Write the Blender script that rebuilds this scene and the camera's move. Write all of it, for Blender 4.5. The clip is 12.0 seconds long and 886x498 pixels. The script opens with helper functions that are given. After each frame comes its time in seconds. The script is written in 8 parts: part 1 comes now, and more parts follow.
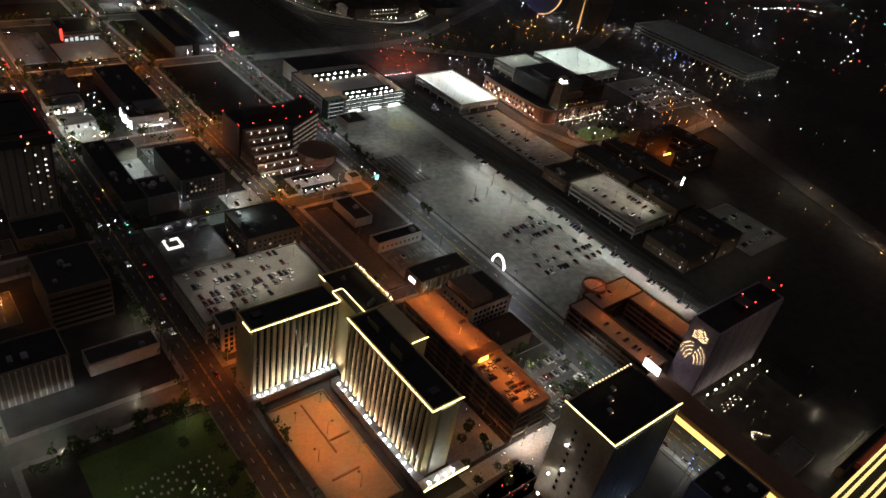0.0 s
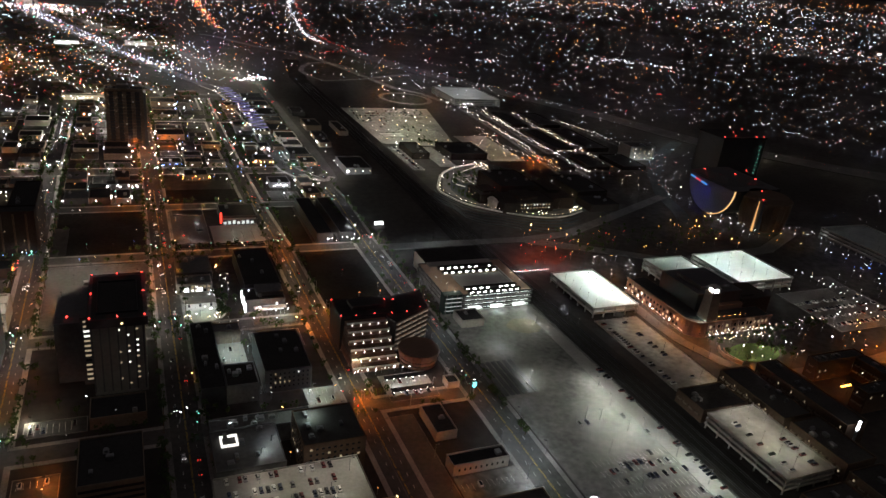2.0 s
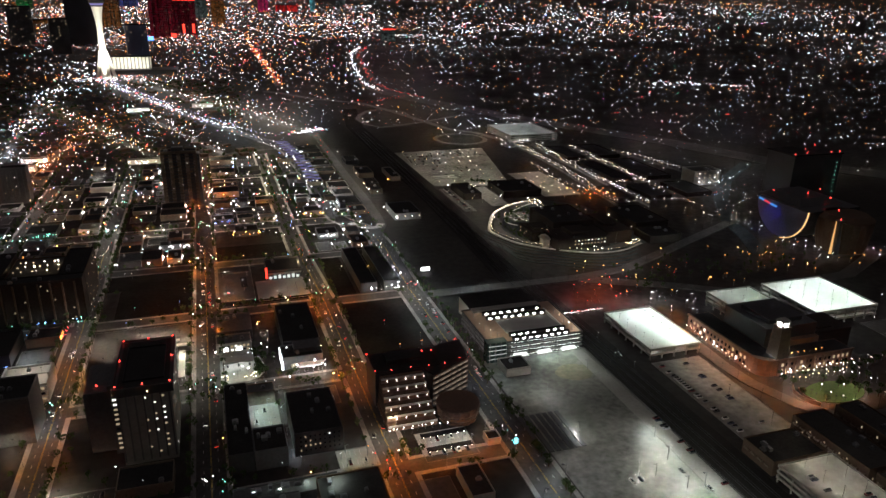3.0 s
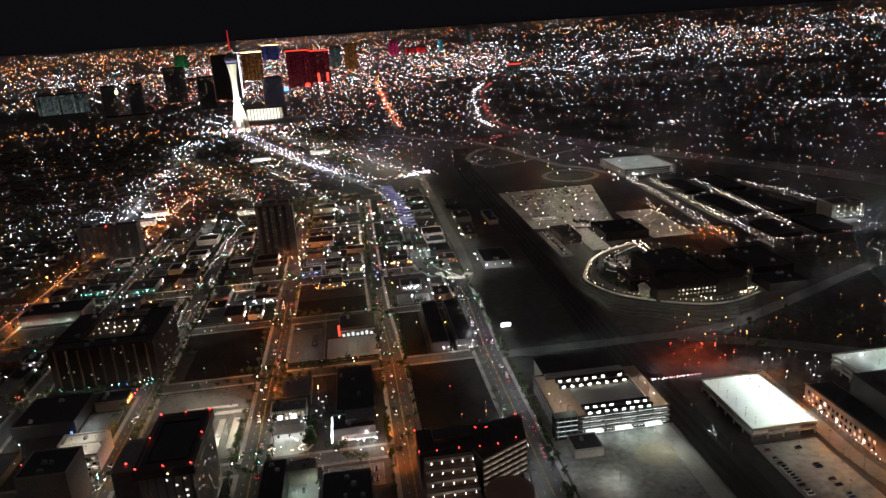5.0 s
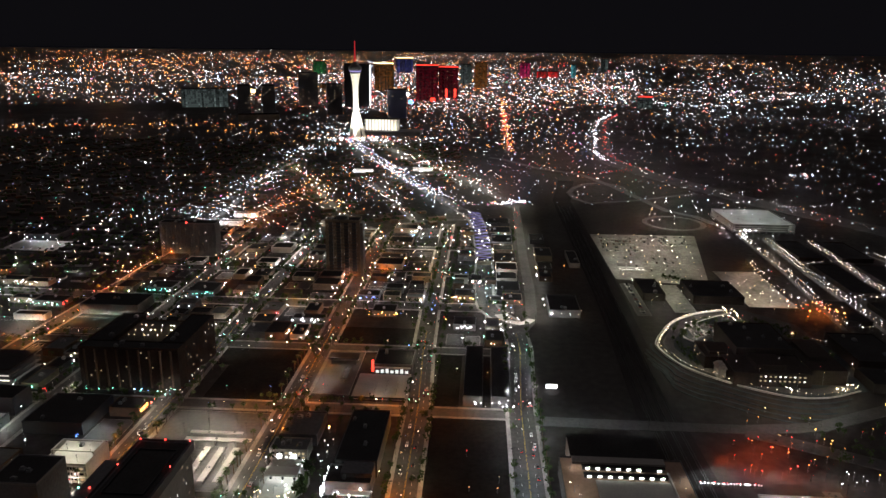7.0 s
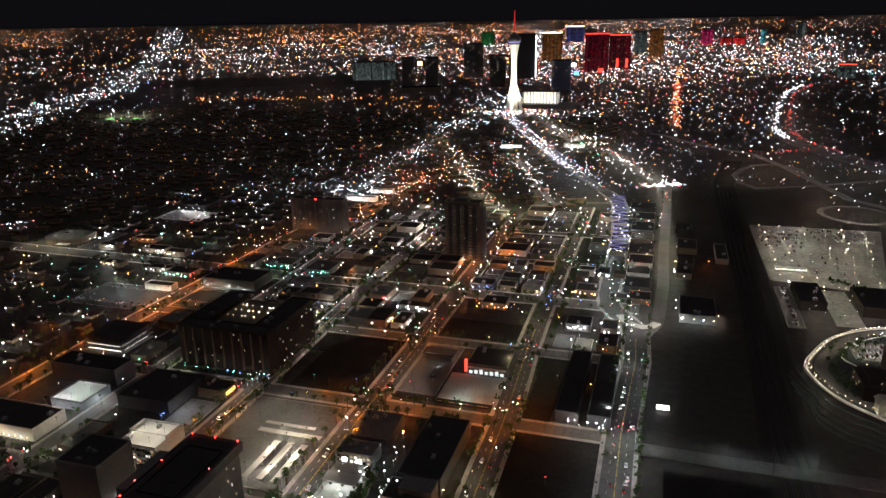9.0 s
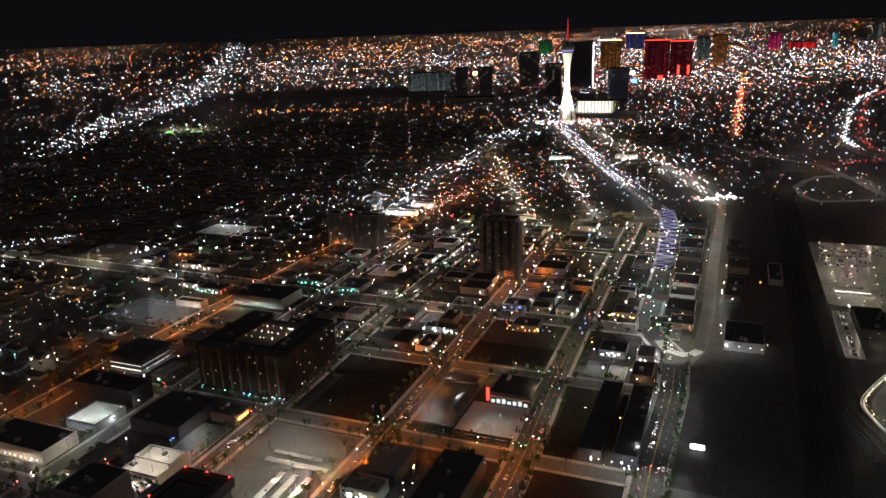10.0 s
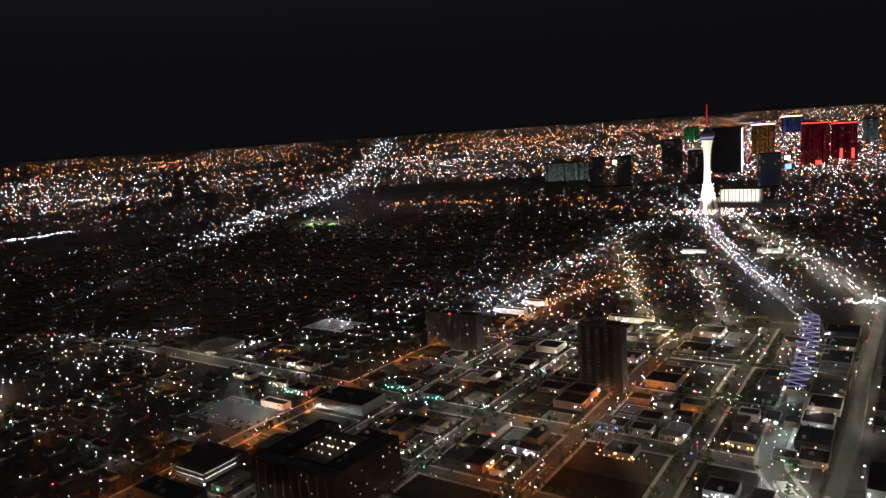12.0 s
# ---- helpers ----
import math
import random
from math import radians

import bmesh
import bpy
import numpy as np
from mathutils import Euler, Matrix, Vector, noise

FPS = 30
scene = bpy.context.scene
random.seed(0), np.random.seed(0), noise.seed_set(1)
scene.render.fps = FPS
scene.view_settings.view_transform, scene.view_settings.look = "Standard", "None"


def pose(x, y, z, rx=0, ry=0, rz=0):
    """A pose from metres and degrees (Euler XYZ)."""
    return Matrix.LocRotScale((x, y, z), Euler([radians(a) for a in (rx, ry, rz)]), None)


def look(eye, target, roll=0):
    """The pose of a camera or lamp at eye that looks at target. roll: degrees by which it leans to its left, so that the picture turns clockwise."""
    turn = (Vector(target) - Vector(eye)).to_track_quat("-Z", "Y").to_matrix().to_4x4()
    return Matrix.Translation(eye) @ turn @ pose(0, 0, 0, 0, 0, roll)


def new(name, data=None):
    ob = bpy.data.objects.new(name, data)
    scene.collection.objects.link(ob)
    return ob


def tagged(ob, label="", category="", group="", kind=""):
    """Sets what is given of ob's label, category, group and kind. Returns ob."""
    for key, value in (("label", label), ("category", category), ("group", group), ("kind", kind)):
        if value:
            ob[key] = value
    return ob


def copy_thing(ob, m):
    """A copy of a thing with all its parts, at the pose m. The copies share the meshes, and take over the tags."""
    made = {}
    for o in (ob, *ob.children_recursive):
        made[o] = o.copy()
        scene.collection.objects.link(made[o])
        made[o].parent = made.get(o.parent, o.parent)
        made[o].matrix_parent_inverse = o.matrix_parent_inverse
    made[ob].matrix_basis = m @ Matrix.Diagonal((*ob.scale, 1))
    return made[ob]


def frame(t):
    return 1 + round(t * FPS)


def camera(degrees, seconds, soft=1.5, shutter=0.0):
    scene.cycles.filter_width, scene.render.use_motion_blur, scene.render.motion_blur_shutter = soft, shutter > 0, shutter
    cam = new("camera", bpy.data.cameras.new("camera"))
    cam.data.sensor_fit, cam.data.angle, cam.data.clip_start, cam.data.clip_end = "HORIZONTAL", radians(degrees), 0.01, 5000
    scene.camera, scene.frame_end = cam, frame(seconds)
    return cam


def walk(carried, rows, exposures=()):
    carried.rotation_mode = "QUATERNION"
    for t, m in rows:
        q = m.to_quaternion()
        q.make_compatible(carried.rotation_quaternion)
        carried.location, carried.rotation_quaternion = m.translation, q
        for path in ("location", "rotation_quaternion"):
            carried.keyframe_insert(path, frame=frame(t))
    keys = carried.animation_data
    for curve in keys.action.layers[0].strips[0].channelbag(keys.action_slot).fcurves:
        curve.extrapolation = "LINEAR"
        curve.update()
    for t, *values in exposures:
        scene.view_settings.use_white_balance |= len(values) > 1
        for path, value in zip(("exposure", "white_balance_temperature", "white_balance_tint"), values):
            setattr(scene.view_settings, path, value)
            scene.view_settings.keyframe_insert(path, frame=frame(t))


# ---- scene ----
cam = camera(63.4, 12.0, soft=1.5)
METRES, EYE, TILT, LEAN, TURN = 429.0, 236.0, 0.0, 0.0, -44.7
ROWS = [
    (0.0, 0.0, 0.0, 0.0, 6.38, -34.77, -9.26),
    (0.5, 0.0286, 0.03, 0.0002, 10.2, -34.09, -9.32),
    (1.0, 0.0535, 0.063, 0.0023, 14.97, -29.15, -8.8),
    (1.5, 0.0764, 0.0954, 0.0011, 18.07, -25.81, -6.57),
    (2.0, 0.0988, 0.1314, 0.0014, 22.12, -22.58, -6.21),
    (2.5, 0.1183, 0.1683, 0.0042, 25.11, -19.12, -4.95),
    (3.0, 0.1386, 0.2025, 0.0016, 26.84, -19.92, -0.94),
    (3.5, 0.153, 0.2426, 0.0051, 29.64, -18.33, 0.32),
    (5.5, 0.194, 0.3987, 0.0094, 40.19, -17.03, 2.97),
    (6.0, 0.1966, 0.4418, 0.0142, 43.65, -17.63, 0.69),
    (6.5, 0.2019, 0.4823, 0.0121, 45.74, -16.2, -0.53),
    (8.5, 0.1889, 0.6463, 0.0165, 58.04, -14.63, 1.17),
    (9.0, 0.1795, 0.6878, 0.0147, 61.76, -17.6, 0.9),
    (9.5, 0.1667, 0.7301, 0.0167, 65.19, -17.7, -0.27),
    (10.0, 0.1548, 0.7718, 0.0165, 66.47, -16.78, 2.02),
    (10.5, 0.1392, 0.8116, 0.0193, 69.21, -15.25, 0.72),
    (11.0, 0.125, 0.8509, 0.019, 72.31, -12.5, 2.05),
    (11.5, 0.1091, 0.891, 0.0187, 75.48, -10.61, 2.61),
    (12.0, 0.0922, 0.928, 0.0193, 78.16, -9.24, 3.9),
]
walk(cam, [(t, pose(0, 0, EYE, TILT, LEAN, TURN) @ pose(METRES * x, METRES * y, METRES * z, 90 + pitch, roll, yaw)) for t, x, y, z, yaw, pitch, roll in ROWS],
     exposures=[(0.0, -0.25), (2.0, -0.25), (3.5, -0.08), (6.0, 0.05), (9.0, 0.15), (12.0, 0.12)])

# ---- world and exposure ----
world = bpy.data.worlds.new("night")
scene.world = world
world.use_nodes = True
sky_n, sky_l = world.node_tree.nodes, world.node_tree.links
coord, split, lift, tone = (sky_n.new(k) for k in ("ShaderNodeTexCoord", "ShaderNodeSeparateXYZ", "ShaderNodeMapRange", "ShaderNodeMix"))
tone.data_type = "RGBA"
lift.interpolation_type = "SMOOTHSTEP"
lift.inputs[1].default_value, lift.inputs[2].default_value = 0.1, 1.0
tone.inputs[6].default_value, tone.inputs[7].default_value = (0.0038, 0.0035, 0.0044, 1), (0.085, 0.074, 0.075, 1)
sky_l.new(coord.outputs["Generated"], split.inputs[0]), sky_l.new(split.outputs[2], lift.inputs[0])
sky_l.new(lift.outputs[0], tone.inputs[0]), sky_l.new(tone.outputs[2], sky_n["Background"].inputs[0])


# ---- materials ----
def mat(name, col, rough=0.8, metal=0.0, var=0.35, grain=0.6, broad=0.03, bump=0.15, tint=None):
    """A weathered surface: fine grain and broad stains at real size, and a little relief."""
    m = bpy.data.materials.new(name)
    m.use_nodes = True
    n, l = m.node_tree.nodes, m.node_tree.links
    b = n["Principled BSDF"]
    b.inputs["Roughness"].default_value, b.inputs["Metallic"].default_value = rough, metal
    b.inputs["Specular IOR Level"].default_value = 0.12 if rough >= 0.7 else 0.5
    geo = n.new("ShaderNodeNewGeometry")
    fine, big = n.new("ShaderNodeTexNoise"), n.new("ShaderNodeTexNoise")
    fine.inputs["Scale"].default_value, big.inputs["Scale"].default_value = grain, broad
    fine.inputs["Detail"].default_value = big.inputs["Detail"].default_value = 4
    info = n.new("ShaderNodeObjectInfo")
    add = n.new("ShaderNodeMath"); add.operation = "ADD"
    add2 = n.new("ShaderNodeMath"); add2.operation = "MULTIPLY_ADD"
    add2.inputs[1].default_value = 0.5
    l.new(geo.outputs["Position"], fine.inputs["Vector"]), l.new(geo.outputs["Position"], big.inputs["Vector"])
    l.new(fine.outputs[0], add.inputs[0]), l.new(big.outputs[0], add.inputs[1])
    l.new(info.outputs["Random"], add2.inputs[0]), l.new(add.outputs[0], add2.inputs[2])
    ramp = n.new("ShaderNodeMapRange")
    ramp.inputs[1].default_value, ramp.inputs[2].default_value = 0.65, 1.85
    ramp.inputs[3].default_value, ramp.inputs[4].default_value = 1 - var, 1 + var
    l.new(add2.outputs[0], ramp.inputs[0])
    mul = n.new("ShaderNodeVectorMath"); mul.operation = "SCALE"
    mul.inputs[0].default_value = col
    l.new(ramp.outputs[0], mul.inputs["Scale"])
    l.new(mul.outputs[0], b.inputs["Base Color"])
    bp = n.new("ShaderNodeBump")
    bp.inputs["Strength"].default_value = bump
    l.new(fine.outputs[0], bp.inputs["Height"]), l.new(bp.outputs[0], b.inputs["Normal"])
    return m


def glow(name, col, strength, lights=True):
    """A thing that gives off light; lights=False: too weak or far to light its surroundings much."""
    m = bpy.data.materials.new(name)
    m.use_nodes = True
    n, l = m.node_tree.nodes, m.node_tree.links
    n.remove(n["Principled BSDF"])
    e = n.new("ShaderNodeEmission")
    e.inputs[0].default_value, e.inputs[1].default_value = (*col, 1), strength
    l.new(e.outputs[0], n["Material Output"].inputs[0])
    m.cycles.emission_sampling = "AUTO" if lights else "NONE"
    return m


def sparkle(name, stops, low, high, power=3.6):
    """Many lamps in one mesh: each island takes its own colour and power."""
    m = glow(name, (1, 1, 1), 1, lights=False)
    n, l = m.node_tree.nodes, m.node_tree.links
    e = n["Emission"]
    geo, ramp = n.new("ShaderNodeNewGeometry"), n.new("ShaderNodeValToRGB")
    ramp.color_ramp.interpolation = "CONSTANT"
    el = ramp.color_ramp.elements
    el[0].position, el[0].color = 0, (*stops[0][1], 1)
    el.remove(el[1])
    for p, c in stops[1:]:
        el.new(p).color = (*c, 1)
    l.new(geo.outputs["Random Per Island"], ramp.inputs[0]), l.new(ramp.outputs[0], e.inputs[0])
    k, f, p, r = (n.new("ShaderNodeMath") for _ in range(4))
    k.operation, f.operation, p.operation, r.operation = "MULTIPLY", "FRACT", "POWER", "MULTIPLY_ADD"
    k.inputs[1].default_value, p.inputs[1].default_value = 91.7, power
    r.inputs[1].default_value, r.inputs[2].default_value = high - low, low
    l.new(geo.outputs["Random Per Island"], k.inputs[0]), l.new(k.outputs[0], f.inputs[0])
    l.new(f.outputs[0], p.inputs[0]), l.new(p.outputs[0], r.inputs[0]), l.new(r.outputs[0], e.inputs[1])
    return m


EARTH = mat("desert_earth", (0.04, 0.036, 0.033), var=0.7, grain=0.15, broad=0.012)
ASPHALT = mat("asphalt", (0.05, 0.06, 0.062), 0.75, var=0.45, grain=0.5, broad=0.05)
ASPHALT_OLD = mat("worn_asphalt", (0.085, 0.083, 0.08), 0.8, var=0.5, grain=0.4, broad=0.04)
CONCRETE = mat("concrete", (0.3, 0.29, 0.27), 0.8, var=0.3, grain=0.7, broad=0.06)
PALE = mat("pale_concrete", (0.5, 0.5, 0.48), 0.8, var=0.2, grain=0.7, broad=0.06)
SIDEWALK = mat("sidewalk_concrete", (0.22, 0.21, 0.2), 0.85, var=0.7, grain=0.9, broad=0.08)
ROOF = mat("roof_gravel", (0.055, 0.053, 0.05), 0.9, var=0.5, grain=0.8, broad=0.07)
ROOF_PALE = mat("roof_membrane", (0.13, 0.13, 0.127), 0.7, var=0.4, grain=0.5, broad=0.08)
ROOF_DARK = mat("roof_bitumen", (0.035, 0.034, 0.034), 0.8, var=0.5, grain=0.6, broad=0.06)
STUCCO = mat("tan_stucco", (0.2, 0.165, 0.13), 0.85, var=0.4)
STUCCO_PALE = mat("white_stucco", (0.42, 0.4, 0.37), 0.85, var=0.35)
CREAM = mat("cream_wall", (0.55, 0.46, 0.28), 0.7, var=0.2)
BROWN = mat("brown_wall", (0.1, 0.07, 0.052), 0.8, var=0.35)
GREYWALL = mat("grey_wall", (0.14, 0.14, 0.145), 0.8, var=0.4)
DARKWALL = mat("dark_wall", (0.045, 0.045, 0.05), 0.5, var=0.4)
BLUEWALL = mat("blue_grey_cladding", (0.16, 0.2, 0.36), 0.4, var=0.25)
PINKWALL = mat("pink_stone", (0.2, 0.13, 0.1), 0.8, var=0.3)
METAL = mat("painted_metal", (0.25, 0.26, 0.27), 0.4, 0.7, var=0.25, grain=2.0)
DARKMETAL = mat("dark_metal", (0.06, 0.06, 0.065), 0.45, 0.6, var=0.3, grain=2.0)
PAINT = mat("road_paint", (0.65, 0.64, 0.6), 0.7, var=0.3, grain=1.5)
YELLOW = mat("yellow_road_paint", (0.6, 0.42, 0.08), 0.7, var=0.3, grain=1.5)
GRASS = mat("grass", (0.06, 0.1, 0.03), 0.95, var=0.5, grain=0.9, broad=0.1)
LEAF = mat("foliage", (0.05, 0.075, 0.03), 0.8, var=0.6, grain=1.5, broad=0.2)
BARK = mat("bark", (0.12, 0.09, 0.06), 0.95, var=0.4, grain=3.0)
GLASS = mat("window_glass", (0.02, 0.024, 0.03), 0.08, var=0.3)
POLE = mat("dull_lamp_post", (0.05, 0.05, 0.05), 0.9, var=0.3)
LOT = mat("patched_concrete", (0.24, 0.235, 0.22), 0.8, var=0.75, grain=0.25, broad=0.035)
TURF = mat("bright_turf", (0.09, 0.3, 0.06), 0.9, var=0.3)
RUBBER = mat("rubber", (0.02, 0.02, 0.02), 0.9, var=0.2)
RAILMAT = mat("ballast", (0.03, 0.028, 0.026), 0.95, var=0.5, grain=1.0)
TOWERWHITE = mat("white_tower_concrete", (0.72, 0.7, 0.62), 0.6, var=0.12)
CAR_PAINTS = [mat("car_paint", c, 0.3, 0.2, var=0.15) for c in
              ((0.6, 0.6, 0.6), (0.03, 0.03, 0.035), (0.2, 0.2, 0.21), (0.14, 0.03, 0.03), (0.04, 0.05, 0.09), (0.7, 0.69, 0.66))]

LED = glow("led_lamp", (0.82, 1.0, 0.92), 800)
LED_SOFT = glow("soft_led_lamp", (0.88, 0.96, 1.0), 640)
WARM = glow("warm_lamp", (1.0, 0.9, 0.72), 640)
OLIVE = glow("yellowish_lamp", (1.0, 0.84, 0.5), 700)
SODIUM = glow("sodium_lamp", (1.0, 0.2, 0.025), 880)
EMBER = glow("red_flood_lamp", (1.0, 0.1, 0.03), 430)
FLOOD = glow("flood_lamp", (0.97, 1.0, 0.9), 2300)
TUBE = glow("deck_tube_lamp", (0.92, 1.0, 0.97), 26)
POINT = glow("point_lamp", (0.95, 0.98, 1.0), 14, lights=False)
BULB = glow("warm_bulb", (1.0, 0.7, 0.34), 7, lights=False)
GOLD = glow("gold_edge_light", (1.0, 0.72, 0.28), 9, lights=False)
GOLD_BRIGHT = glow("bright_gold_light", (1.0, 0.78, 0.33), 5, lights=False)
RED = glow("red_beacon", (1.0, 0.05, 0.04), 9, lights=False)
WIN_LIT = glow("lit_window", (1.0, 0.78, 0.5), 0.4, lights=False)
WIN_DIM = glow("dim_far_window", (1.0, 0.85, 0.7), 0.16, lights=False)
SHOP_GLASS = glow("shop_glass", (.92, 1.0, .98), 0.8, lights=False)
WIN_BRIGHT = glow("bright_lit_window", (1.0, 0.97, 0.9), 1.6, lights=False)
SIGN_WHITE = glow("white_sign", (1.0, 0.97, 1.0), 5, lights=False)
SIGN_RED = glow("red_sign", (1.0, 0.05, 0.03), 3, lights=False)
SIGN_BLUE = glow("blue_sign", (0.1, 0.3, 1.0), 4, lights=False)
SIGN_CYAN = glow("cyan_sign", (0.2, 0.9, 1.0), 3, lights=False)
SIGN_VIOLET = glow("violet_light", (0.5, 0.45, 1.0), 0.5, lights=False)
HEADLIGHT = glow("headlight", (1.0, 0.96, 0.9), 9, lights=False)
TAILLIGHT = glow("tail_light", (1.0, 0.04, 0.03), 5, lights=False)
CITY = sparkle("city_lamps", [(0, (1, 0.92, 0.97)), (0.22, (0.6, 0.8, 1.0)), (0.46, (1, 0.7, 0.55)), (0.58, (1, 0.3, 0.07)),
                              (0.82, (1, 0.06, 0.06)), (0.92, (0.15, 1, 0.55)), (0.95, (0.25, 0.4, 1)), (0.98, (1, 0.2, 0.6))], 0.34, 20)
CITY_WHITE = sparkle("white_city_lamps", [(0, (.97, 0.93, 1)), (0.4, (0.62, 0.8, 1.0)), (0.82, (1, 0.7, 0.6)), (0.93, (1, 0.25, 0.2))], 0.45, 26)
CITY_ORANGE = sparkle("orange_city_lamps", [(0, (1, 0.3, 0.06)), (0.6, (1, 0.44, 0.13)), (0.85, (1, 0.9, 0.8)), (0.94, (1, 0.1, 0.05))], 0.5, 18)
# Dim points, also added to stand in for haze glow far off.
CITY_HAZE = sparkle("dim_lamps_and_haze", [(0, (1, 0.8, 0.75)), (0.3, (0.7, 0.8, 1.0)), (0.55, (1, 0.45, 0.2)), (0.82, (1, 0.12, 0.1)), (0.9, (0.5, 0.45, 1)), (.96, (.2, .9, .7))], 0.08, 1.7)
CITY_RED = sparkle("red_tail_lamps", [(0, (1, 0.06, 0.05)), (0.75, (1, 0.2, 0.12)), (0.93, (1, 0.9, 0.8))], 0.5, 6)
CITY_VIOLET = sparkle("violet_city_lamps", [(0, (0.62, 0.58, 1)), (0.6, (0.9, 0.9, 1)), (0.85, (1, 0.8, 0.6)), (0.95, (1, 0.1, 0.1))], 0.5, 6)


# ---- mesh building ----
class Geo:
    """Collects boxes, rods and lamps into one mesh."""
    def __init__(self):
        self.v, self.f, self.m = [], [], []

    def add(self, verts, faces, k=0):
        o = len(self.v)
        self.v += verts
        self.f += [tuple(i + o for i in q) for q in faces]
        self.m += [k] * len(faces)
        return self

    def box(self, x0, x1, y0, y1, z0, z1, k=0):
        return self.add([(x, y, z) for z in (z0, z1) for x, y in ((x0, y0), (x1, y0), (x1, y1), (x0, y1))],
                        [(3, 2, 1, 0), (4, 5, 6, 7), (0, 1, 5, 4), (1, 2, 6, 5), (2, 3, 7, 6), (3, 0, 4, 7)], k)

    def wedge(self, x0, x1, y0, y1, z0, z1, inset, k=0):
        """A box whose top is drawn in on all sides."""
        i = inset
        return self.add([(x0, y0, z0), (x1, y0, z0), (x1, y1, z0), (x0, y1, z0), (x0 + i, y0 + i, z1), (x1 - i, y0 + i, z1), (x1 - i, y1 - i, z1), (x0 + i, y1 - i, z1)],
                        [(3, 2, 1, 0), (4, 5, 6, 7), (0, 1, 5, 4), (1, 2, 6, 5), (2, 3, 7, 6), (3, 0, 4, 7)], k)

    def ring(self, x0, x1, y0, y1, z0, z1, w, k=0):
        """A closed frame of four walls round a rectangle, w thick."""
        vs = [(x, y, z) for z in (z0, z1) for x, y in ((x0, y0), (x1, y0), (x1, y1), (x0, y1), (x0 + w, y0 + w), (x1 - w, y0 + w), (x1 - w, y1 - w), (x0 + w, y1 - w))]
        fs = []
        for i in range(4):
            j = (i + 1) % 4
            fs += [(i, j, 8 + j, 8 + i), (4 + j, 4 + i, 12 + i, 12 + j), (8 + i, 8 + j, 12 + j, 12 + i), (j, i, 4 + i, 4 + j)]
        return self.add(vs, fs, k)

    def prism(self, pts, z0, z1, k=0):
        n = len(pts)
        return self.add([(x, y, z0) for x, y in pts] + [(x, y, z1) for x, y in pts],
                        [tuple(range(n))[::-1], tuple(range(n, 2 * n))] + [(i, (i + 1) % n, n + (i + 1) % n, n + i) for i in range(n)], k)

    def tube(self, x, y, rings, n=8, k=0):
        """A turned shape: rings of (radius, height), closed at both ends."""
        vs = [(x + r * math.cos(2 * math.pi * i / n), y + r * math.sin(2 * math.pi * i / n), z) for r, z in rings for i in range(n)]
        fs = [(j * n + i, j * n + (i + 1) % n, (j + 1) * n + (i + 1) % n, (j + 1) * n + i) for j in range(len(rings) - 1) for i in range(n)]
        return self.add(vs, fs + [tuple(range(n))[::-1], tuple(range(len(vs) - n, len(vs)))], k)

    def octa(self, x, y, z, r, k=0):
        return self.add([(x - r, y, z), (x + r, y, z), (x, y - r, z), (x, y + r, z), (x, y, z - r), (x, y, z + r)],
                        [(0, 2, 5), (2, 1, 5), (1, 3, 5), (3, 0, 5), (2, 0, 4), (1, 2, 4), (3, 1, 4), (0, 3, 4)], k)

    def lamp(self, x, y, z, r, flat=.6, k=0):
        """A small far lamp, broader than it is high."""
        h = r * flat
        return self.add([(x - r, y - r * .5, z), (x + r, y - r * .5, z), (x, y + r, z), (x, y, z - h), (x, y, z + h)],
                        [(0, 1, 4), (1, 2, 4), (2, 0, 4), (1, 0, 3), (2, 1, 3), (0, 2, 3)], k)

    def bar(self, a, b, w, k=0):
        """A square rod from a to b."""
        a, b = Vector(a), Vector(b)
        d = (b - a).normalized()
        s = d.cross(Vector((0, 0, 1)))
        s = (s if s.length > 0.01 else Vector((1, 0, 0))).normalized() * w / 2
        u = s.cross(d).normalized() * w / 2
        vs = [tuple(p + e) for p in (a, b) for e in (s + u, s - u, -s - u, -s + u)]
        return self.add(vs, [(0, 1, 2, 3), (7, 6, 5, 4), (0, 4, 5, 1), (1, 5, 6, 2), (2, 6, 7, 3), (3, 7, 4, 0)], k)

    def strip(self, pts, width, z, thick=0.1, k=0):
        """A road along a line of places."""
        n, vs = len(pts), []
        for i, p in enumerate(pts):
            a, b = Vector(pts[max(i - 1, 0)]), Vector(pts[min(i + 1, n - 1)])
            d = (b - a).normalized()
            s = Vector((d.y, -d.x)) * width / 2
            for q, h in ((Vector(p) + s, z), (Vector(p) - s, z), (Vector(p) + s, z - thick), (Vector(p) - s, z - thick)):
                vs.append((q.x, q.y, h + rise(q.x, q.y)))
        fs = []
        for i in range(n - 1):
            a, b = 4 * i, 4 * i + 4
            fs += [(a + 1, a, b, b + 1), (a, a + 2, b + 2, b), (a + 3, a + 1, b + 1, b + 3)]
        return self.add(vs, fs, k)

    def mesh(self, name, mats):
        me = bpy.data.meshes.new(name)
        me.from_pydata(self.v, [], self.f)
        for m in mats:
            me.materials.append(m)
        if len(mats) > 1:
            me.polygons.foreach_set("material_index", self.m)
        return me


def part(name, g, mats, parent=None, label=""):
    """Links a Geo (or a mesh) as one object under a thing."""
    me = g.mesh(name, mats if isinstance(mats, (list, tuple)) else [mats]) if isinstance(g, Geo) else g
    ob = new(name, me)
    ob.parent = parent
    return tagged(ob, label)


def thing(name, label, category, x=0, y=0, z=0, group=""):
    ob = new(name)
    ob.location = (x, y, z)
    return tagged(ob, label, category, group)


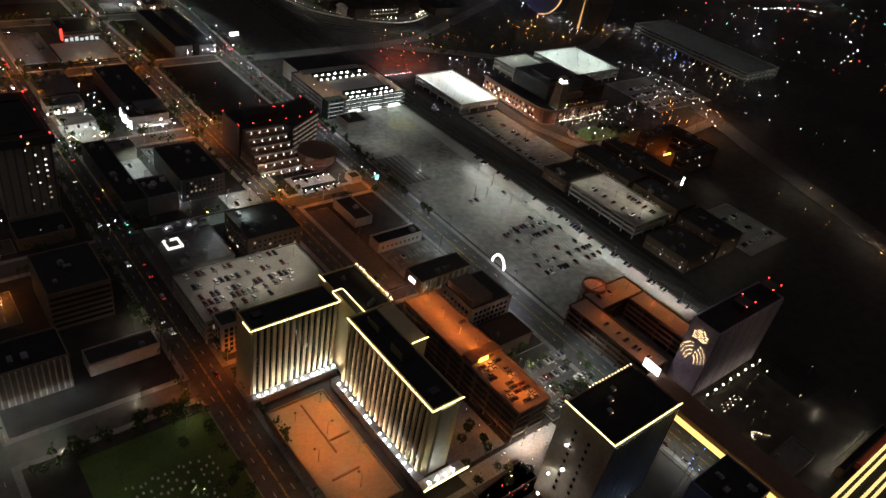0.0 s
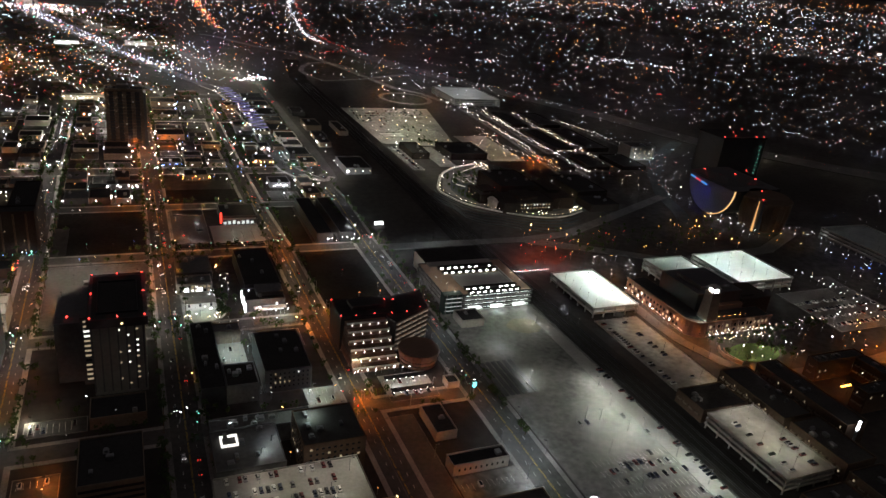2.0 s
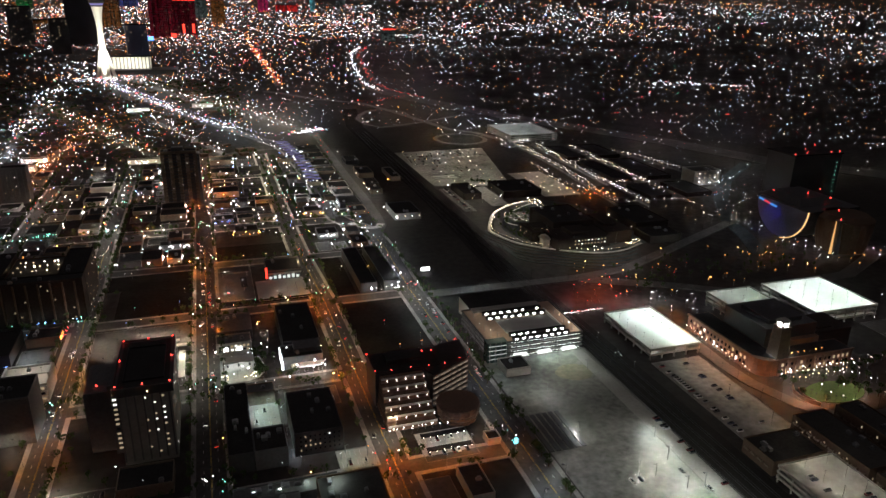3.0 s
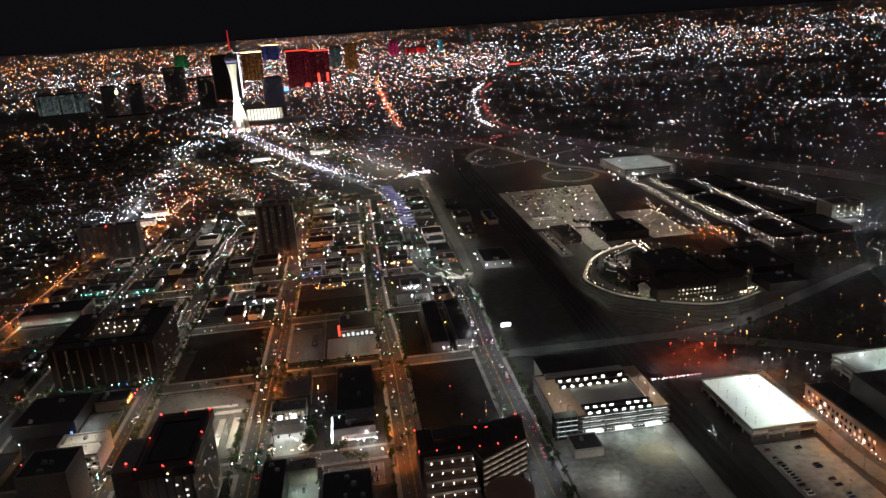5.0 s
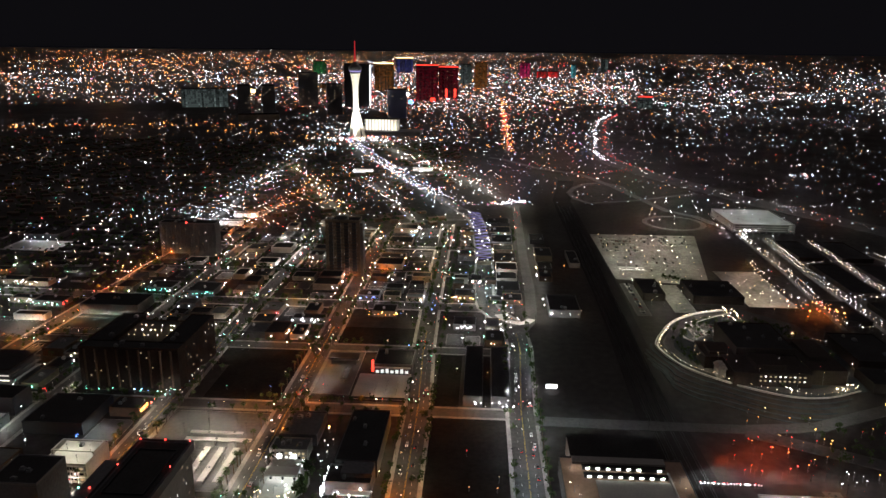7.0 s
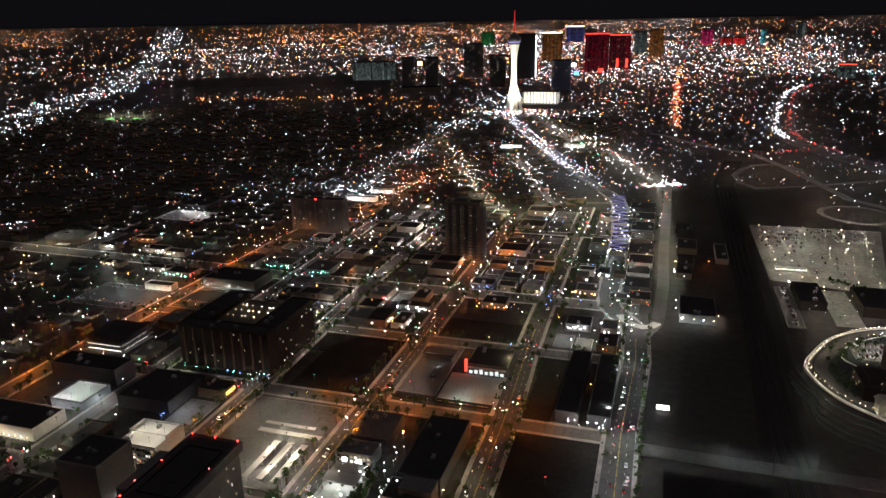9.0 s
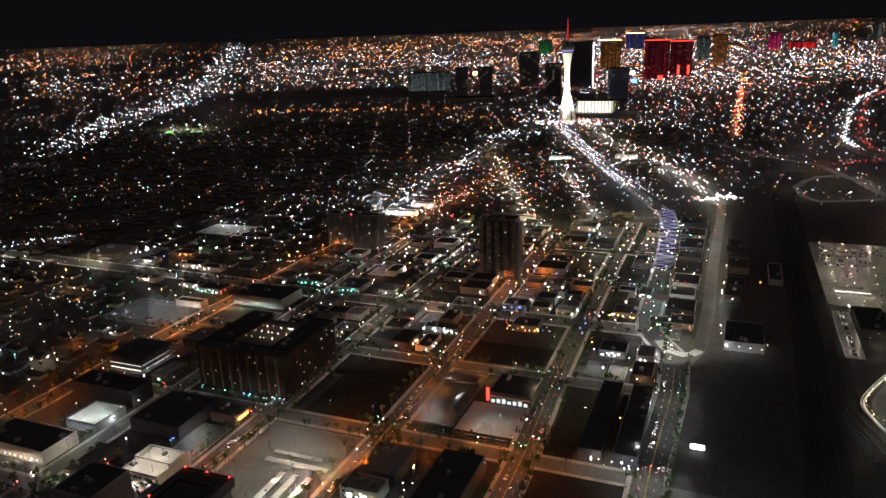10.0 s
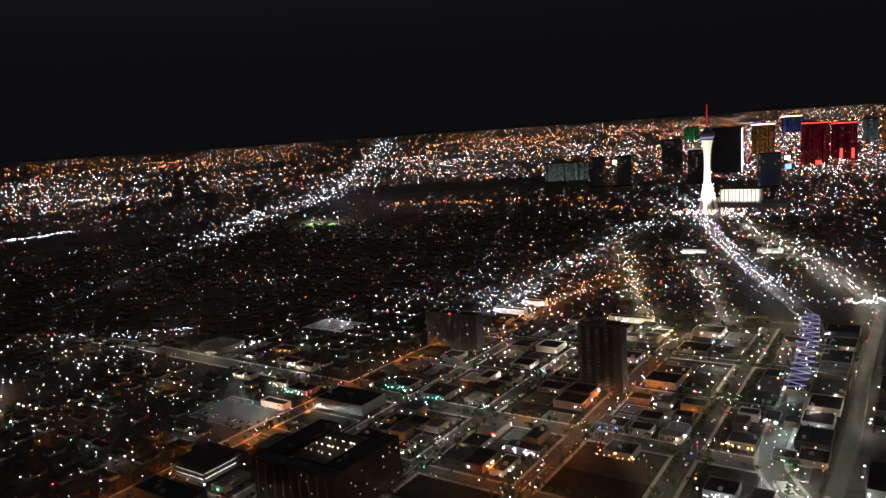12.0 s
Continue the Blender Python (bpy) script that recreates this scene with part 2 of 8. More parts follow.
def smooth(t):
    t = min(max(t, 0), 1)
    return t * t * (3 - 2 * t)


# The valley floor is flat for three kilometres and then climbs towards the hills.
MID = (270.0, 150.0)


def rise(x, y):
    r = math.hypot(x - MID[0], y - MID[1])
    return 241.0 * max(0, (r - 3100) / 1550) ** 1.45 if r > 3100 else 0.0


def far(yaw, below, eye=243.0):
    """Where a line from the middle of the walk, so many degrees round and below the level, meets the valley floor."""
    s, c = -math.sin(radians(yaw)), math.cos(radians(yaw))
    k = math.tan(radians(below))
    r = eye / k if k > 0 else 9e9
    if r > 3100:
        lo, hi = 3100.0, 4640.0
        for _ in range(22):
            q = (lo + hi) / 2
            if eye - 241.0 * ((q - 3100) / 1550) ** 1.45 > k * q:
                lo = q
            else:
                hi = q
        r = lo
    x, y = MID[0] + s * r, MID[1] + c * r
    return x, y, rise(x, y), r


# ---- ground and roads ----
g = Geo()
radii = [0, 150, 300, 500, 800, 1200, 1700, 2300, 3000] + [3100 + 1550 * i / 24 for i in range(25)]
N = 120
for r in radii:
    for i in range(N):
        x, y = MID[0] + r * math.sin(2 * math.pi * i / N), MID[1] + r * math.cos(2 * math.pi * i / N)
        g.v.append((x, y, rise(x, y)))
g.f = [(j * N + i, (j + 1) * N + i, (j + 1) * N + (i + 1) % N, j * N + (i + 1) % N) for j in range(len(radii) - 1) for i in range(N)]
g.m = [0] * len(g.f)
tagged(part("ground", g, EARTH), "dark desert ground of the city at night", "ground", kind="structure")

ROADS = []      # name, line, width, lamp kind, lamp spacing


def road(name, label, pts, width, lamp="warm", step=34, z=0.25, surface=None, kerb=True):
    if kerb:
        tagged(part("pavement", Geo().strip(pts, width + 5.5, z - 0.02, 0.3), SIDEWALK), "pale concrete pavement along the " + label, "pavement", kind="structure")
    ob = part("road", Geo().strip(pts, width, z + (0.03 if kerb else 0), 0.4), surface or ASPHALT_OLD)
    tagged(ob, label, "road", kind="structure")
    ROADS.append((name, pts, width, lamp, step))


YS = [104, 212, 325, 430, 547, 653, 760, 866, 975]
for i, y in enumerate(YS):
    x1 = 252 if y > 110 else 60
    road("cross%d" % y, "city cross street with worn asphalt", ([(-640, 765), (-555, 776), (-410, 771), (-231, 768), (-164, 766)] if y == 760 else [(-164, y)]) + [(-84, y), (0, y), (87, y), (178, y), (x1, y)], 19 if y == 760 else 11, z=0.22)
road("street_b", "straight downtown street with worn asphalt", [(88, 60), (88, 400), (88, 700), (86, 940), (88, 1015)], 15)
road("street_a", "straight downtown street with worn asphalt", [(182, 225), (178, 547), (173, 650), (171, 760), (170, 918), (170, 1110)], 15)
road("street_c", "palm-lined downtown street", [(4, 60), (2, 547), (-2, 760), (0, 985)], 13)
road("street_e", "dim downtown street", [(-82, 60), (-84, 500), (-84, 975)], 11, step=45)
road("street_d", "orange-lit downtown street", [(-165, 200), (-167, 640), (-162, 776), (-160, 880), (-150, 975), (-113, 1021)], 14, lamp="sodium", step=30)
MAIN = [(250, 60), (252, 300), (251, 440), (250, 555), (252, 609), (254, 658), (252, 697), (247, 723), (236, 742), (227, 761), (223, 792), (223, 898), (220, 1001), (214, 1109), (204, 1166), (184, 1210)]
MAIN_R = [(253, 690), (258, 706), (267, 729), (269, 758), (271, 829), (270, 938), (272, 1123), (272, 1238)]
road("main", "broad main street with worn asphalt", MAIN, 17, lamp="cool", step=30, z=0.28)
road("main_r", "straight branch of the main street", MAIN_R, 11, lamp="warm", step=20, z=0.3, kerb=False)
road("main_link", "pale link bending between two streets", [(237, 743), (242, 731), (247, 725), (256, 721), (263, 724), (268, 733)], 8, lamp="warm", step=9, kerb=False, z=0.34, surface=CONCRETE)
road("west_way", "broad street between the museum and the mall", [(600, 545), (622, 590), (640, 640), (690, 720), (760, 800), (860, 880)], 17, lamp="dim", step=36, kerb=False, z=0.27, surface=ASPHALT)
road("strip_a", "boulevard with violet-white lamps", [(184, 1210), (97, 1406), (4, 1639), (-137, 2026)], 20, lamp="violet", step=16, kerb=False)
road("strip_b", "boulevard running to the tower", [(272, 1238), (187, 1482), (59, 1742), (-107, 2123)], 20, lamp="warm", step=20, kerb=False)
road("overpass", "pale road across the railway", [(252, 540), (300, 539), (344, 539)], 13, lamp="cool", step=30, kerb=False, z=0.3)
road("overpass_east", "worn road curving away from the railway", [(344, 539), (400, 539), (450, 546), (520, 580), (640, 640)], 12, lamp="cool", step=52, kerb=False, z=0.3)
road("resort_row", "long straight avenue with red and orange lamps", [(278, 1892), (286, 2600), (293, 3090)], 18, lamp="none", kerb=False)
FWY = [(1300, 520), (1040, 730), (899, 890), (838, 1040), (760, 1180), (697, 1284), (625, 1440), (560, 1600), (515, 1750), (508, 1900), (570, 2350), (640, 2750), (740, 3080)]
road("freeway", "wide concrete freeway", FWY, 56, lamp="dim", step=36, kerb=False, surface=ASPHALT_OLD)
road("ramp", "curving freeway ramp", [(230, 1800), (260, 1779), (332, 1654), (419, 1577), (461, 1451), (489, 1334), (512, 1235), (546, 1198), (567, 1129)], 14, lamp="dim", step=30, kerb=False)
road("loop", "loop ramp of the interchange", [(480, 1400), (478, 1445), (464, 1470), (438, 1480), (411, 1466), (388, 1425), (373, 1375), (378, 1315), (397, 1283), (425, 1292), (472, 1312), (601, 1390)], 10, lamp="dim", step=30, kerb=False, z=0.29)
road("turnaround", "oval drive with warm lamps beyond the lot", [(502 + 42 * math.cos(radians(a)), 1150 + 44 * math.sin(radians(a))) for a in range(0, 361, 20)], 8, lamp="dim", step=22, kerb=False, z=0.31)
road("avenue_w", "outlying avenue with white lamps", [(-878, 850), (-967, 1003), (-1100, 1205), (-1216, 1417), (-1539, 1805)], 12, lamp="cool", step=46, kerb=False)
road("parkway", "broad parkway beside the rail yard", [(398, 536), (470, 500), (520, 470), (640, 480), (720, 520)], 14, lamp="none", step=40, kerb=False, z=0.26)
road("grand", "parkway between the hall and the yard", [(423, 470), (421.5, 400), (420, 370), (422, 345), (432, 316), (446, 298), (470, 292), (540, 290), (620, 300)], 10, lamp="sodium", step=19, kerb=False, z=0.27)

road("highway", "grey elevated highway in the dark", [(642, 418), (634, 358), (607, 292), (588, 245), (575, 200), (556, 140), (520, 40)], 22, lamp="dim", step=30, kerb=False)
for i, ln in enumerate(([(574, 1092), (568, 917), (552, 729)], [(600, 1062), (591, 900), (587, 716)], [(651, 1043), (646, 900), (640, 770)], [(700, 1000), (722, 930), (732, 850)])):
    road("row%d" % i, "lane lined with warm lamps among low houses", ln, 5, lamp="warmrow", step=10, kerb=False)

for i, (ln, lm) in enumerate((([(88, 1011), (25, 1118), (-50, 1290), (-112, 1440), (-222, 1671)], "olive"), ([(-182, 1039), (-177, 1145), (-202, 1412), (-210, 1674), (-232, 1915), (-196, 2108)], "cool"),
                              ([(-113, 1021), (-114, 1206), (-93, 1343)], "sodium"), ([(88, 1015), (106, 1106), (140, 1134), (205, 1140)], "olive"), ([(120, 1120), (68, 1270), (-7, 1472)], "warm"))):
    road("side%d" % i, "side street of the outer districts", ln, 10, lamp=lm, step=26 if i < 4 else 34, kerb=False)

# lane paint on the nearest streets
g, gy = Geo(), Geo()
for name, pts, w, lamp, step in ROADS:
    if name in ("street_a", "street_b", "main", "street_c"):
        for (xa, ya), (xb, yb) in zip(pts, pts[1:]):
            n = int(math.hypot(xb - xa, yb - ya) / 9)
            for i in range(n):
                f = (i + 0.5) / n
                x, y = xa + (xb - xa) * f, ya + (yb - ya) * f
                if y < 700:
                    for o in (-w / 4, w / 4):
                        g.box(x + o - 0.07, x + o + 0.07, y - 1.2, y + 1.5, 0.24, 0.325)
                    gy.box(x - 0.3, x - 0.15, y - 4, y + 4, 0.24, 0.325).box(x + 0.15, x + 0.3, y - 4, y + 4, 0.24, 0.325)
tagged(part("lane_marking", g, PAINT), "white dashed lane markings on the streets", "road marking", kind="stuff")
tagged(part("centre_line", gy, YELLOW), "double yellow centre lines on the streets", "road marking", kind="stuff")

# railway corridor
tagged(part("rail_bed", Geo().strip([(345, 60), (350, 300), (345, 560), (352, 800), (352, 1300), (380, 1500)], 30, 0.12, 0.3), RAILMAT), "dark ballast of the railway corridor", "railway", kind="structure")
for o in (-9, -4, 2, 8):
    t = thing("railway_track", "pair of steel rails on dark ballast", "railway track", group="tracks of the corridor")
    for s in (-0.75, 0.75):
        part("rail", Geo().strip([(350 + o + s, 60), (350 + o + s, 300), (346 + o + s, 560), (352 + o + s, 1250)], 0.16, 0.35, 0.2), DARKMETAL, t)

# ---- lamps ----
LAMP_MATS = {"ember": EMBER, "warm": WARM, "white": LED, "cool": LED_SOFT, "sodium": SODIUM, "olive": OLIVE, "flood": FLOOD}
PROTO, FAR_LAMPS = {}, {}
lamp_count = 0


def hood(g, x, y, z, r, k=0):
    """The opaque cap of a lamp, wider than its lens."""
    return g.wedge(x - r * 1.5, x + r * 1.5, y - r * 1.5, y + r * 1.5, z, z + r * .5, r * .5, k)


def lens(g, x, y, z, r, k=0):
    """The glowing pane under the cap."""
    d = r * .2
    return g.add([(x - r, y - r, z - d), (x + r, y - r, z - d), (x + r, y + r, z - d), (x - r, y + r, z - d), (x - r, y - r, z), (x + r, y - r, z), (x + r, y + r, z), (x - r, y + r, z)],
                 [(3, 2, 1, 0), (0, 1, 5, 4), (1, 2, 6, 5), (2, 3, 7, 6), (3, 0, 4, 7)], k)


def street_lamp(kind, x, y, h=9, turn=0.0, r=0.4, z=0):
    """A lamp post; those away from the nearest streets go into one mesh of far lamps."""
    global lamp_count
    near = 60 < x < 345 and 118 < y < 480 and lamp_count < 240
    if not near:
        g = FAR_LAMPS.setdefault(kind, Geo())
        g.box(x - .035, x + .035, y - .035, y + .035, z, z + h, 0)
        hood(g, x, y, z + h, r, 0), lens(g, x, y, z + h, r, 1)
        return None
    lamp_count += 1
    key = (kind, h, r)
    if key not in PROTO:
        what = {"ember": "dull red", "warm": "warm white", "white": "white", "cool": "cool white", "sodium": "orange sodium", "olive": "yellowish", "flood": "bright white flood"}[kind]
        t = thing("street_lamp", "tall grey metal lamp post with a %s lamp" % what, "street lamp", group="lamp posts")
        part("pole", Geo().tube(0, 0, [(0.22, 0), (0.2, 0.6), (0.12, 0.7), (0.08, h + .1)], 6), METAL, t)
        part("arm", Geo().bar((0, 0, h + .05), (1.6, 0, h + 0.2), 0.12), METAL, t)
        cap = part("hood", hood(Geo(), 1.7, 0, h, r), DARKMETAL, t)
        part("lens", lens(Geo(), 1.7, 0, h, r), LAMP_MATS[kind], cap, "glowing lamp lens")
        t.matrix_basis = pose(x, y, z, 0, 0, turn)
        PROTO[key] = t
        return t
    return copy_thing(PROTO[key], pose(x, y, z, 0, 0, turn))


GLOBES = {"warm": Geo(), "white": Geo(), "orange": Geo(), "pink": Geo(), "teal": Geo(), "red": Geo(), "blue": Geo()}


def globe(kind, x, y, h=3.5, r=.26, z=.1):
    """A small bare lamp on a thin post."""
    g = GLOBES[kind]
    r *= 1.25
    g.box(x - .04, x + .04, y - .04, y + .04, z, z + h, 0).octa(x, y, z + h + r * .8, r, 1)


def scatter(kind, x0, x1, y0, y1, n, h=3.5, r=.26):
    for i in range(n):
        globe(kind, rng.uniform(x0, x1), rng.uniform(y0, y1), h * rng.uniform(.8, 1.2), r * rng.uniform(.75, 1.25))


# ---- cars ----
def make_car(paint, name="car", what="parked car"):
    t = thing("car", "%s %s on asphalt" % (name, what), "car", group="cars")
    g = Geo().box(-0.85, 0.85, -2.0, 2.0, 0.3, 0.85)
    g.wedge(-0.85, 0.85, -2.0, 2.0, 0.85, 0.98, 0.12)
    g.wedge(-0.5, 0.5, -1.05, 0.65, 1.39, 1.46, 0.1)
    part("body", g, paint, t)
    part("window", Geo().wedge(-0.74, 0.74, -1.35, 0.95, 0.97, 1.4, 0.25), GLASS, t, "dark car windows")
    wheel = Geo()
    for i in range(10):
        a = 2 * math.pi * i / 10
        wheel.v += [(-0.1, 0.3 * math.cos(a), 0.3 * math.sin(a)), (0.1, 0.3 * math.cos(a), 0.3 * math.sin(a))]
    wheel.f = [(2 * i, 2 * i + 1, (2 * i + 3) % 20, (2 * i + 2) % 20) for i in range(10)] + [tuple(range(0, 20, 2)), tuple(range(1, 20, 2))[::-1]]
    wheel.m = [0] * 12
    me = wheel.mesh("wheel", [RUBBER])
    for x in (-0.8, 0.8):
        for y in (-1.25, 1.25):
            part("wheel", me, None, t).location = (x, y, 0.3)
    return t


CARS = [make_car(p, n) for p, n in zip(CAR_PAINTS, ("silver", "black", "grey", "dark red", "dark blue", "white"))]
for i, c in enumerate(CARS):
    c.matrix_basis = pose(296 + 2.9 * i, 243, 0.12)
DRIVEN = []
for p, n in ((CAR_PAINTS[0], "silver"), (CAR_PAINTS[1], "black")):
    c = make_car(p, n, "car with its lights on, standing")
    for x in (-0.6, 0.6):
        part("headlight", Geo().octa(x, 2.0, 0.65, 0.22), HEADLIGHT, c, "lit headlight")
        part("tail_light", Geo().octa(x, -2.0, 0.7, 0.2), TAILLIGHT, c, "lit red tail light")
    DRIVEN.append(c)
DRIVEN[0].matrix_basis = pose(255, 520, 0.3, 0, 0, 180)
DRIVEN[1].matrix_basis = pose(248, 500, 0.3)
rng = random.Random(7)
FAR_CARS = Geo()
car_count = 0


def place_car(x, y, z, a, driven=False):
    """A car; past the nearest ones it joins one mesh of far cars."""
    global car_count
    if driven or (60 < x < 345 and 118 < y < 345 and car_count < 95):
        car_count += 1
        copy_thing(rng.choice(DRIVEN if driven else CARS), pose(x, y, z, 0, 0, a))
        return
    k = rng.randrange(6)
    w, d = (.85, 2.0) if a % 180 < 45 else (2.0, .85)
    FAR_CARS.wedge(x - w, x + w, y - d, y + d, z + .25, z + .95, .1, k)
    FAR_CARS.wedge(x - w * .7, x + w * .7, y - d * .7, y + d * .7, z + .94, z + 1.45, .2, 6)


def cars(x0, x1, y, z, fill, along="x", pitch=2.7, turn=0):
    n = int(abs(x1 - x0) / pitch)
    for i in range(n):
        if rng.random() < fill:
            p = x0 + (i + 0.5) * pitch
            a = turn + rng.choice((0, 180))
            q = (p, y) if along == "x" else (y, p)
            place_car(q[0] + rng.uniform(-.2, .2), q[1] + rng.uniform(-.3, .3), z, a if along == "x" else a + 90)


# ---- buildings ----
RESERVED = []
WIN = {}


def windows(parent, axis, at, u0, u1, z0, z1, nu, nz, lit=0.08, fw=0.6, fh=0.55, mats=None, sign=-1, only_lit=False):
    """Window panes in rows over one wall: axis 'y' is a wall at y=at that runs along x."""
    du, dz = (u1 - u0) / nu, (z1 - z0) / nz
    key = (round(du * fw, 2), round(dz * fh, 2), axis)
    if key not in WIN:
        a, b = du * fw / 2, dz * fh / 2
        WIN[key] = [(Geo().box(-a, a, -0.12, 0.12, -b, b) if axis == "y" else Geo().box(-0.12, 0.12, -a, a, -b, b)).mesh("window", [m]) for m in (GLASS, WIN_LIT, WIN_BRIGHT)]
    for i in range(nu):
        for j in range(nz):
            q = rng.random()
            if only_lit and q > lit:
                continue
            me = WIN[key][0 if q > lit else (2 if q < lit * 0.25 else 1)]
            ob = part("window", me, None, parent)
            u, z = u0 + (i + 0.5) * du, z0 + (j + 0.5) * dz
            ob.location = (u, at + sign * 0.02, z) if axis == "y" else (at + sign * 0.02, u, z)


def building(x0, x1, y0, y1, h, wall=STUCCO, roof=ROOF, label="low flat-roofed commercial building with a parapet", name="building", units=3, parapet=0.9, z=0.1, reserve=True):
    if reserve:
        RESERVED.append((x0 - 2, x1 + 2, y0 - 2, y1 + 2))
    t = thing(name, label, "building")
    t.location = (0, 0, z)
    part("wall", Geo().box(x0, x1, y0, y1, 0, h - 0.1), wall, t)
    part("parapet", Geo().ring(x0 - .05, x1 + .05, y0 - .05, y1 + .05, h - 0.3, h + parapet, 0.4), wall, t)
    part("roof", Geo().box(x0 + 0.36, x1 - 0.36, y0 + 0.36, y1 - 0.36, h - 0.2, h + 0.05), roof, t)
    for i in range(units):
        w, d = rng.uniform(1.5, 3.2), rng.uniform(1.5, 4)
        if x1 - x0 > w + 4 and y1 - y0 > d + 4:
            ux, uy = rng.uniform(x0 + 1.5, x1 - 1.5 - w), rng.uniform(y0 + 1.5, y1 - 1.5 - d)
            part("roof_unit", Geo().box(ux, ux + w, uy, uy + d, h, h + rng.uniform(1, 1.9)).box(ux + w * .2, ux + w * .8, uy + d * .2, uy + d * .8, h + 0.9, h + 2.1), METAL, t)
    return t


def free(x0, x1, y0, y1):
    return all(x1 < a or x0 > b or y1 < c or y0 > d for a, b, c, d in RESERVED)


def reserve(x0, x1, y0, y1):
    RESERVED.append((x0, x1, y0, y1))


def lot(x0, x1, y0, y1, surface=ASPHALT_OLD, label="asphalt parking lot with painted bays", rows=(), fill=0.3, z=0.14, name="parking_lot"):
    reserve(x0, x1, y0, y1)
    t = thing(name, label, "parking lot")
    part("surface", Geo().box(x0, x1, y0, y1, -0.2, z), surface, t)
    if x1 - x0 > 9 and y1 - y0 > 9:
        part("kerb", Geo().ring(x0, x1, y0, y1, z - .05, z + .16, .35), SIDEWALK, t)
    g = Geo()
    for y in rows:
        for i in range(int((x1 - x0 - 4) / 2.7)):
            g.box(x0 + 2 + i * 2.7 - 0.06, x0 + 2 + i * 2.7 + 0.06, y - 2.3, y + 2.3, z - 0.1, z + 0.03)
    if g.v:
        tagged(part("bay_line", g, PAINT, t, "white painted bay lines"), kind="stuff")
    for y in rows:
        cars(x0 + 2, x1 - 2, y, z, fill)
    return t


def garage(x0, x1, y0, y1, h, levels, label, roof=CONCRETE, wall=CONCRETE, lamp="white", rows=2, fill=0.3, lit=LED_SOFT, name="parking_garage", inner=True):
    """An open parking deck: slabs, columns, parapets, and lamps on each floor."""
    reserve(x0, x1, y0, y1)
    t = thing(name, label, "parking garage", z=0.1)
    step = h / levels
    for j in range(1, levels + 1):
        z = j * step
        part("deck", Geo().box(x0, x1, y0, y1, z - 0.45, z), roof if j == levels else wall, t)
        part("parapet", Geo().ring(x0 - 0.15, x1 + 0.15, y0 - 0.15, y1 + 0.15, z - 0.5, z + 0.95, 0.3), wall, t)
    part("core", Geo().box(x0 + 6, x1 - 6, y0 + 6, y1 - 6, 0, h - 0.5), GREYWALL, t)
    cw = Geo().box(-0.35, 0.35, -0.35, 0.35, 0, h - 0.4).mesh("column", [wall])
    nx, ny = max(2, int((x1 - x0) / 9)), max(2, int((y1 - y0) / 9))
    for i in range(nx + 1):
        for y in (y0 + 0.6, y1 - 0.6):
            part("column", cw, None, t).location = (x0 + 0.6 + i * (x1 - x0 - 1.2) / nx, y, 0)
    for i in range(1, ny):
        for x in (x0 + 0.6, x1 - 0.6):
            part("column", cw, None, t).location = (x, y0 + 0.6 + i * (y1 - y0 - 1.2) / ny, 0)
    if inner:
        tube = Geo().box(-1.8, 1.8, -0.12, 0.12, -0.1, 0.1).mesh("deck_lamp", [TUBE])
        for j in range(1, levels + 1):
            for i in range(0, nx, 2):
                for y in (y0 + 3, y1 - 3):
                    part("deck_lamp", tube, None, t).location = (x0 + (i + 0.5) * (x1 - x0) / nx, y, j * step - 0.6)
    for k in range(rows):
        y = y0 + (k + 0.5) * (y1 - y0) / rows
        cars(x0 + 3, x1 - 3, y, h + 0.1, fill)
    return t

DARKBROWN = mat("dark_brown_wall", (0.045, 0.037, 0.033), .8)
# ---- the gold-lit hotel ----
def gold_edge(parent, a, b, w=0.32, m=None):
    part("edge_light", Geo().bar(a, b, w), m or GOLD_BRIGHT, parent, "glowing gold light along the roof edge")


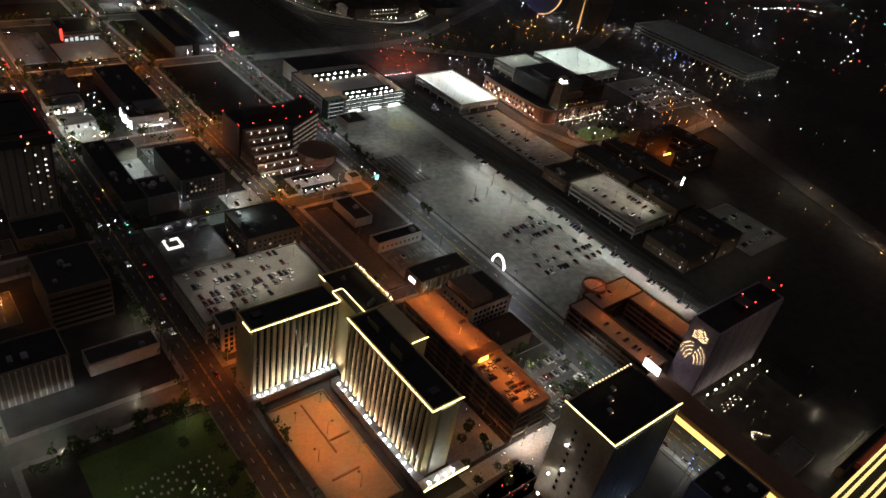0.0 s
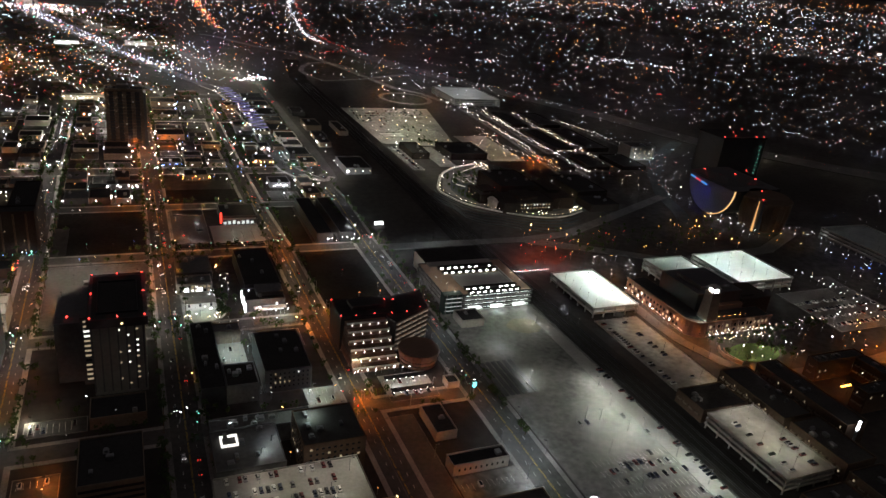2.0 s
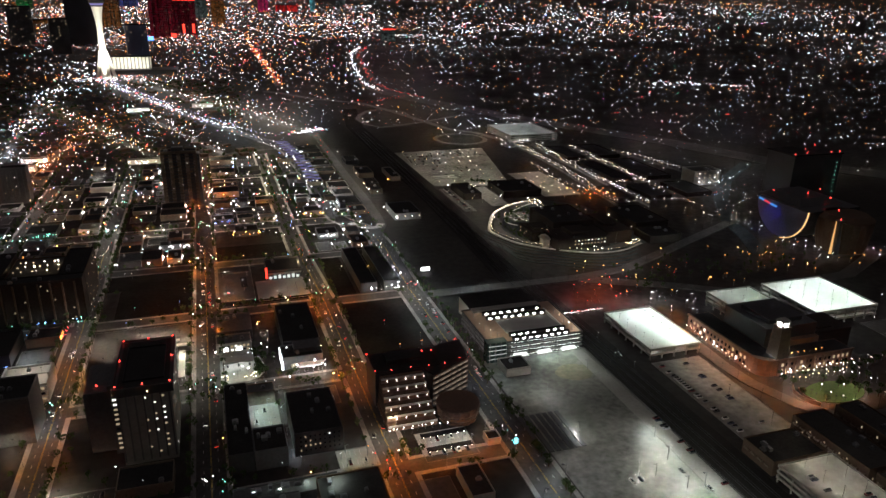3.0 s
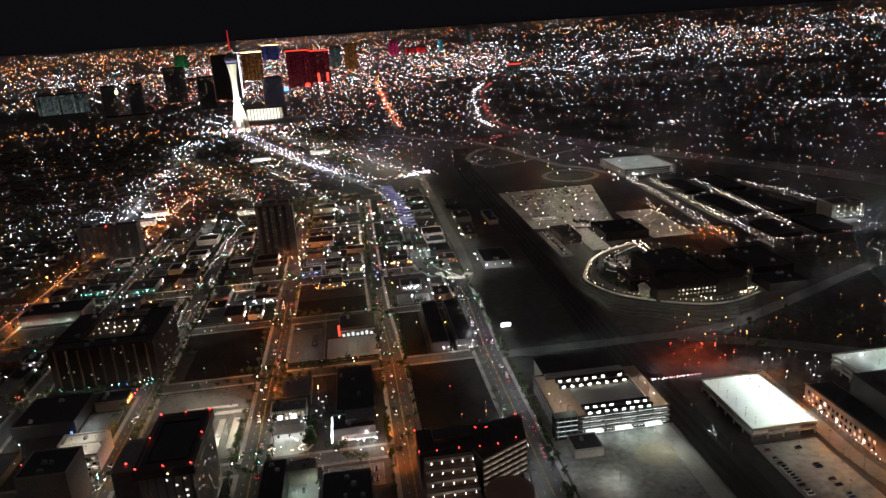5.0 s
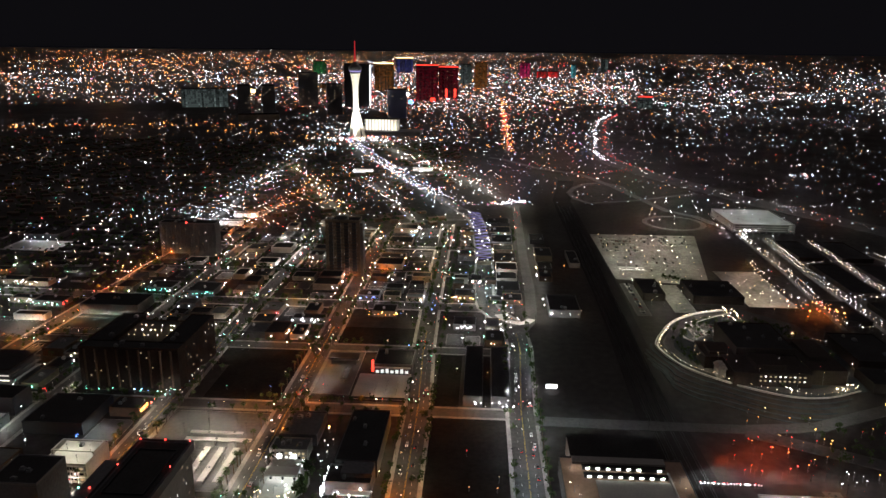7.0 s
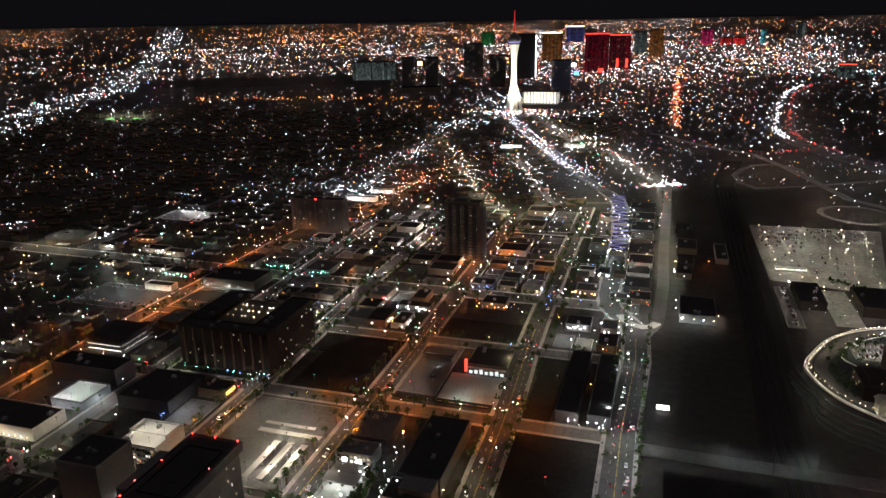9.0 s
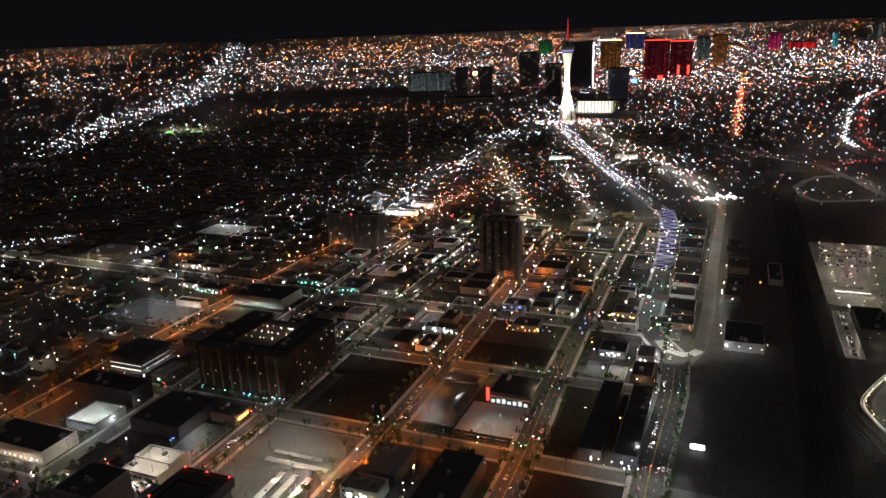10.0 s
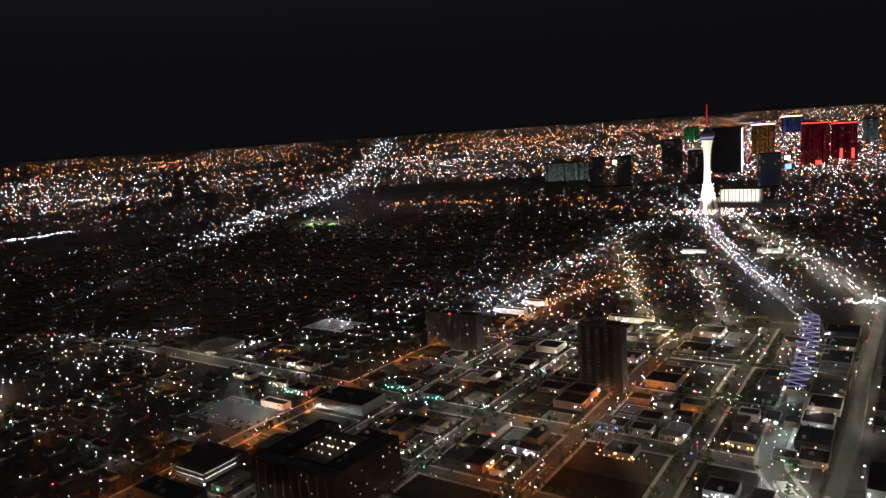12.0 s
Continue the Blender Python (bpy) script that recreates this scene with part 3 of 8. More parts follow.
def hotel_wing(x0, x1, y0, y1, h, facade, bays, label):
    """A slab with tall cream piers between dark window strips on its lit side."""
    reserve(x0 - 8, x1 + 2, y0 - 8, y1 + 2)
    t = thing("hotel_wing", label, "hotel building", z=0.1)
    part("wall", Geo().box(x0, x1, y0, y1, 0, h), CREAM, t)
    part("parapet", Geo().ring(x0 - .04, x1 + .04, y0 - .04, y1 + .04, h - .2, h + 1, 0.5), CREAM, t)
    part("roof_unit", Geo().box(x0 + 4, x0 + 8, y0 + 6, y0 + 9, h, h + 1.6), DARKMETAL, t)
    part("roof", Geo().box(x0 + 0.5, x1 - 0.5, y0 + 0.5, y1 - 0.5, h - 0.3, h + 0.1), ROOF_DARK, t)
    n = 13
    if facade == "y":
        w = (x1 - x0) / bays
        pier = Geo().box(-w * 0.23, w * 0.23, -1.0, 0, 3.0, h + 0.8).mesh("pier", [CREAM])
        pane = Geo().box(-w * 0.25, w * 0.25, -0.25, 0, 0, 1.7).mesh("window", [GLASS])
        strip_m = Geo().box(-w * 0.26, w * 0.26, -0.14, 0, 3.0, h - .4).mesh("spandrel", [BROWN])
        for i in range(bays):
            part("pier", pier, None, t).location = (x0 + (i + 0.5) * w, y0, 0)
            part("spandrel", strip_m, None, t).location = (x0 + (i + 1) * w - (w * 0.02 if i < bays - 1 else w * 0.3), y0, 0)
            for j in range(n):
                part("window", pane, None, t).location = (x0 + (i + 1) * w - (w * 0.02 if i < bays - 1 else w * 0.3), y0, 4.5 + j * (h - 6) / n)
    else:
        w = (y1 - y0) / bays
        pier = Geo().box(-1.0, 0, -w * 0.23, w * 0.23, 3.0, h + 0.8).mesh("pier", [CREAM])
        pane = Geo().box(-0.25, 0, -w * 0.25, w * 0.25, 0, 1.7).mesh("window", [GLASS])
        strip_m = Geo().box(-0.14, 0, -w * 0.26, w * 0.26, 3.0, h - .4).mesh("spandrel", [BROWN])
        for i in range(bays):
            part("pier", pier, None, t).location = (x0, y0 + (i + 0.5) * w, 0)
            part("spandrel", strip_m, None, t).location = (x0, y0 + (i + 1) * w - (w * 0.02 if i < bays - 1 else w * 0.3), 0)
            for j in range(n):
                part("window", pane, None, t).location = (x0, y0 + (i + 1) * w - (w * 0.02 if i < bays - 1 else w * 0.3), 4.5 + j * (h - 6) / n)
    return t


H = 39.0
wing = hotel_wing(97, 137, 194, 207, H, "y", 14, "cream striped hotel slab floodlit below gold roof lights")
gold_edge(wing, (96.3, 193.2, H + 1), (137, 193.2, H + 1)), gold_edge(wing, (96.3, 193.2, H + 1), (96.3, 200, H + 1))
part("podium", Geo().box(94, 137, 189.5, 193, 0, 4.5), GREYWALL, wing)
wing2 = hotel_wing(135, 149, 125, 183, H, "x", 18, "long cream striped hotel slab floodlit below gold roof lights")
gold_edge(wing2, (134.2, 124.3, H + 1), (134.2, 183, H + 1)), gold_edge(wing2, (134.2, 124.3, H + 1), (149.5, 124.3, H + 1)), gold_edge(wing2, (149, 157.5, H + 1), (157.5, 157.5, H + 1))
part("end_wall", Geo().box(138.5, 145.5, 123.8, 125, 3, H), STUCCO_PALE, wing2)
part("podium", Geo().box(131, 135, 120, 185, 0, 4.5), GREYWALL, wing2)
part("penthouse", Geo().box(140, 146, 152, 160, H, H + 4), ROOF_DARK, wing2)
part("penthouse", Geo().box(141, 145, 170, 178, H, H + 3), ROOF_DARK, wing2)
core = building(139, 157, 183.3, 213, H, CREAM, ROOF_DARK, "dark-roofed hotel core joining two lit wings", "hotel_core", 3)
part("link", Geo().box(149.3, 157.5, 158, 183, 0, H), CREAM, core)
gold_edge(core, (137.5, 193.5, H + 1), (137.5, 200, H + 1)), gold_edge(core, (138, 200.4, H + 1), (142.5, 200.4, H + 1)), gold_edge(core, (142.8, 183, H + 1), (142.8, 200, H + 1))
gold_edge(core, (138.5, 208, H + 1), (138.5, 213, H + 1))
rail = part("roof_sign", Geo().box(157.3, 157.5, 183.4, 212.9, H + 1.05, H + 1.19), METAL, core, "row of small warm lit bars along the roof")
for i in range(34):
    y, k = 183.5 + i * .86, rng.uniform(.5, 1.7)
    if i % 4 != 3:
        part("lit_bar", Geo().box(157.3, 157.5, y, y + rng.choice((.14, .5)), H + 1.2, H + 1.2 + k), BULB, rail)
part("sign_rail", Geo().bar((157.4, 183, H + 1), (157.4, 213, H + 1), .2), DARKMETAL, core)
# floodlights at the foot of both wings


def uplight(x, y, aim, power=27000, col=(1.0, 0.88, 0.55)):
    L = bpy.data.lights.new("facade_spot", "SPOT")
    L.energy, L.color, L.spot_size, L.spot_blend, L.shadow_soft_size = power, col, radians(52), 0.8, 0.25
    ob = new("facade_spot", L)
    ob.matrix_world = look((x, y, 6.0), aim)
    t = thing("floodlight", "small bright floodlight at the foot of the facade", "floodlight", x, y, 4.7, group="facade floodlights")
    part("housing", Geo().box(-0.35, 0.35, -0.35, 0.35, -0.2, 0.5), DARKMETAL, t)
    part("lens", Geo().octa(0, 0, 1.05, 0.6), FLOOD_SPOT, t, "glowing lens")


FLOOD_SPOT = glow("flood_lens", (0.95, 1.0, 0.95), 120, lights=False)
for i in (0, 1.1, 2.2, 3.3, 5.2, 6.2, 7.6, 8.4, 9.2, 10, 10.9):
    uplight(99 + i * 3.3, 190.2, (99 + i * 3.3, 194.0, 20))
for i in (0, .9, 1.8, 3.2, 4, 4.8, 6.5, 7.2, 9, 9.7, 11, 12):
    uplight(131.6, 127 + i * 4.4, (135.0, 127 + i * 4.4, 20))
part("canopy", Geo().box(131, 152, 116.5, 121, 4.3, 5.3), STUCCO_PALE, wing2)
gold_edge(wing2, (130.5, 116.3, 5.4), (153, 116.3, 5.4), 0.5)
for i in range(4):
    uplight(134.5 + i * 4, 118.5, (134.5 + i * 4, 124, 25), 9000)

# orange roof deck in front of the hotel
deck = lot(98, 124, 122, 181, CONCRETE, "empty concrete roof deck under orange lamps", name="roof_deck", z=4.0)
part("parapet", Geo().ring(97.5, 124.5, 121.5, 181.5, -0.2, 4.9, 0.5), STUCCO, deck)
part("inner_wall", Geo().box(112, 112.5, 150, 178, 4, 5.0).box(112.5, 122, 156, 156.5, 4, 5).box(104, 116, 139, 139.6, 4, 5.2), STUCCO, deck)
for x, y in ((106, 172), (114, 160), (120, 146), (112, 132), (104, 150), (120, 176)):
    street_lamp("sodium", x, y, 7, rng.uniform(0, 360), 0.35, 4.0)

# ---- garages and buildings near the hotel ----
garage(95, 160, 234, 271, 13, 4, "concrete parking garage with a half-full roof deck", rows=0, inner=False)
for y, f in ((240, .35), (246, .75), (251, .8), (259, .7), (268, .5)):
    cars(99, 150, y, 13.15, f)
for x, y in ((106, 249), (124, 246), (142, 249), (154, 262), (114, 264), (134, 264)):
    street_lamp("warm", x, y, 7, 0, 0.28, 13.1)
t = building(98, 110, 224, 233.4, 17, STUCCO_PALE, ROOF, "pale annex slab with columns of dark windows", units=1)
windows(t, "y", 224, 99, 109, 1.5, 16, 4, 5, 0, .6, .7)
windows(t, "x", 98, 225, 233, 1.5, 16, 3, 5, .05, .5, .6)
garage(180, 199, 119, 201, 18, 5, "orange-lit parking garage with cars on its roof", wall=STUCCO, rows=0, inner=False)
ga = bpy.context.scene.objects["parking_garage.001"]
part("stair_block", Geo().box(180.4, 198.6, 151, 157, 18, 20.6), STUCCO, ga)
# A bright yellow glowing panel on the stair block's wall.
part("lit_ramp", Geo().box(185, 190, 150.4, 150.95, 18.4, 20.2), glow("yellow_panel_light", (1, .6, .08), 6), ga, "bright yellow glowing panel on the stair block")
for x in (184, 188.5, 193):
    cars(122, 149, x, 18.15, .75, "y")
cars(158, 200, 196, 18.15, .12, "y")
# Dark plates on the facade draw the shade inside its openings.
for j in range(5):
    for i in range(9):
        part("facade_opening", Geo().box(179.5, 179.8, 121.5 + i * 8.8, 127.5 + i * 8.8, j * 3.6 + 1, j * 3.6 + 2.6), DARKWALL, ga)
for y in (124, 134, 146, 158, 170, 182, 194):
    street_lamp("sodium", 189.5, y, 5, 90, 0.3, 18.1)
for x in (183, 190, 197):
    street_lamp("warm", x, 115, 6, 0, .4)
t = building(207, 234, 181, 205, 16, STUCCO_PALE, ROOF, "pale old hall with a stepped flat roof", units=4)
part("upper_block", Geo().box(209, 222, 183, 203, 16, 20), STUCCO, t)
windows(t, "y", 181, 209, 232, 2, 15, 8, 4, 0.03)
windows(t, "x", 207, 183, 203, 2, 15, 7, 4, 0.03)
building(210, 232, 161, 178, 8, BROWN, BROWN, "low building with a brown roof", units=1)
lot(206, 246, 118, 158, ASPHALT_OLD, "small lot with planted islands and parked cars", rows=(124, 131, 139, 147), fill=.45)
for x, y in ((214, 130), (230, 128), (216, 148), (236, 146)):
    street_lamp("warm", x, y, 7, 0, 0.4)
t = building(206, 237, 259, 268, 6, STUCCO_PALE, ROOF_DARK, "long low building with a pale front", units=1)
windows(t, "y", 259, 208, 235, 1.5, 5, 9, 1, 0, .3, .4)
lot(206, 241, 234, 258.6, LOT, "walled yard with a pale floor", rows=(250,), fill=.15, name="yard")
t = building(206, 241, 219, 233, 7, STUCCO, ROOF, "low building with white lit shopfront", units=3)
for i in range(9):
    part("pilaster", Geo().box(207.5 + i * 4, 208.6 + i * 4, 218.6, 219, 0, 7), STUCCO_PALE, t)
part("window_sign", Geo().box(205.5, 205.9, 224, 229, 3, 5.4), SIGN_WHITE, t, "white glowing sign")
street_lamp("white", 238, 236, 6, 0, .3), street_lamp("warm", 208, 216.5, 4, 0, .26), street_lamp("warm", 241, 217, 4, 0, .24)
lot(180, 205, 229, 312, ASPHALT_OLD, "dark empty lot under orange light", rows=(240,), fill=.3)
for x, y in ((192, 236), (202, 250), (194, 215), (205, 219), (203, 275)):
    street_lamp("sodium", x, y, 8, 0, 0.3)
lot(160, 206, 206, 228, ASPHALT_OLD, "service yard under orange light", rows=(214,), fill=.15)

# second tower with a lit roof edge
reserve(165, 216, 66, 104)
t = thing("hotel_tower", "dark-roofed hotel tower with gold roof edge and blue-grey side", "hotel building", z=0.1)
part("wall", Geo().box(173, 212, 73.3, 97, 0, 50), STUCCO, t)
part("parapet", Geo().ring(172.95, 212.05, 73.25, 97.05, 49.8, 51.2, 0.5), STUCCO, t)
part("roof", Geo().box(173.5, 211.5, 73.8, 96.5, 49.8, 50.2), ROOF_DARK, t)
part("glass_side", Geo().box(174, 211, 72.7, 73.3, 2, 49), BLUEWALL, t)
fin = Geo().box(-0.18, 0.18, -0.5, 0, 2, 49.5).mesh("fin", [METAL])
for i in range(17):
    part("fin", fin, None, t).location = (174.5 + i * 2.25, 72.7, 0)
windows(t, "x", 173, 79, 92, 8, 44, 2, 9, 0.0, .18, .4)
for x, y, z in ((172.3, 90, 34), (172.3, 88, 22), (171, 92, 16)):
    part("wall_lamp", Geo().octa(x, y, z, .55), FLOOD_SPOT, t)
for x in (184, 200):
    uplight(x, 66, (x, 73, 20), 9000, (.75, .85, 1.0))
for y in (78, 92):
    uplight(168.5, y, (173, y, 24), 2600, (.9, 1.0, .9))
gold_edge(t, (172.6, 72.9, 51.2), (172.6, 97, 51.2)), gold_edge(t, (172.6, 72.9, 51.2), (212.4, 72.9, 51.2))
for i in range(14):
    part("bulb", Geo().octa(186 + i * 1.9, 97, 51.5, 0.35), BULB, t)
for x, y in ((183, 84), (188, 88), (193, 91)):
    part("roof_unit", Geo().box(x, x + 2, y, y + 2, 50, 51.5), METAL, t)
    part("roof_lamp", Geo().octa(x + 1, y - .4, 51.2, 0.25), glow("roof_lamp", (1, .7, .4), 4, False), t)

# railway hotel: tower with a bulb fan, low garage wings
reserve(248, 340, 88, 166)
t = thing("hotel_tower", "pale violet hotel slab with a fan of warm bulbs", "hotel building", z=0.1)
VIOLET = mat("violet_wall", (0.3, 0.25, 0.32), .7)
part("wall", Geo().box(276.5, 334, 93.5, 108, 0, 41), VIOLET, t)
part("parapet", Geo().ring(276.45, 334.05, 93.45, 108.05, 40.8, 42, 0.5), VIOLET, t)
part("roof", Geo().box(277, 333.5, 94, 107.5, 40.8, 41.2), ROOF_DARK, t)
pier = Geo().box(-0.55, 0.55, -0.8, 0, 1, 41.5).mesh("pier", [mat("pale_violet_pier", (0.42, 0.38, 0.5), .7)])
for i in range(19):
    part("pier", pier, None, t).location = (278.5 + i * 3, 93.5, 0)
for x, z in ((302, 4), (325, 6)):
    part("penthouse", Geo().box(x, x + 8, 97, 104, 41, 41 + z), DARKWALL, t)
    for q in ((x, 97), (x + 8, 97), (x + 8, 104)):
        part("beacon", Geo().octa(q[0], q[1], 41.6 + z, 0.45), RED, t)
g = Geo()
for side in (-1, 1):
    for k in range(4):
        for i in range(11):
            a = radians(90 - side * (8 + 62 * i / 10))
            rr = 2.8 + k * 1.6
            g.octa(276.2, 101 + side * (.3 + k * .25) + rr * math.cos(a) * .8 , 20.5 + k * .5 + rr * math.sin(a) - (i / 10) ** 2 * 2.2, 0.19)
for i in range(11):
    for j in range(6 - abs(i - 5) // 2):
        if (i * 7 + j * 5) % 6:
            g.octa(276.2, 97.6 + i * .68, 32.4 + j * 1.1 + (i % 2) * .4, 0.24)
tagged(part("sign", g, BULB, t, "fan of warm light bulbs"), kind="stuff")
for i in range(8):
    t2 = thing("wall_lamp", "round warm lamp on a low wall", "lamp", 284 + i * 7, 88.5, 0.1, group="lamps beside the slab")
    part("stem", Geo().tube(0, 0, [(.15, 0), (.1, 3)], 6), METAL, t2), part("globe", Geo().octa(0, 0, 3.3, .5), glow("globe_lamp", (1, .85, .5), 40), t2)
t = garage(259.5, 273, 109, 163, 13, 4, "orange-lit garage wing of the railway hotel", wall=BROWN, rows=0, inner=False)
t = garage(295, 308.5, 110, 151.5, 13, 4, "orange-lit garage wing of the railway hotel", wall=STUCCO, rows=0, inner=False)
t = garage(273.5, 308.5, 152, 166, 13, 4, "orange-lit garage wing with a round corner", wall=BROWN, rows=0, inner=False)
part("corner_drum", Geo().tube(285, 168, [(6.4, 0), (6.4, 13), (6.8, 13), (6.8, 15), (6.2, 15), (6.2, 13.3)], 24), PINKWALL, t)
for j in range(4):
    part("drum_band", Geo().tube(285, 168, [(6.6, 0), (6.6, .5)], 24), VIOLET, t).location = (0, 0, 7 + j * 2)
lot(273.5, 294.5, 110, 151.5, LOT, "paved inner court between garage wings", rows=(), fill=0, z=.24, name="court")
cars(112, 160, 266, 13.15, .25, "y"), cars(276, 306, 160, 13.15, .12)
for x, y in ((266, 116), (266, 132), (267, 148), (302, 114), (302, 128), (302, 142), (301, 158), (288, 158), (285, 167)):
    street_lamp("sodium", x, y, 4, 0, .19, 13.1)
t = thing("billboard", "glowing white panel on the street roof", "sign", 259, 109, 14)
part("panel", Geo().box(-.3, .3, -4.5, 4.5, 0, 4.5), SIGN_WHITE, t), part("post", Geo().box(-.3, .3, -.4, .4, -14, 0), METAL, t)

# covered street
reserve(228, 262, 0, 108)
t = thing("street_canopy", "brown vaulted roof over a street with gold lights below", "canopy", z=0)
g = Geo()
n = 12
for y in (6, 108):
    for i in range(n + 1):
        a = math.pi * i / n
        g.v.append((259 + 7 * -math.cos(a), y, 12 + 2.2 * math.sin(a)))
g.f = [(i, i + 1, n + 2 + i, n + 1 + i) for i in range(n)]
g.m = [0] * n
part("vault", g, PINKWALL, t)
for y in range(12, 108, 16):
    for x in (252.5, 265.5):
        part("column", Geo().tube(x, y, [(.5, 0), (.4, 12)], 8), METAL, t)
part("light_strip", Geo().box(248.6, 251.8, 8, 90, 9, 9.5), glow("gold_canopy_light", (1, .62, .17), 2.2), t, "gold light strip")
part("bulb_row", Geo().bar((253.2, 8, 11.2), (253.2, 106, 11.2), .25), BULB, t)
part("fascia", Geo().box(251.9, 252.3, 6, 108, 9, 12.1), BROWN, t)

TAN = mat("tan_ground", (.26, .24, .18), .9, var=.5, grain=.4, broad=.1)
# the big lit lot
big = lot(264, 341, 130, 420, LOT, "large half-empty concrete parking lot under tall white lamps", rows=(), fill=0)
g = Geo()
for y in range(200, 250, 8):
    for i in range(20):
        g.box(282 + i * 2.7, 282.12 + i * 2.7, y - 2.3, y + 2.3, 0.02, 0.17)
tagged(part("bay_line", g, PAINT, big, "white painted bay lines"), kind="stuff")
for y, f in ((200, .45), (208, .3), (216, .35), (232, .35), (240, .3), (248, .1), (264, .12), (280, .05)):
    cars(284, 334, y, 0.15, f)
cars(134, 330, 338.5, .15, .45, "y")
for x, y, k in ((289, 371, .24), (288, 327, .26), (327, 311, .3), (328, 391, .25), (313, 405, .2), (318, 268, .26), (308, 281, .26)):
    street_lamp("flood", x, y, 7.5, 180, k * 1.15)
for x, y in ((322, 291), (327, 266), (331, 242), (333, 219), (335, 192), (336, 166), (337, 142), (300, 284), (296, 254), (296, 226), (283, 196), (312, 205)):
    street_lamp("flood", x, y, 9, 180, .32 if x > 320 else .18)
for cx, cy, rx, ry, m, what, seed in ((318, 390, 12, 10, TAN, "tan patch of bare ground", 4), ):
    r2 = random.Random(seed)
    out = []
    for i in range(36):
        a = 2 * math.pi * i / 36
        k = 1 + .3 * noise.noise(Vector((2 * math.cos(a), 2 * math.sin(a), seed * 3.7))) + r2.uniform(-.05, .05)
        out.append((cx + rx * k * math.cos(a), cy + ry * k * math.sin(a)))
    part("ground_patch", Geo().prism(out, 0, .165 + seed * .004), m, big, what)
part("edge_lane", Geo().box(329, 340, 132, 418, 0, .21), CONCRETE, big, "pale concrete lane along the railway")
t = thing("arch", "glowing white arch sign standing in the lot", "sign", 263, 219, 0.14)
g = Geo()
for i in range(13):
    a = math.pi * i / 12
    g.v += [(s, k * math.cos(a), (k + 2) * math.sin(a)) for k, s in ((5.4, -.4), (5.4, .4), (4.6, .4), (4.6, -.4))]
g.f = [(4 * i + q, 4 * i + (q + 1) % 4, 4 * i + 4 + (q + 1) % 4, 4 * i + 4 + q) for i in range(12) for q in range(4)] + [(0, 1, 2, 3), (51, 50, 49, 48)]
g.m = [0] * len(g.f)
part("tube", g, SIGN_WHITE, t)
t = thing("solar_canopy", "rows of steel canopies over parking bays", "canopy", 0, 0, .14)
for i in range(7):
    part("panel", Geo().box(258 + i * 3.9, 260.6 + i * 3.9, 311, 347, 3, 3.25), DARKMETAL, t)
    for y in (322, 338):
        part("post", Geo().box(259.1 + i * 3.9, 259.5 + i * 3.9, y, y + .4, 0, 3), METAL, t)

# white-lit modern garage hall beyond the lot
TERRA = mat("terracotta_paving", (.3, .215, .165), .85, var=.3, grain=.5, broad=.08)
SHELF = glow("roof_light_panel", (.97, 1, .9), 12)
FACADE_TUBE = glow("facade_tube_lamp", (.95, 1, .97), 4)
ENTRANCE = glow("entrance_light", (.95, 1, .97), 4)
CANOPY = glow("backlit_canopy", (.93, 1, .97), 1.6)
TEAL_GLASS = mat("greenish_glass", (.05, .08, .075), .2, var=.2)
t = garage(268, 338, 418, 474, 13, 4, "modern white-lit garage hall with a brown paved roof", wall=GREYWALL, roof=TERRA, rows=0)
# The court's lit look is partly put into this pale floor colour.
part("court_floor", Geo().box(286, 327, 430.5, 452, 13, 13.12), PALE, t, "floor of the roof court, its light put into a pale colour")
part("rear_block", Geo().box(275, 327, 475, 500, 0, 13.4), PALE, t), part("rear_roof", Geo().box(274.6, 327.4, 474.6, 500.4, 13.4, 14), ROOF_DARK, t)
part("rear_upstand", Geo().box(275, 328, 468, 474.4, 13, 14.2), CONCRETE, t)
dash = Geo().box(-.95, .95, -.16, .16, -.4, .4).mesh("light_panel", [SHELF])
for y, x0, x1 in ((462, 280, 326), (454, 280, 326), (425.8, 286, 328), (419.4, 286, 328)):
    part("light_shelf", Geo().box(x0, x1, y, y + 1.6, 13, 15), DARKWALL, t), part("shelf_roof", Geo().box(x0 - .4, x1 + .4, y - .5, y + 2.6, 15, 15.3), ROOF_DARK, t)
    for i in range(8):
        if not (y == 462 and i == 6 or y == 425.8 and i == 4):
            part("light_panel", dash, None, t).location = (x0 + (i + .5) * (x1 - x0) / 8, y - .2, 14.1)
part("court_wall", Geo().box(327, 328, 428, 460, 13, 14.6), PALE, t)
for j in range(1, 5):
    part("tube_lamp", Geo().box(284, 336, 418.4, 418.6, j * 3.25 - .95, j * 3.25 - .7), FACADE_TUBE, t, "row of white tube lamps along the facade")
    part("slat", Geo().box(283, 337.6, 416.9, 417.4, j * 3.25 - 2.1, j * 3.25 - 1.8), PALE, t)
    part("tube_lamp", Geo().box(268.8, 269, 422, 470, j * 3.25 - .95, j * 3.25 - .7), FACADE_TUBE, t)
part("stair_core", Geo().box(266.5, 281, 416.6, 424, 0, 14.5), TEAL_GLASS, t, "greenish glass stair tower")
for j in range(4):
    part("landing_light", Geo().box(267.5, 280, 416.4, 416.6, 2.4 + j * 3.2, 2.7 + j * 3.2), SHOP_GLASS, t)
for i in range(4):
    part("mullion", Geo().box(268 + i * 4, 268.3 + i * 4, 416.2, 416.6, 0, 14.5), METAL, t)
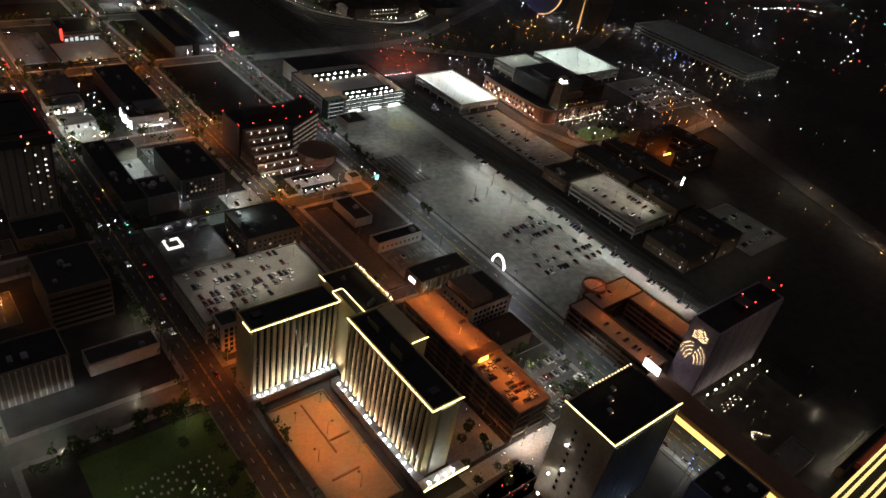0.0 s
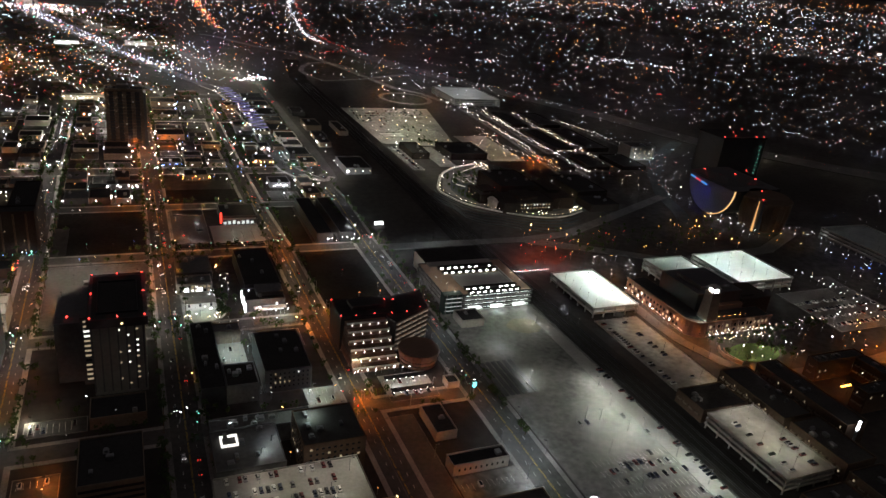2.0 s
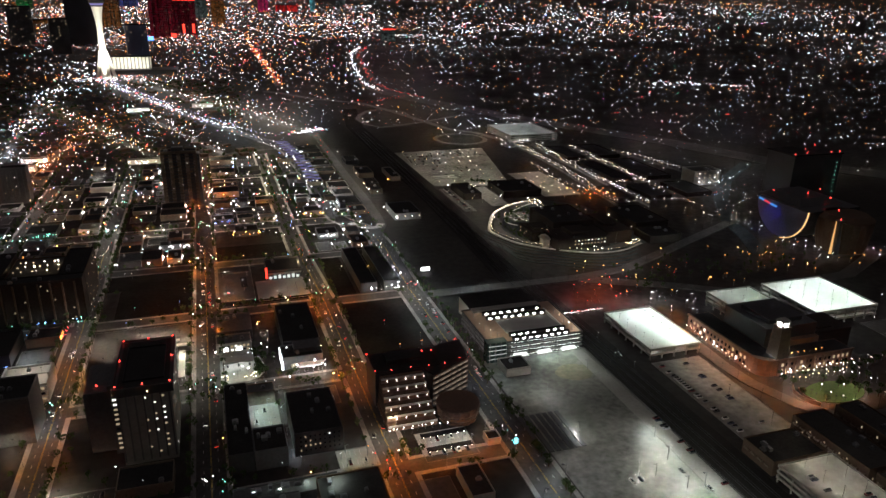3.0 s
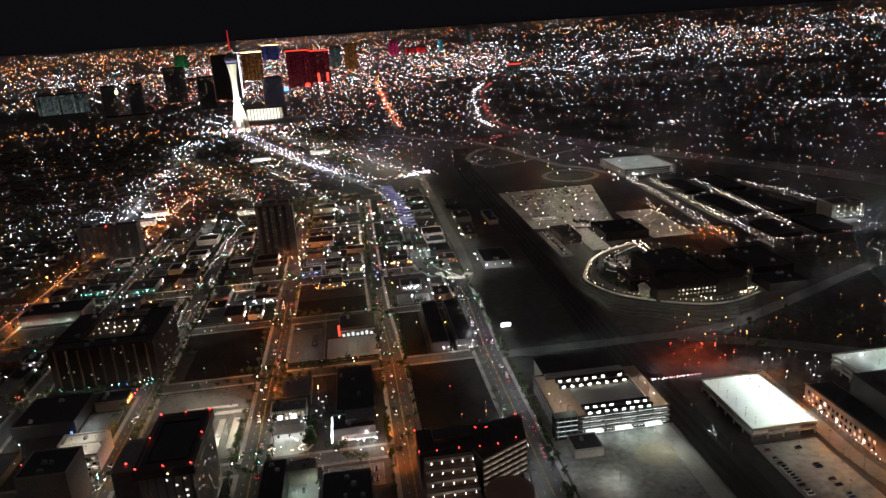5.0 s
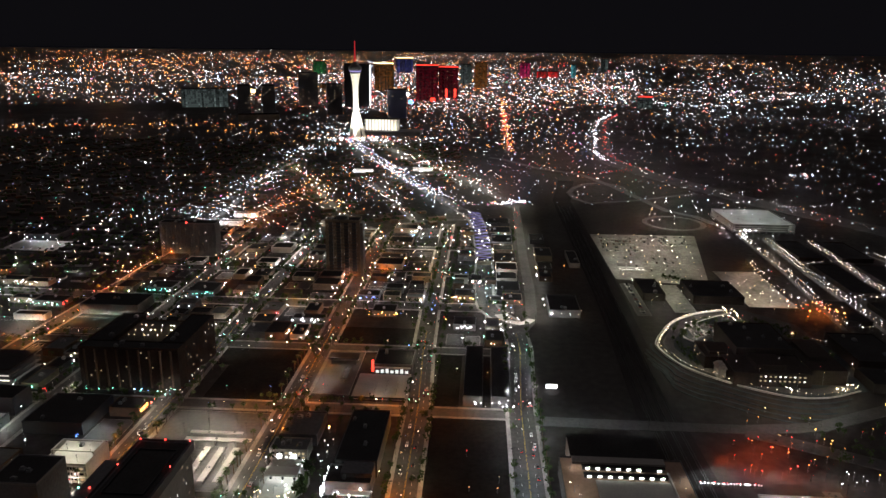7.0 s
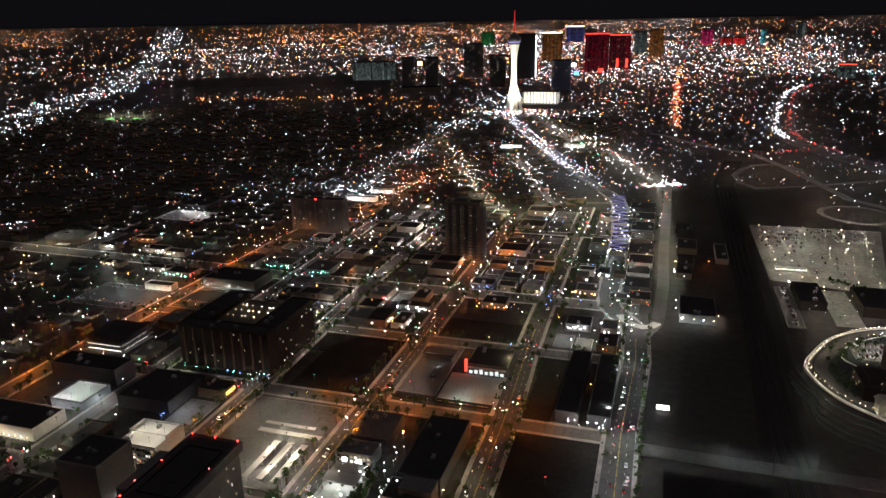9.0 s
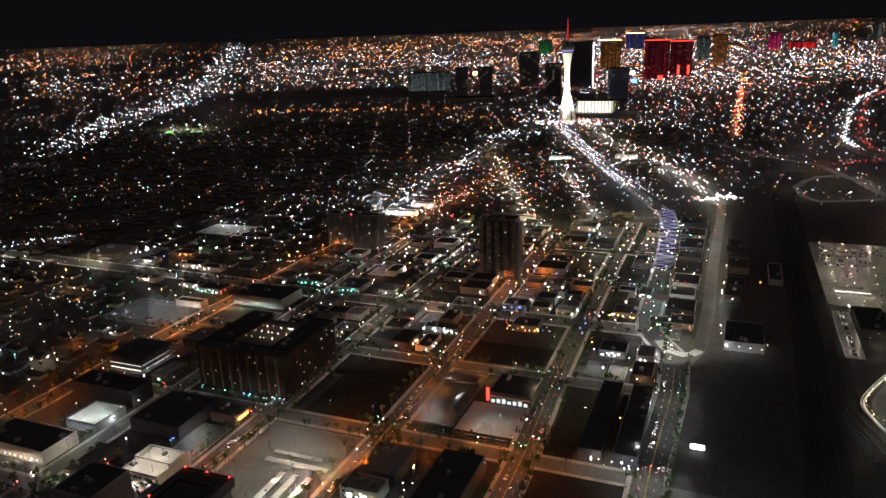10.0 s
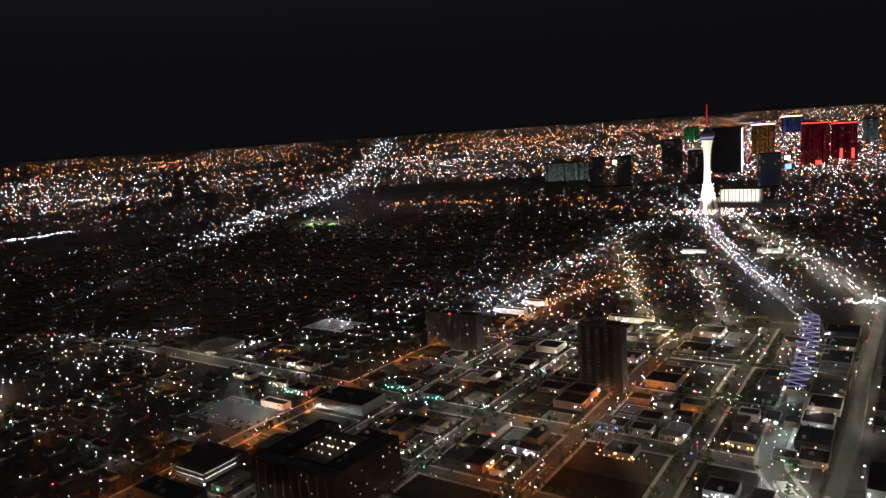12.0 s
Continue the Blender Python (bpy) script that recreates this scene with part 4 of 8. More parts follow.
for x in (290, 308, 326.5):
    part("entrance_canopy", Geo().wedge(x - 5, x + 5, 412.5, 416.8, 4.6, 5.4, 1), CANOPY, t, "pale canopy over a bright entrance")
    part("doorway_light", Geo().box(x - 4.2, x + 4.2, 416.4, 416.85, 2.2, 4.4), ENTRANCE, t, "glowing entrance")
    street_lamp("white", x, 413.5, 3.8, 0, .24)
# Lamp posts added only to brighten the paved roof.
for x, y in ((273, 440), (274, 430), (273, 462), (332, 452), (332, 436), (277, 426), (333, 424)):
    street_lamp("warm", x, y, 4, 0, .2, 13.1)
for x, y in ((271, 445), (275, 434), (333, 444), (333, 430)):
    globe("warm", x, y, 2.5, .22, 13.1)
building(272, 289, 396, 412, 5, STUCCO_PALE, ROOF_DARK, "low dark-roofed pavilion by the garage", units=1)

# bright-roofed garages across the railway
garage(375, 415, 390, 452, 7.5, 2, "parking garage with a brilliantly lit empty white roof", roof=PALE, rows=0)
for i in range(4):
    for j in range(6):
        if i != 1:
            street_lamp("white", 379 + i * 10.5, 394 + j * 10.8, 6, 0, (.24, 0, .46, .4)[i] * (.85 if j in (0, 2) else 1), 7.6)
garage(471, 512, 430, 458, 11, 3, "parking garage with a brightly lit roof", roof=PALE, rows=0)
garage(526, 586, 401, 460, 11, 3, "large parking garage with a brilliantly lit roof", roof=PALE, rows=0)
for i in range(4):
    for j in range(4):
        street_lamp("white", 533 + i * 15, 409 + j * 14, 6, 0, rng.choice((.3, .38, .46)), 11.1)
for x, y in ((477, 452), (490, 452), (504, 452), (490, 438), (506, 438)):
    street_lamp("white", x, y, 3.4, 0, .25, 11.1)
for i in range(14):
    street_lamp("cool", 352 + i * 8, 484 - i * .5, 5, 0, .2)

# concert hall with its bell tower, and the green before it
reserve(428, 514, 340, 430)
t = thing("concert_hall", "pink stone concert hall with low wings and a bell tower", "concert hall", 0, 0, .1)
bend = [(442 + 11 * math.cos(radians(a)), 359 + 11 * math.sin(radians(a))) for a in range(180, 271, 15)]
part("low_wing", Geo().prism(bend + [(506, 348), (506, 364), (449, 364), (449, 426), (431, 426)], 0, 11), PINKWALL, t)
part("cornice", Geo().prism([(x - .5 if x < 445 else x, y - .5 if y < 360 else y) for x, y in bend] + [(506.5, 347.4), (506.5, 348.6), (443, 348.6), (432, 359), (432, 426.5), (430.4, 426.5)], 11, 12), PINKWALL, t, "pale stone cornice")
part("wing_roof", Geo().prism([(433, 360), (443, 349.5), (505, 349.5), (505, 363), (448, 363), (448, 425), (433, 425)], 11, 11.4), ROOF_DARK, t)
part("main_hall", Geo().box(449.2, 492, 368, 410, 0, 24).box(456, 484, 374, 402, 24, 27), DARKWALL, t)
part("stage_house", Geo().box(492.2, 522, 366, 392, 0, 17).box(496, 508, 370, 388, 17, 18), DARKBROWN, t)
part("foyer", Geo().box(454, 492, 364.2, 367.8, 0, 15), PINKWALL, t)
part("bell_tower", Geo().wedge(444, 454, 350, 360, 11, 32, 1.3).box(445, 453, 351, 359, 32, 33), STUCCO, t)
crown = part("belfry", Geo().box(446, 447, 352, 353, 33, 36).box(451, 452, 352, 353, 33, 36).box(446, 447, 357, 358, 33, 36).box(451, 452, 357, 358, 33, 36).wedge(445.4, 452.6, 351.4, 358.6, 36, 38, 1.5), STUCCO_PALE, t)
part("belfry_lamp", Geo().ring(447.2, 450.8, 353.2, 356.8, 33.4, 34.6, .5), FLOOD_SPOT, crown, "ring of white light under the belfry roof")
windows(t, "y", 348, 446, 504, 1.5, 9.5, 15, 2, .5, .45, .55)
windows(t, "x", 431, 362, 424, 1.5, 9.5, 16, 2, .35, .45, .55)
for k in range(9):
    part("pilaster", Geo().box(444.3 + k * 7.3, 445.3 + k * 7.3, 347.3, 348, 0, 10.8), PINKWALL, t)
for x, y in ((441, 352), (456, 352)):
    street_lamp("white", x, y, 2.5, 0, .3, 11.5)
for k in range(15):
    globe("warm" if k % 3 else "white", 445 + k * 4.2, 344.5 + rng.uniform(-1, 1), 3.2, .24)
    globe("pink" if k % 2 else "white", 428.6 + rng.uniform(-1, 1), 354 + k * 5 + rng.uniform(-1, 1), 3.2, rng.uniform(.16, .28))
    globe("warm", 446 + k * 4, 338 + rng.uniform(-2, 2), 3, .2)
    if k % 2:
        street_lamp("warm", 446 + k * 4.2, 343.5, 4, 0, .24), street_lamp("warm", 427.6, 352 + k * 5, 4, 0, .24)
for k in range(6):
    globe("orange", 458 + k * 5, 352, 1.5, .24, 11.5)
t = thing("ramp_wall", "low curved pink wall washed in warm light", "wall", 0, 0, .1)
part("coping", Geo().strip([(443, 332), (439.5, 327), (438.5, 321), (440, 315), (444, 310)], .8, 2.6, 2.6), PINKWALL, t)
for y in (328, 321, 314):
    street_lamp("warm", 437, y, 2.2, 0, .18)
lot(374, 412, 292, 386, LOT, "grey asphalt lot with a line of parked cars", rows=(), fill=0)
cars(300, 384, 378, .14, .6, "y"), cars(304, 380, 396, .14, .35, "y")
for x, y in ((392, 372), (410, 360), (396, 335), (412, 325), (400, 302)):
    street_lamp("warm", x, y, 9, 0, .29)
g = Geo().prism([(466 + 21 * math.cos(2 * math.pi * i / 30), 321 + 12 * math.sin(2 * math.pi * i / 30)) for i in range(30)], -.2, .35)
tagged(part("lawn", g, GRASS), "oval green lawn lit at night", "lawn", kind="structure")
reserve(440, 505, 304, 340)
for i in range(9):
    street_lamp("warm", 466 + 21 * math.cos(i * .7), 321 + 12 * math.sin(i * .7), 5, 0, .3)
lot(565, 650, 330, 396, ASPHALT_OLD, "asphalt car park beside the hall", rows=(340, 352, 364, 376), fill=.3)
for i in range(6):
    street_lamp("warm", 575 + i * 13, 346 + (i % 2) * 24, 8, 0, .3)

# apartments round a warm court
def apartment(x0, x1, y0, y1, h, label):
    t = building(x0, x1, y0, y1, h, BROWN, ROOF, label, "apartment_block", units=4)
    nx, ny, nz = int((x1 - x0) / 5), int((y1 - y0) / 5), int(h / 4)
    windows(t, "y", y0, x0 + 1, x1 - 1, 1, h - .5, nx, nz, .26, .16, .3, only_lit=True)
    windows(t, "x", x0, y0 + 1, y1 - 1, 1, h - .5, ny, nz, .26, .16, .3, only_lit=True)
    rail = Geo().box(-1.1, 0, -1.6, 1.6, 0, .2).box(-1.1, -1.0, -1.6, 1.6, .2, 1.1).box(-1.0, 0, -1.6, -1.5, .2, 1.1).box(-1.0, 0, 1.5, 1.6, .2, 1.1).mesh("balcony", [STUCCO])
    for i in range(ny):
        for j in range(1, nz):
            part("balcony", rail, None, t).location = (x0, y0 + 1 + (i + .5) * (y1 - y0 - 2) / ny, j * h / nz)
    return t


apartment(432, 449, 222, 290, 15, "four-storey brown apartment block with balconies")
apartment(478, 522, 281, 290, 14, "brown apartment wing round a warmly lit court")
apartment(478, 522, 244, 254, 14, "brown apartment wing with flat roof")
apartment(512, 522, 254.5, 280.5, 14, "brown apartment wing round a warmly lit court")
for x, y in ((486, 262), (494, 270), (501, 274), (490, 276), (504, 264)):
    street_lamp("sodium", x, y, 4, 0, .24)
t = thing("fire_trough", "glowing orange fire trough in the court", "fire pit", 496, 270, .1)
part("trough", Geo().box(-5, 5, -.8, .8, 0, .8), STUCCO, t), part("flames", Geo().wedge(-4.6, 4.6, -.5, .5, .8, 1.7, .3), glow("fire", (1, .42, .08), 9), t, "orange flames")
garage(365, 400, 201, 259, 9.5, 3, "parking garage with a dim concrete roof among apartments", roof=LOT, rows=0, inner=False)
cars(205, 250, 374, 9.65, .35, "y"), cars(205, 230, 391, 9.65, .4, "y")
for y in (208, 218, 230, 242, 254):
    street_lamp("warm", 377, y, 7, 0, .28, 9.6), street_lamp("warm", 391, y, 7, 0, .26, 9.6)
apartment(404, 426, 240, 292, 12, "dark apartment block beside the garage")
apartment(404, 426, 198, 236, 13, "apartment block beside the garage")
apartment(400, 424, 160, 194, 13, "apartment block with violet light at its foot")
apartment(366, 400, 263, 286, 8, "low grey apartment block by the railway")
apartment(365, 396, 160, 192, 9, "low apartment block by the railway")
lot(428, 476, 150, 200, ASPHALT_OLD, "small dim car park by apartments", rows=(160, 172, 186), fill=.3)
for x, y in ((440, 165), (455, 180), (440, 190), (470, 160), (480, 215), (420, 150), (398, 150)):
    street_lamp("warm", x, y, 6, 0, .26)
t = thing("sign_tower", "glowing white vertical sign on a roof", "sign", 435, 218, .1)
part("panel", Geo().box(-.9, .9, -.4, .4, 15, 21), SIGN_WHITE, t), part("post", Geo().box(-1, 1, -.3, .3, 0, 14), METAL, t)
garage(735, 800, 345, 500, 11, 3, "long dark parking garage roof with small lamps", roof=ASPHALT_OLD, rows=0)
for i in range(9):
    for j in range(3):
        street_lamp("cool", 745 + j * 22, 355 + i * 17, 5, 0, .13, 11.1)

# curved museum with a blue-lit half-round front
t = thing("museum", "dark museum with a blue-lit half-round front and gold rim", "building", 0, 0, 0)
reserve(630, 860, 500, 760)
CY, CZ, R = 586, 36, 36
arc = [(CY + R * math.cos(math.pi * i / 24), CZ - R * math.sin(math.pi * i / 24)) for i in range(25)]
g = Geo()
g.add([(656, y, z) for y, z in arc] + [(724, y + 4, z) for y, z in arc], [(i, 25 + i, 26 + i, i + 1) for i in range(24)] + [tuple(range(25)), tuple(range(49, 24, -1)), (24, 49, 25, 0)])
part("hall", g, DARKWALL, t)
g = Geo()
g.add([(655.6, CY + (y - CY) * .95, CZ + (z - CZ) * .95 - .6) for y, z in arc] + [(654.9, CY + (y - CY) * .95, CZ + (z - CZ) * .95 - .6) for y, z in arc], [tuple(range(49, 24, -1)), (24, 0, 25, 49)] + [(i + 1, i, 25 + i, 26 + i) for i in range(24)])
part("front", g, mat("blue_grey_front", (.2, .2, .3), .6), t, "smooth blue-lit half-round front")
g = Geo()
for i in range(13, 25):
    y, z = arc[i]
    g.v += [(654.6, y, z), (654.6, CY + (y - CY) * .98, CZ + (z - CZ) * .98), (656, CY + (y - CY) * .98, CZ + (z - CZ) * .98), (656, y, z)]
g.f = [(4 * i + q, 4 * i + (q + 1) % 4, 4 * i + 4 + (q + 1) % 4, 4 * i + 4 + q) for i in range(11) for q in range(4)]
g.m = [0] * len(g.f)
part("rim_light", g, glow("rim_gold", (1, .62, .25), 1.3, False), t, "gold light along the rim")
part("roof_shell", Geo().wedge(660, 716, 568, 628, 36.2, 42, 10), DARKWALL, t)
for a, b, m in ((618, 610, SIGN_CYAN), (610, 601, SIGN_RED), (601, 592, SIGN_CYAN)):
    part("sign", Geo().bar((654.3, a, 33.5 - (618 - a) * .12), (654.3, b, 33.5 - (618 - b) * .12), 1.5), glow("front_sign", (.1, .4, 1) if m is SIGN_CYAN else (1, .08, .12), .8, False), t, "coloured light strip")
for y in (603, 590):
    L = bpy.data.lights.new("blue_wall_spot", "SPOT")
    L.energy, L.color, L.spot_size, L.shadow_soft_size, L.spot_blend = 9000, (.09, .1, 1.0), radians(62), .6, .8
    new("blue_wall_spot", L).matrix_world = look((650, y, 37), (655, y - 1, 14))
part("round_wing", Geo().tube(692, 540, [(22, 0), (25, 16), (26, 32), (20, 36)], 24), BROWN, t)
part("edge_light", Geo().wedge(667, 668.6, 527, 529, 0, 33, .6), glow("edge_gold", (1, .55, .2), .9, False), t, "tapered gold edge light")
part("fin", Geo().box(668.7, 674, 524, 531, 0, 34), DARKWALL, t)
part("rear_tower", Geo().box(768, 840, 695, 740, 0, 55), DARKWALL, t), part("rear_roof", Geo().box(767, 841, 694, 741, 55, 56), ROOF_DARK, t)
for i in range(8):
    part("teal_lamp", Geo().octa(833, 694, 8 + i * 5.2, .6), glow("teal_window", (.35, 1, .8), 1.6, False), t)
for x, y, z in ((770, 697, 57), (790, 700, 57), (806, 720, 57), (824, 697, 57), (838, 698, 57), (838, 738, 57), (664, 610, 43), (690, 590, 43), (700, 570, 43), (690, 548, 37), (672, 527, 35), (716, 600, 43)):
    part("beacon", Geo().octa(x, y, z, .75), RED, t)
for i in range(7):
    part("blue_lamp", Geo().octa(718, 535, 3 + i * 3, .7), SIGN_BLUE if i % 2 else SIGN_CYAN, t)
for x, y in ((652, 575), (655, 560), (664, 520)):
    street_lamp("warm", x, y, 5, 0, .2)

# ---- blocks west of the main street ----
# dark office tower with red roof beacons
t = thing("office_tower", "dark office tower with red beacons round its roof", "office building", z=.1)
reserve(26, 78, 362, 424)
part("wall", Geo().box(46, 72, 368, 420, 0, 41), CONCRETE, t)
part("top_storey", Geo().box(44.5, 73.5, 366.5, 421.5, 41, 45), DARKWALL, t)
part("parapet", Geo().ring(44.4, 73.6, 366.4, 421.6, 44.8, 46, .5), DARKWALL, t)
part("roof", Geo().box(46.5, 71.5, 368.5, 419.5, 44.8, 45.2), ROOF_DARK, t)
part("helipad_rim", Geo().ring(49, 69, 374, 412, 45.2, 46.2, .4), DARKMETAL, t)
part("stair_tower", Geo().box(40.5, 46, 380, 416, 0, 41), GREYWALL, t)
part("side_wing", Geo().box(28, 40.4, 384, 416, 0, 36), GREYWALL, t)
windows(t, "y", 368, 57, 70, 4, 40, 3, 11, .6, .3, .28, only_lit=True)
windows(t, "x", 72, 370, 418, 4, 40, 18, 10, .13, .18, .3, sign=1, only_lit=True)
windows(t, "y", 380, 41.5, 45.5, 2, 40, 1, 13, .95, .7, .38)
for i in range(7):
    part("pier", Geo().box(46 + i * 4.1, 46.8 + i * 4.1, 367.4, 368, 2, 41), GREYWALL, t)
for q in ((46, 368), (59, 368), (72, 368), (46, 396), (72, 396), (46, 420), (59, 420), (72, 420)):
    part("beacon", Geo().octa(q[0], q[1], 46.6, .5), RED, t)
part("cornice_lamp", Geo().octa(61, 366.2, 43, .5), BULB, t)
part("wing_beacon", Geo().octa(34, 390, 37, .6), RED, t)
# city hall with terraces of lamps
t = thing("terraced_hall", "dark terraced office hall with rows of lamps and red beacons", "office building", z=.1)
reserve(174, 248, 352, 421)
part("wall", Geo().box(183, 224, 386, 411, 0, 22), DARKWALL, t)
part("roof", Geo().box(183.5, 223.5, 386.5, 410.5, 22, 22.6), ROOF_DARK, t)
EAST = [(212, 385), (215.5, 375.5), (243, 391), (246, 416), (224.2, 411)]
part("east_wing", Geo().prism(EAST, 0, 21.6), DARKWALL, t)
part("east_roof", Geo().prism([(229 + (x - 229) * .97, 396 + (y - 396) * .97) for x, y in EAST], 21.6, 22.2), ROOF_DARK, t)
part("roof_plant", Geo().box(192, 214, 394, 405, 22.6, 25.4), ROOF_DARK, t)
DIM_STRIP = glow("dim_window_strip", (1, .8, .65), .1, False)
PANE = glow("pinkish_window", (1, .75, .55), .34, False)
bar = Geo().box(-.16, .16, -.12, .12, -.55, .55).mesh("terrace_lamp", [glow("terrace_bulb", (1, .93, .82), 5, False)])
for j in range(6):
    y, z = 358 + j * 4.7, j * 3.5
    part("terrace", Geo().box(184 + j * .3, 213 - j * .3, y, 386, z, z + 2.9), PINKWALL, t)
    part("terrace_rail", Geo().box(184 + j * .3, 213 - j * .3, y - .2, y, z + 2.4, z + 3.9), STUCCO_PALE, t)
    part("planter", Geo().box(185 + j * .3, 212 - j * .3, y + .6, y + 1.6, z + 2.9, z + 3.4), BROWN, t)
    part("ribbon", Geo().bar((215.9, 375.2, 2.6 + z), (242.8, 390.6, 2.6 + z), .8), DIM_STRIP, t, "dim strip of windows")
    part("ledge", Geo().bar((215.6, 375.0, 3.9 + z), (243.2, 390.8, 3.9 + z), .5), PINKWALL, t)
    for q in range(6):
        a, b = (q + rng.uniform(.05, .3)) / 6, (q + rng.uniform(.55, .95)) / 6
        part("ribbon_pane", Geo().bar((215.9 + 26.9 * a, 374.9 + 15.4 * a, 2.6 + z), (215.9 + 26.9 * b, 374.9 + 15.4 * b, 2.6 + z), .5), PANE, t, "lit window")
    for i in range(5):
        part("terrace_lamp", bar, None, t).location = (187 + j * .4 + i * 5.6 + (2.6 if j % 2 and j < 3 else 0), y - .5, z + 1.7)
part("drum", Geo().tube(227, 363, [(11.5, 0), (13.2, 9), (13, 10)], 14), PINKWALL, t)
rib = Geo().tube(227, 363, [(12.6, 0), (12.9, .5)], 14).mesh("rib", [BROWN])
for j in range(3):
    part("rib", rib, None, t).location = (0, 0, 2.5 + j * 2.6)
for x, y in ((183, 410), (195, 408), (208, 407), (217, 405), (223, 404), (242, 414), (183.5, 388), (193, 387), (205, 387), (216, 386), (226, 386), (237, 390)):
    part("beacon", Geo().octa(x, y, 23.2, .42), RED, t)
lot(197, 227, 325, 352, CONCRETE, "small bright lot with canopies", rows=(331, 344), fill=.5)
for x in (201, 211, 221):
    street_lamp("white", x, 337.5, 5, 0, .3)
for y in (331, 344):
    c = thing("bay_canopy", "dark flat canopy over a row of parked cars", "canopy", 0, 0, .14, group="canopies of the small lot")
    part("roof", Geo().box(199, 225, y - 1.2, y + 2.6, 3, 3.3), ROOF_DARK, c)
    for x in (200, 212, 224):
        part("post", Geo().box(x - .15, x + .15, y + 2, y + 2.3, 0, 3), METAL, c)
    for i in range(7):
        part("lamp", Geo().octa(200 + i * 4, y - 1.3, 3.1, .26), POINT, c)
building(233.5, 241, 330, 338, 3.6, STUCCO_PALE, ROOF_DARK, "small white kiosk beside the street", "kiosk", units=0)
street_lamp("sodium", 222, 357, 3, 0, .16), street_lamp("warm", 238, 346, 5, 0, .3), street_lamp("warm", 180, 352, 5, 0, .24), street_lamp("sodium", 181, 331, 6, 0, .4)
for i in range(9):
    globe("white", 184 + i * 4.2, 354.5 + rng.uniform(-1, 1), 3, .22)

# dark blocks with bright courts west of the terraced hall
building(97, 110, 344, 416, 11, DARKWALL, ROOF_DARK, "long dark block beside a bright court", units=5)
building(110.3, 127, 344, 365.6, 11, GREYWALL, ROOF, "grey block with roof plant by a court", units=4)
building(110.3, 126, 408, 418, 8, STUCCO, ROOF_PALE, "low tan store behind a bright court", units=1)
lot(110.3, 127, 366, 407.7, CONCRETE, "bright inner court with parked cars", rows=(374, 388, 400), fill=.4)
for x, y, r in ((114, 372, .26), (122, 384, .3), (113, 395, .3), (121, 405, .28)):
    street_lamp("white", x, y, 5, 0, r)
for x, y in ((129, 350), (129, 372), (129, 396), (129, 418)):
    street_lamp("cool", x, y, 5, 0, .24)
for i in range(14):
    globe("white", rng.uniform(99, 165), rng.choice((341, 343, 394, 425, 427)) + rng.uniform(-1, 1), rng.uniform(3, 6), rng.uniform(.12, .2))
t = building(131, 157, 350, 393, 13.5, DARKWALL, ROOF_DARK, "dark block with small windows", units=4)
windows(t, "y", 350, 133, 156, 2, 13, 9, 4, .12, .3, .35)
lot(132, 164, 396, 418, ASPHALT_OLD, "yard behind a dark block", rows=(402, 412), fill=.4)
street_lamp("white", 140, 408, 6, 0, .36), street_lamp("cool", 156, 414, 6, 0, .36)
t = building(97, 128, 275, 305, 13, GREYWALL, ROOF_PALE, "office block with white light on its roof plant", units=6)
part("skylight", Geo().ring(101, 109, 292, 300, 13, 14.0, .9), WIN_BRIGHT, t, "glowing white skylight frame")
for x, y in ((118, 284), (124, 292)):
    street_lamp("cool", x, y, 3, 0, .22, 13.2)
t = building(136, 166, 276, 304, 19, BROWN, ROOF, "brown office block with rows of windows", units=5)
windows(t, "y", 276, 138, 164, 3, 18, 9, 5, .1, .4, .35)
windows(t, "x", 136, 278, 302, 3, 18, 8, 5, .1, .4, .35)
street_lamp("white", 142, 298, 4, 0, .3, 19.2)
t = building(98, 148, 307, 318, 10, GREYWALL, ROOF_PALE, "grey office block with bright roof plant", units=7)
for x, y in ((106, 312), (118, 311), (131, 313), (142, 311)):
    street_lamp("white", x, y, 2.5, 0, .16, 10.1)
lot(152, 172, 331, 349, CONCRETE, "small yard under brilliant white lamps", rows=(336, 345), fill=.4, name="service_yard")
for x, y, r in ((156, 334, .28), (168, 340, .16), (157, 346, .26), (169, 347, .16)):
    street_lamp("white", x, y, 5, 0, r)
street_lamp("sodium", 173, 312, 6, 0, .34)

# transit yard with pale canopies
yard = lot(12, 78, 444, 536, ASPHALT_OLD, "concrete transit yard with long pale canopies", rows=(), fill=0)
for i in range(3):
    c = thing("platform_canopy", "long pale canopy over a bus platform", "canopy", 0, 0, .14, group="canopies of the yard")
    x = 52 + i * 9
    part("roof", Geo().box(x, x + 4, 447, 484, 4, 4.4), CONCRETE, c)
    for y in (450, 465, 480):
        part("post", Geo().box(x + 1.8, x + 2.2, y, y + .4, 0, 4), METAL, c)
c = thing("platform_canopy", "long pale canopy over a bus platform", "canopy", 0, 0, .14, group="canopies of the yard")
part("roof", Geo().box(36, 78, 491, 495, 4, 4.4).box(36, 70, 500, 503, 4, 4.4), CONCRETE, c)
for x in (40, 55, 68):
    part("post", Geo().box(x, x + .4, 492, 492.4, 0, 4), METAL, c)
for x, y in ((20, 520), (40, 522), (60, 520), (30, 505), (58, 488), (68, 470), (50, 455), (74, 452), (24, 480), (58, 462), (66, 478), (44, 512), (70, 508), (26, 460), (36, 448)):
    street_lamp("warm", x, y, 8, 0, .46)
for x, y in ((50, 497), (66, 498), (54, 476), (63, 458), (72, 476)):
    street_lamp("warm", x, y, 7, 0, .46)
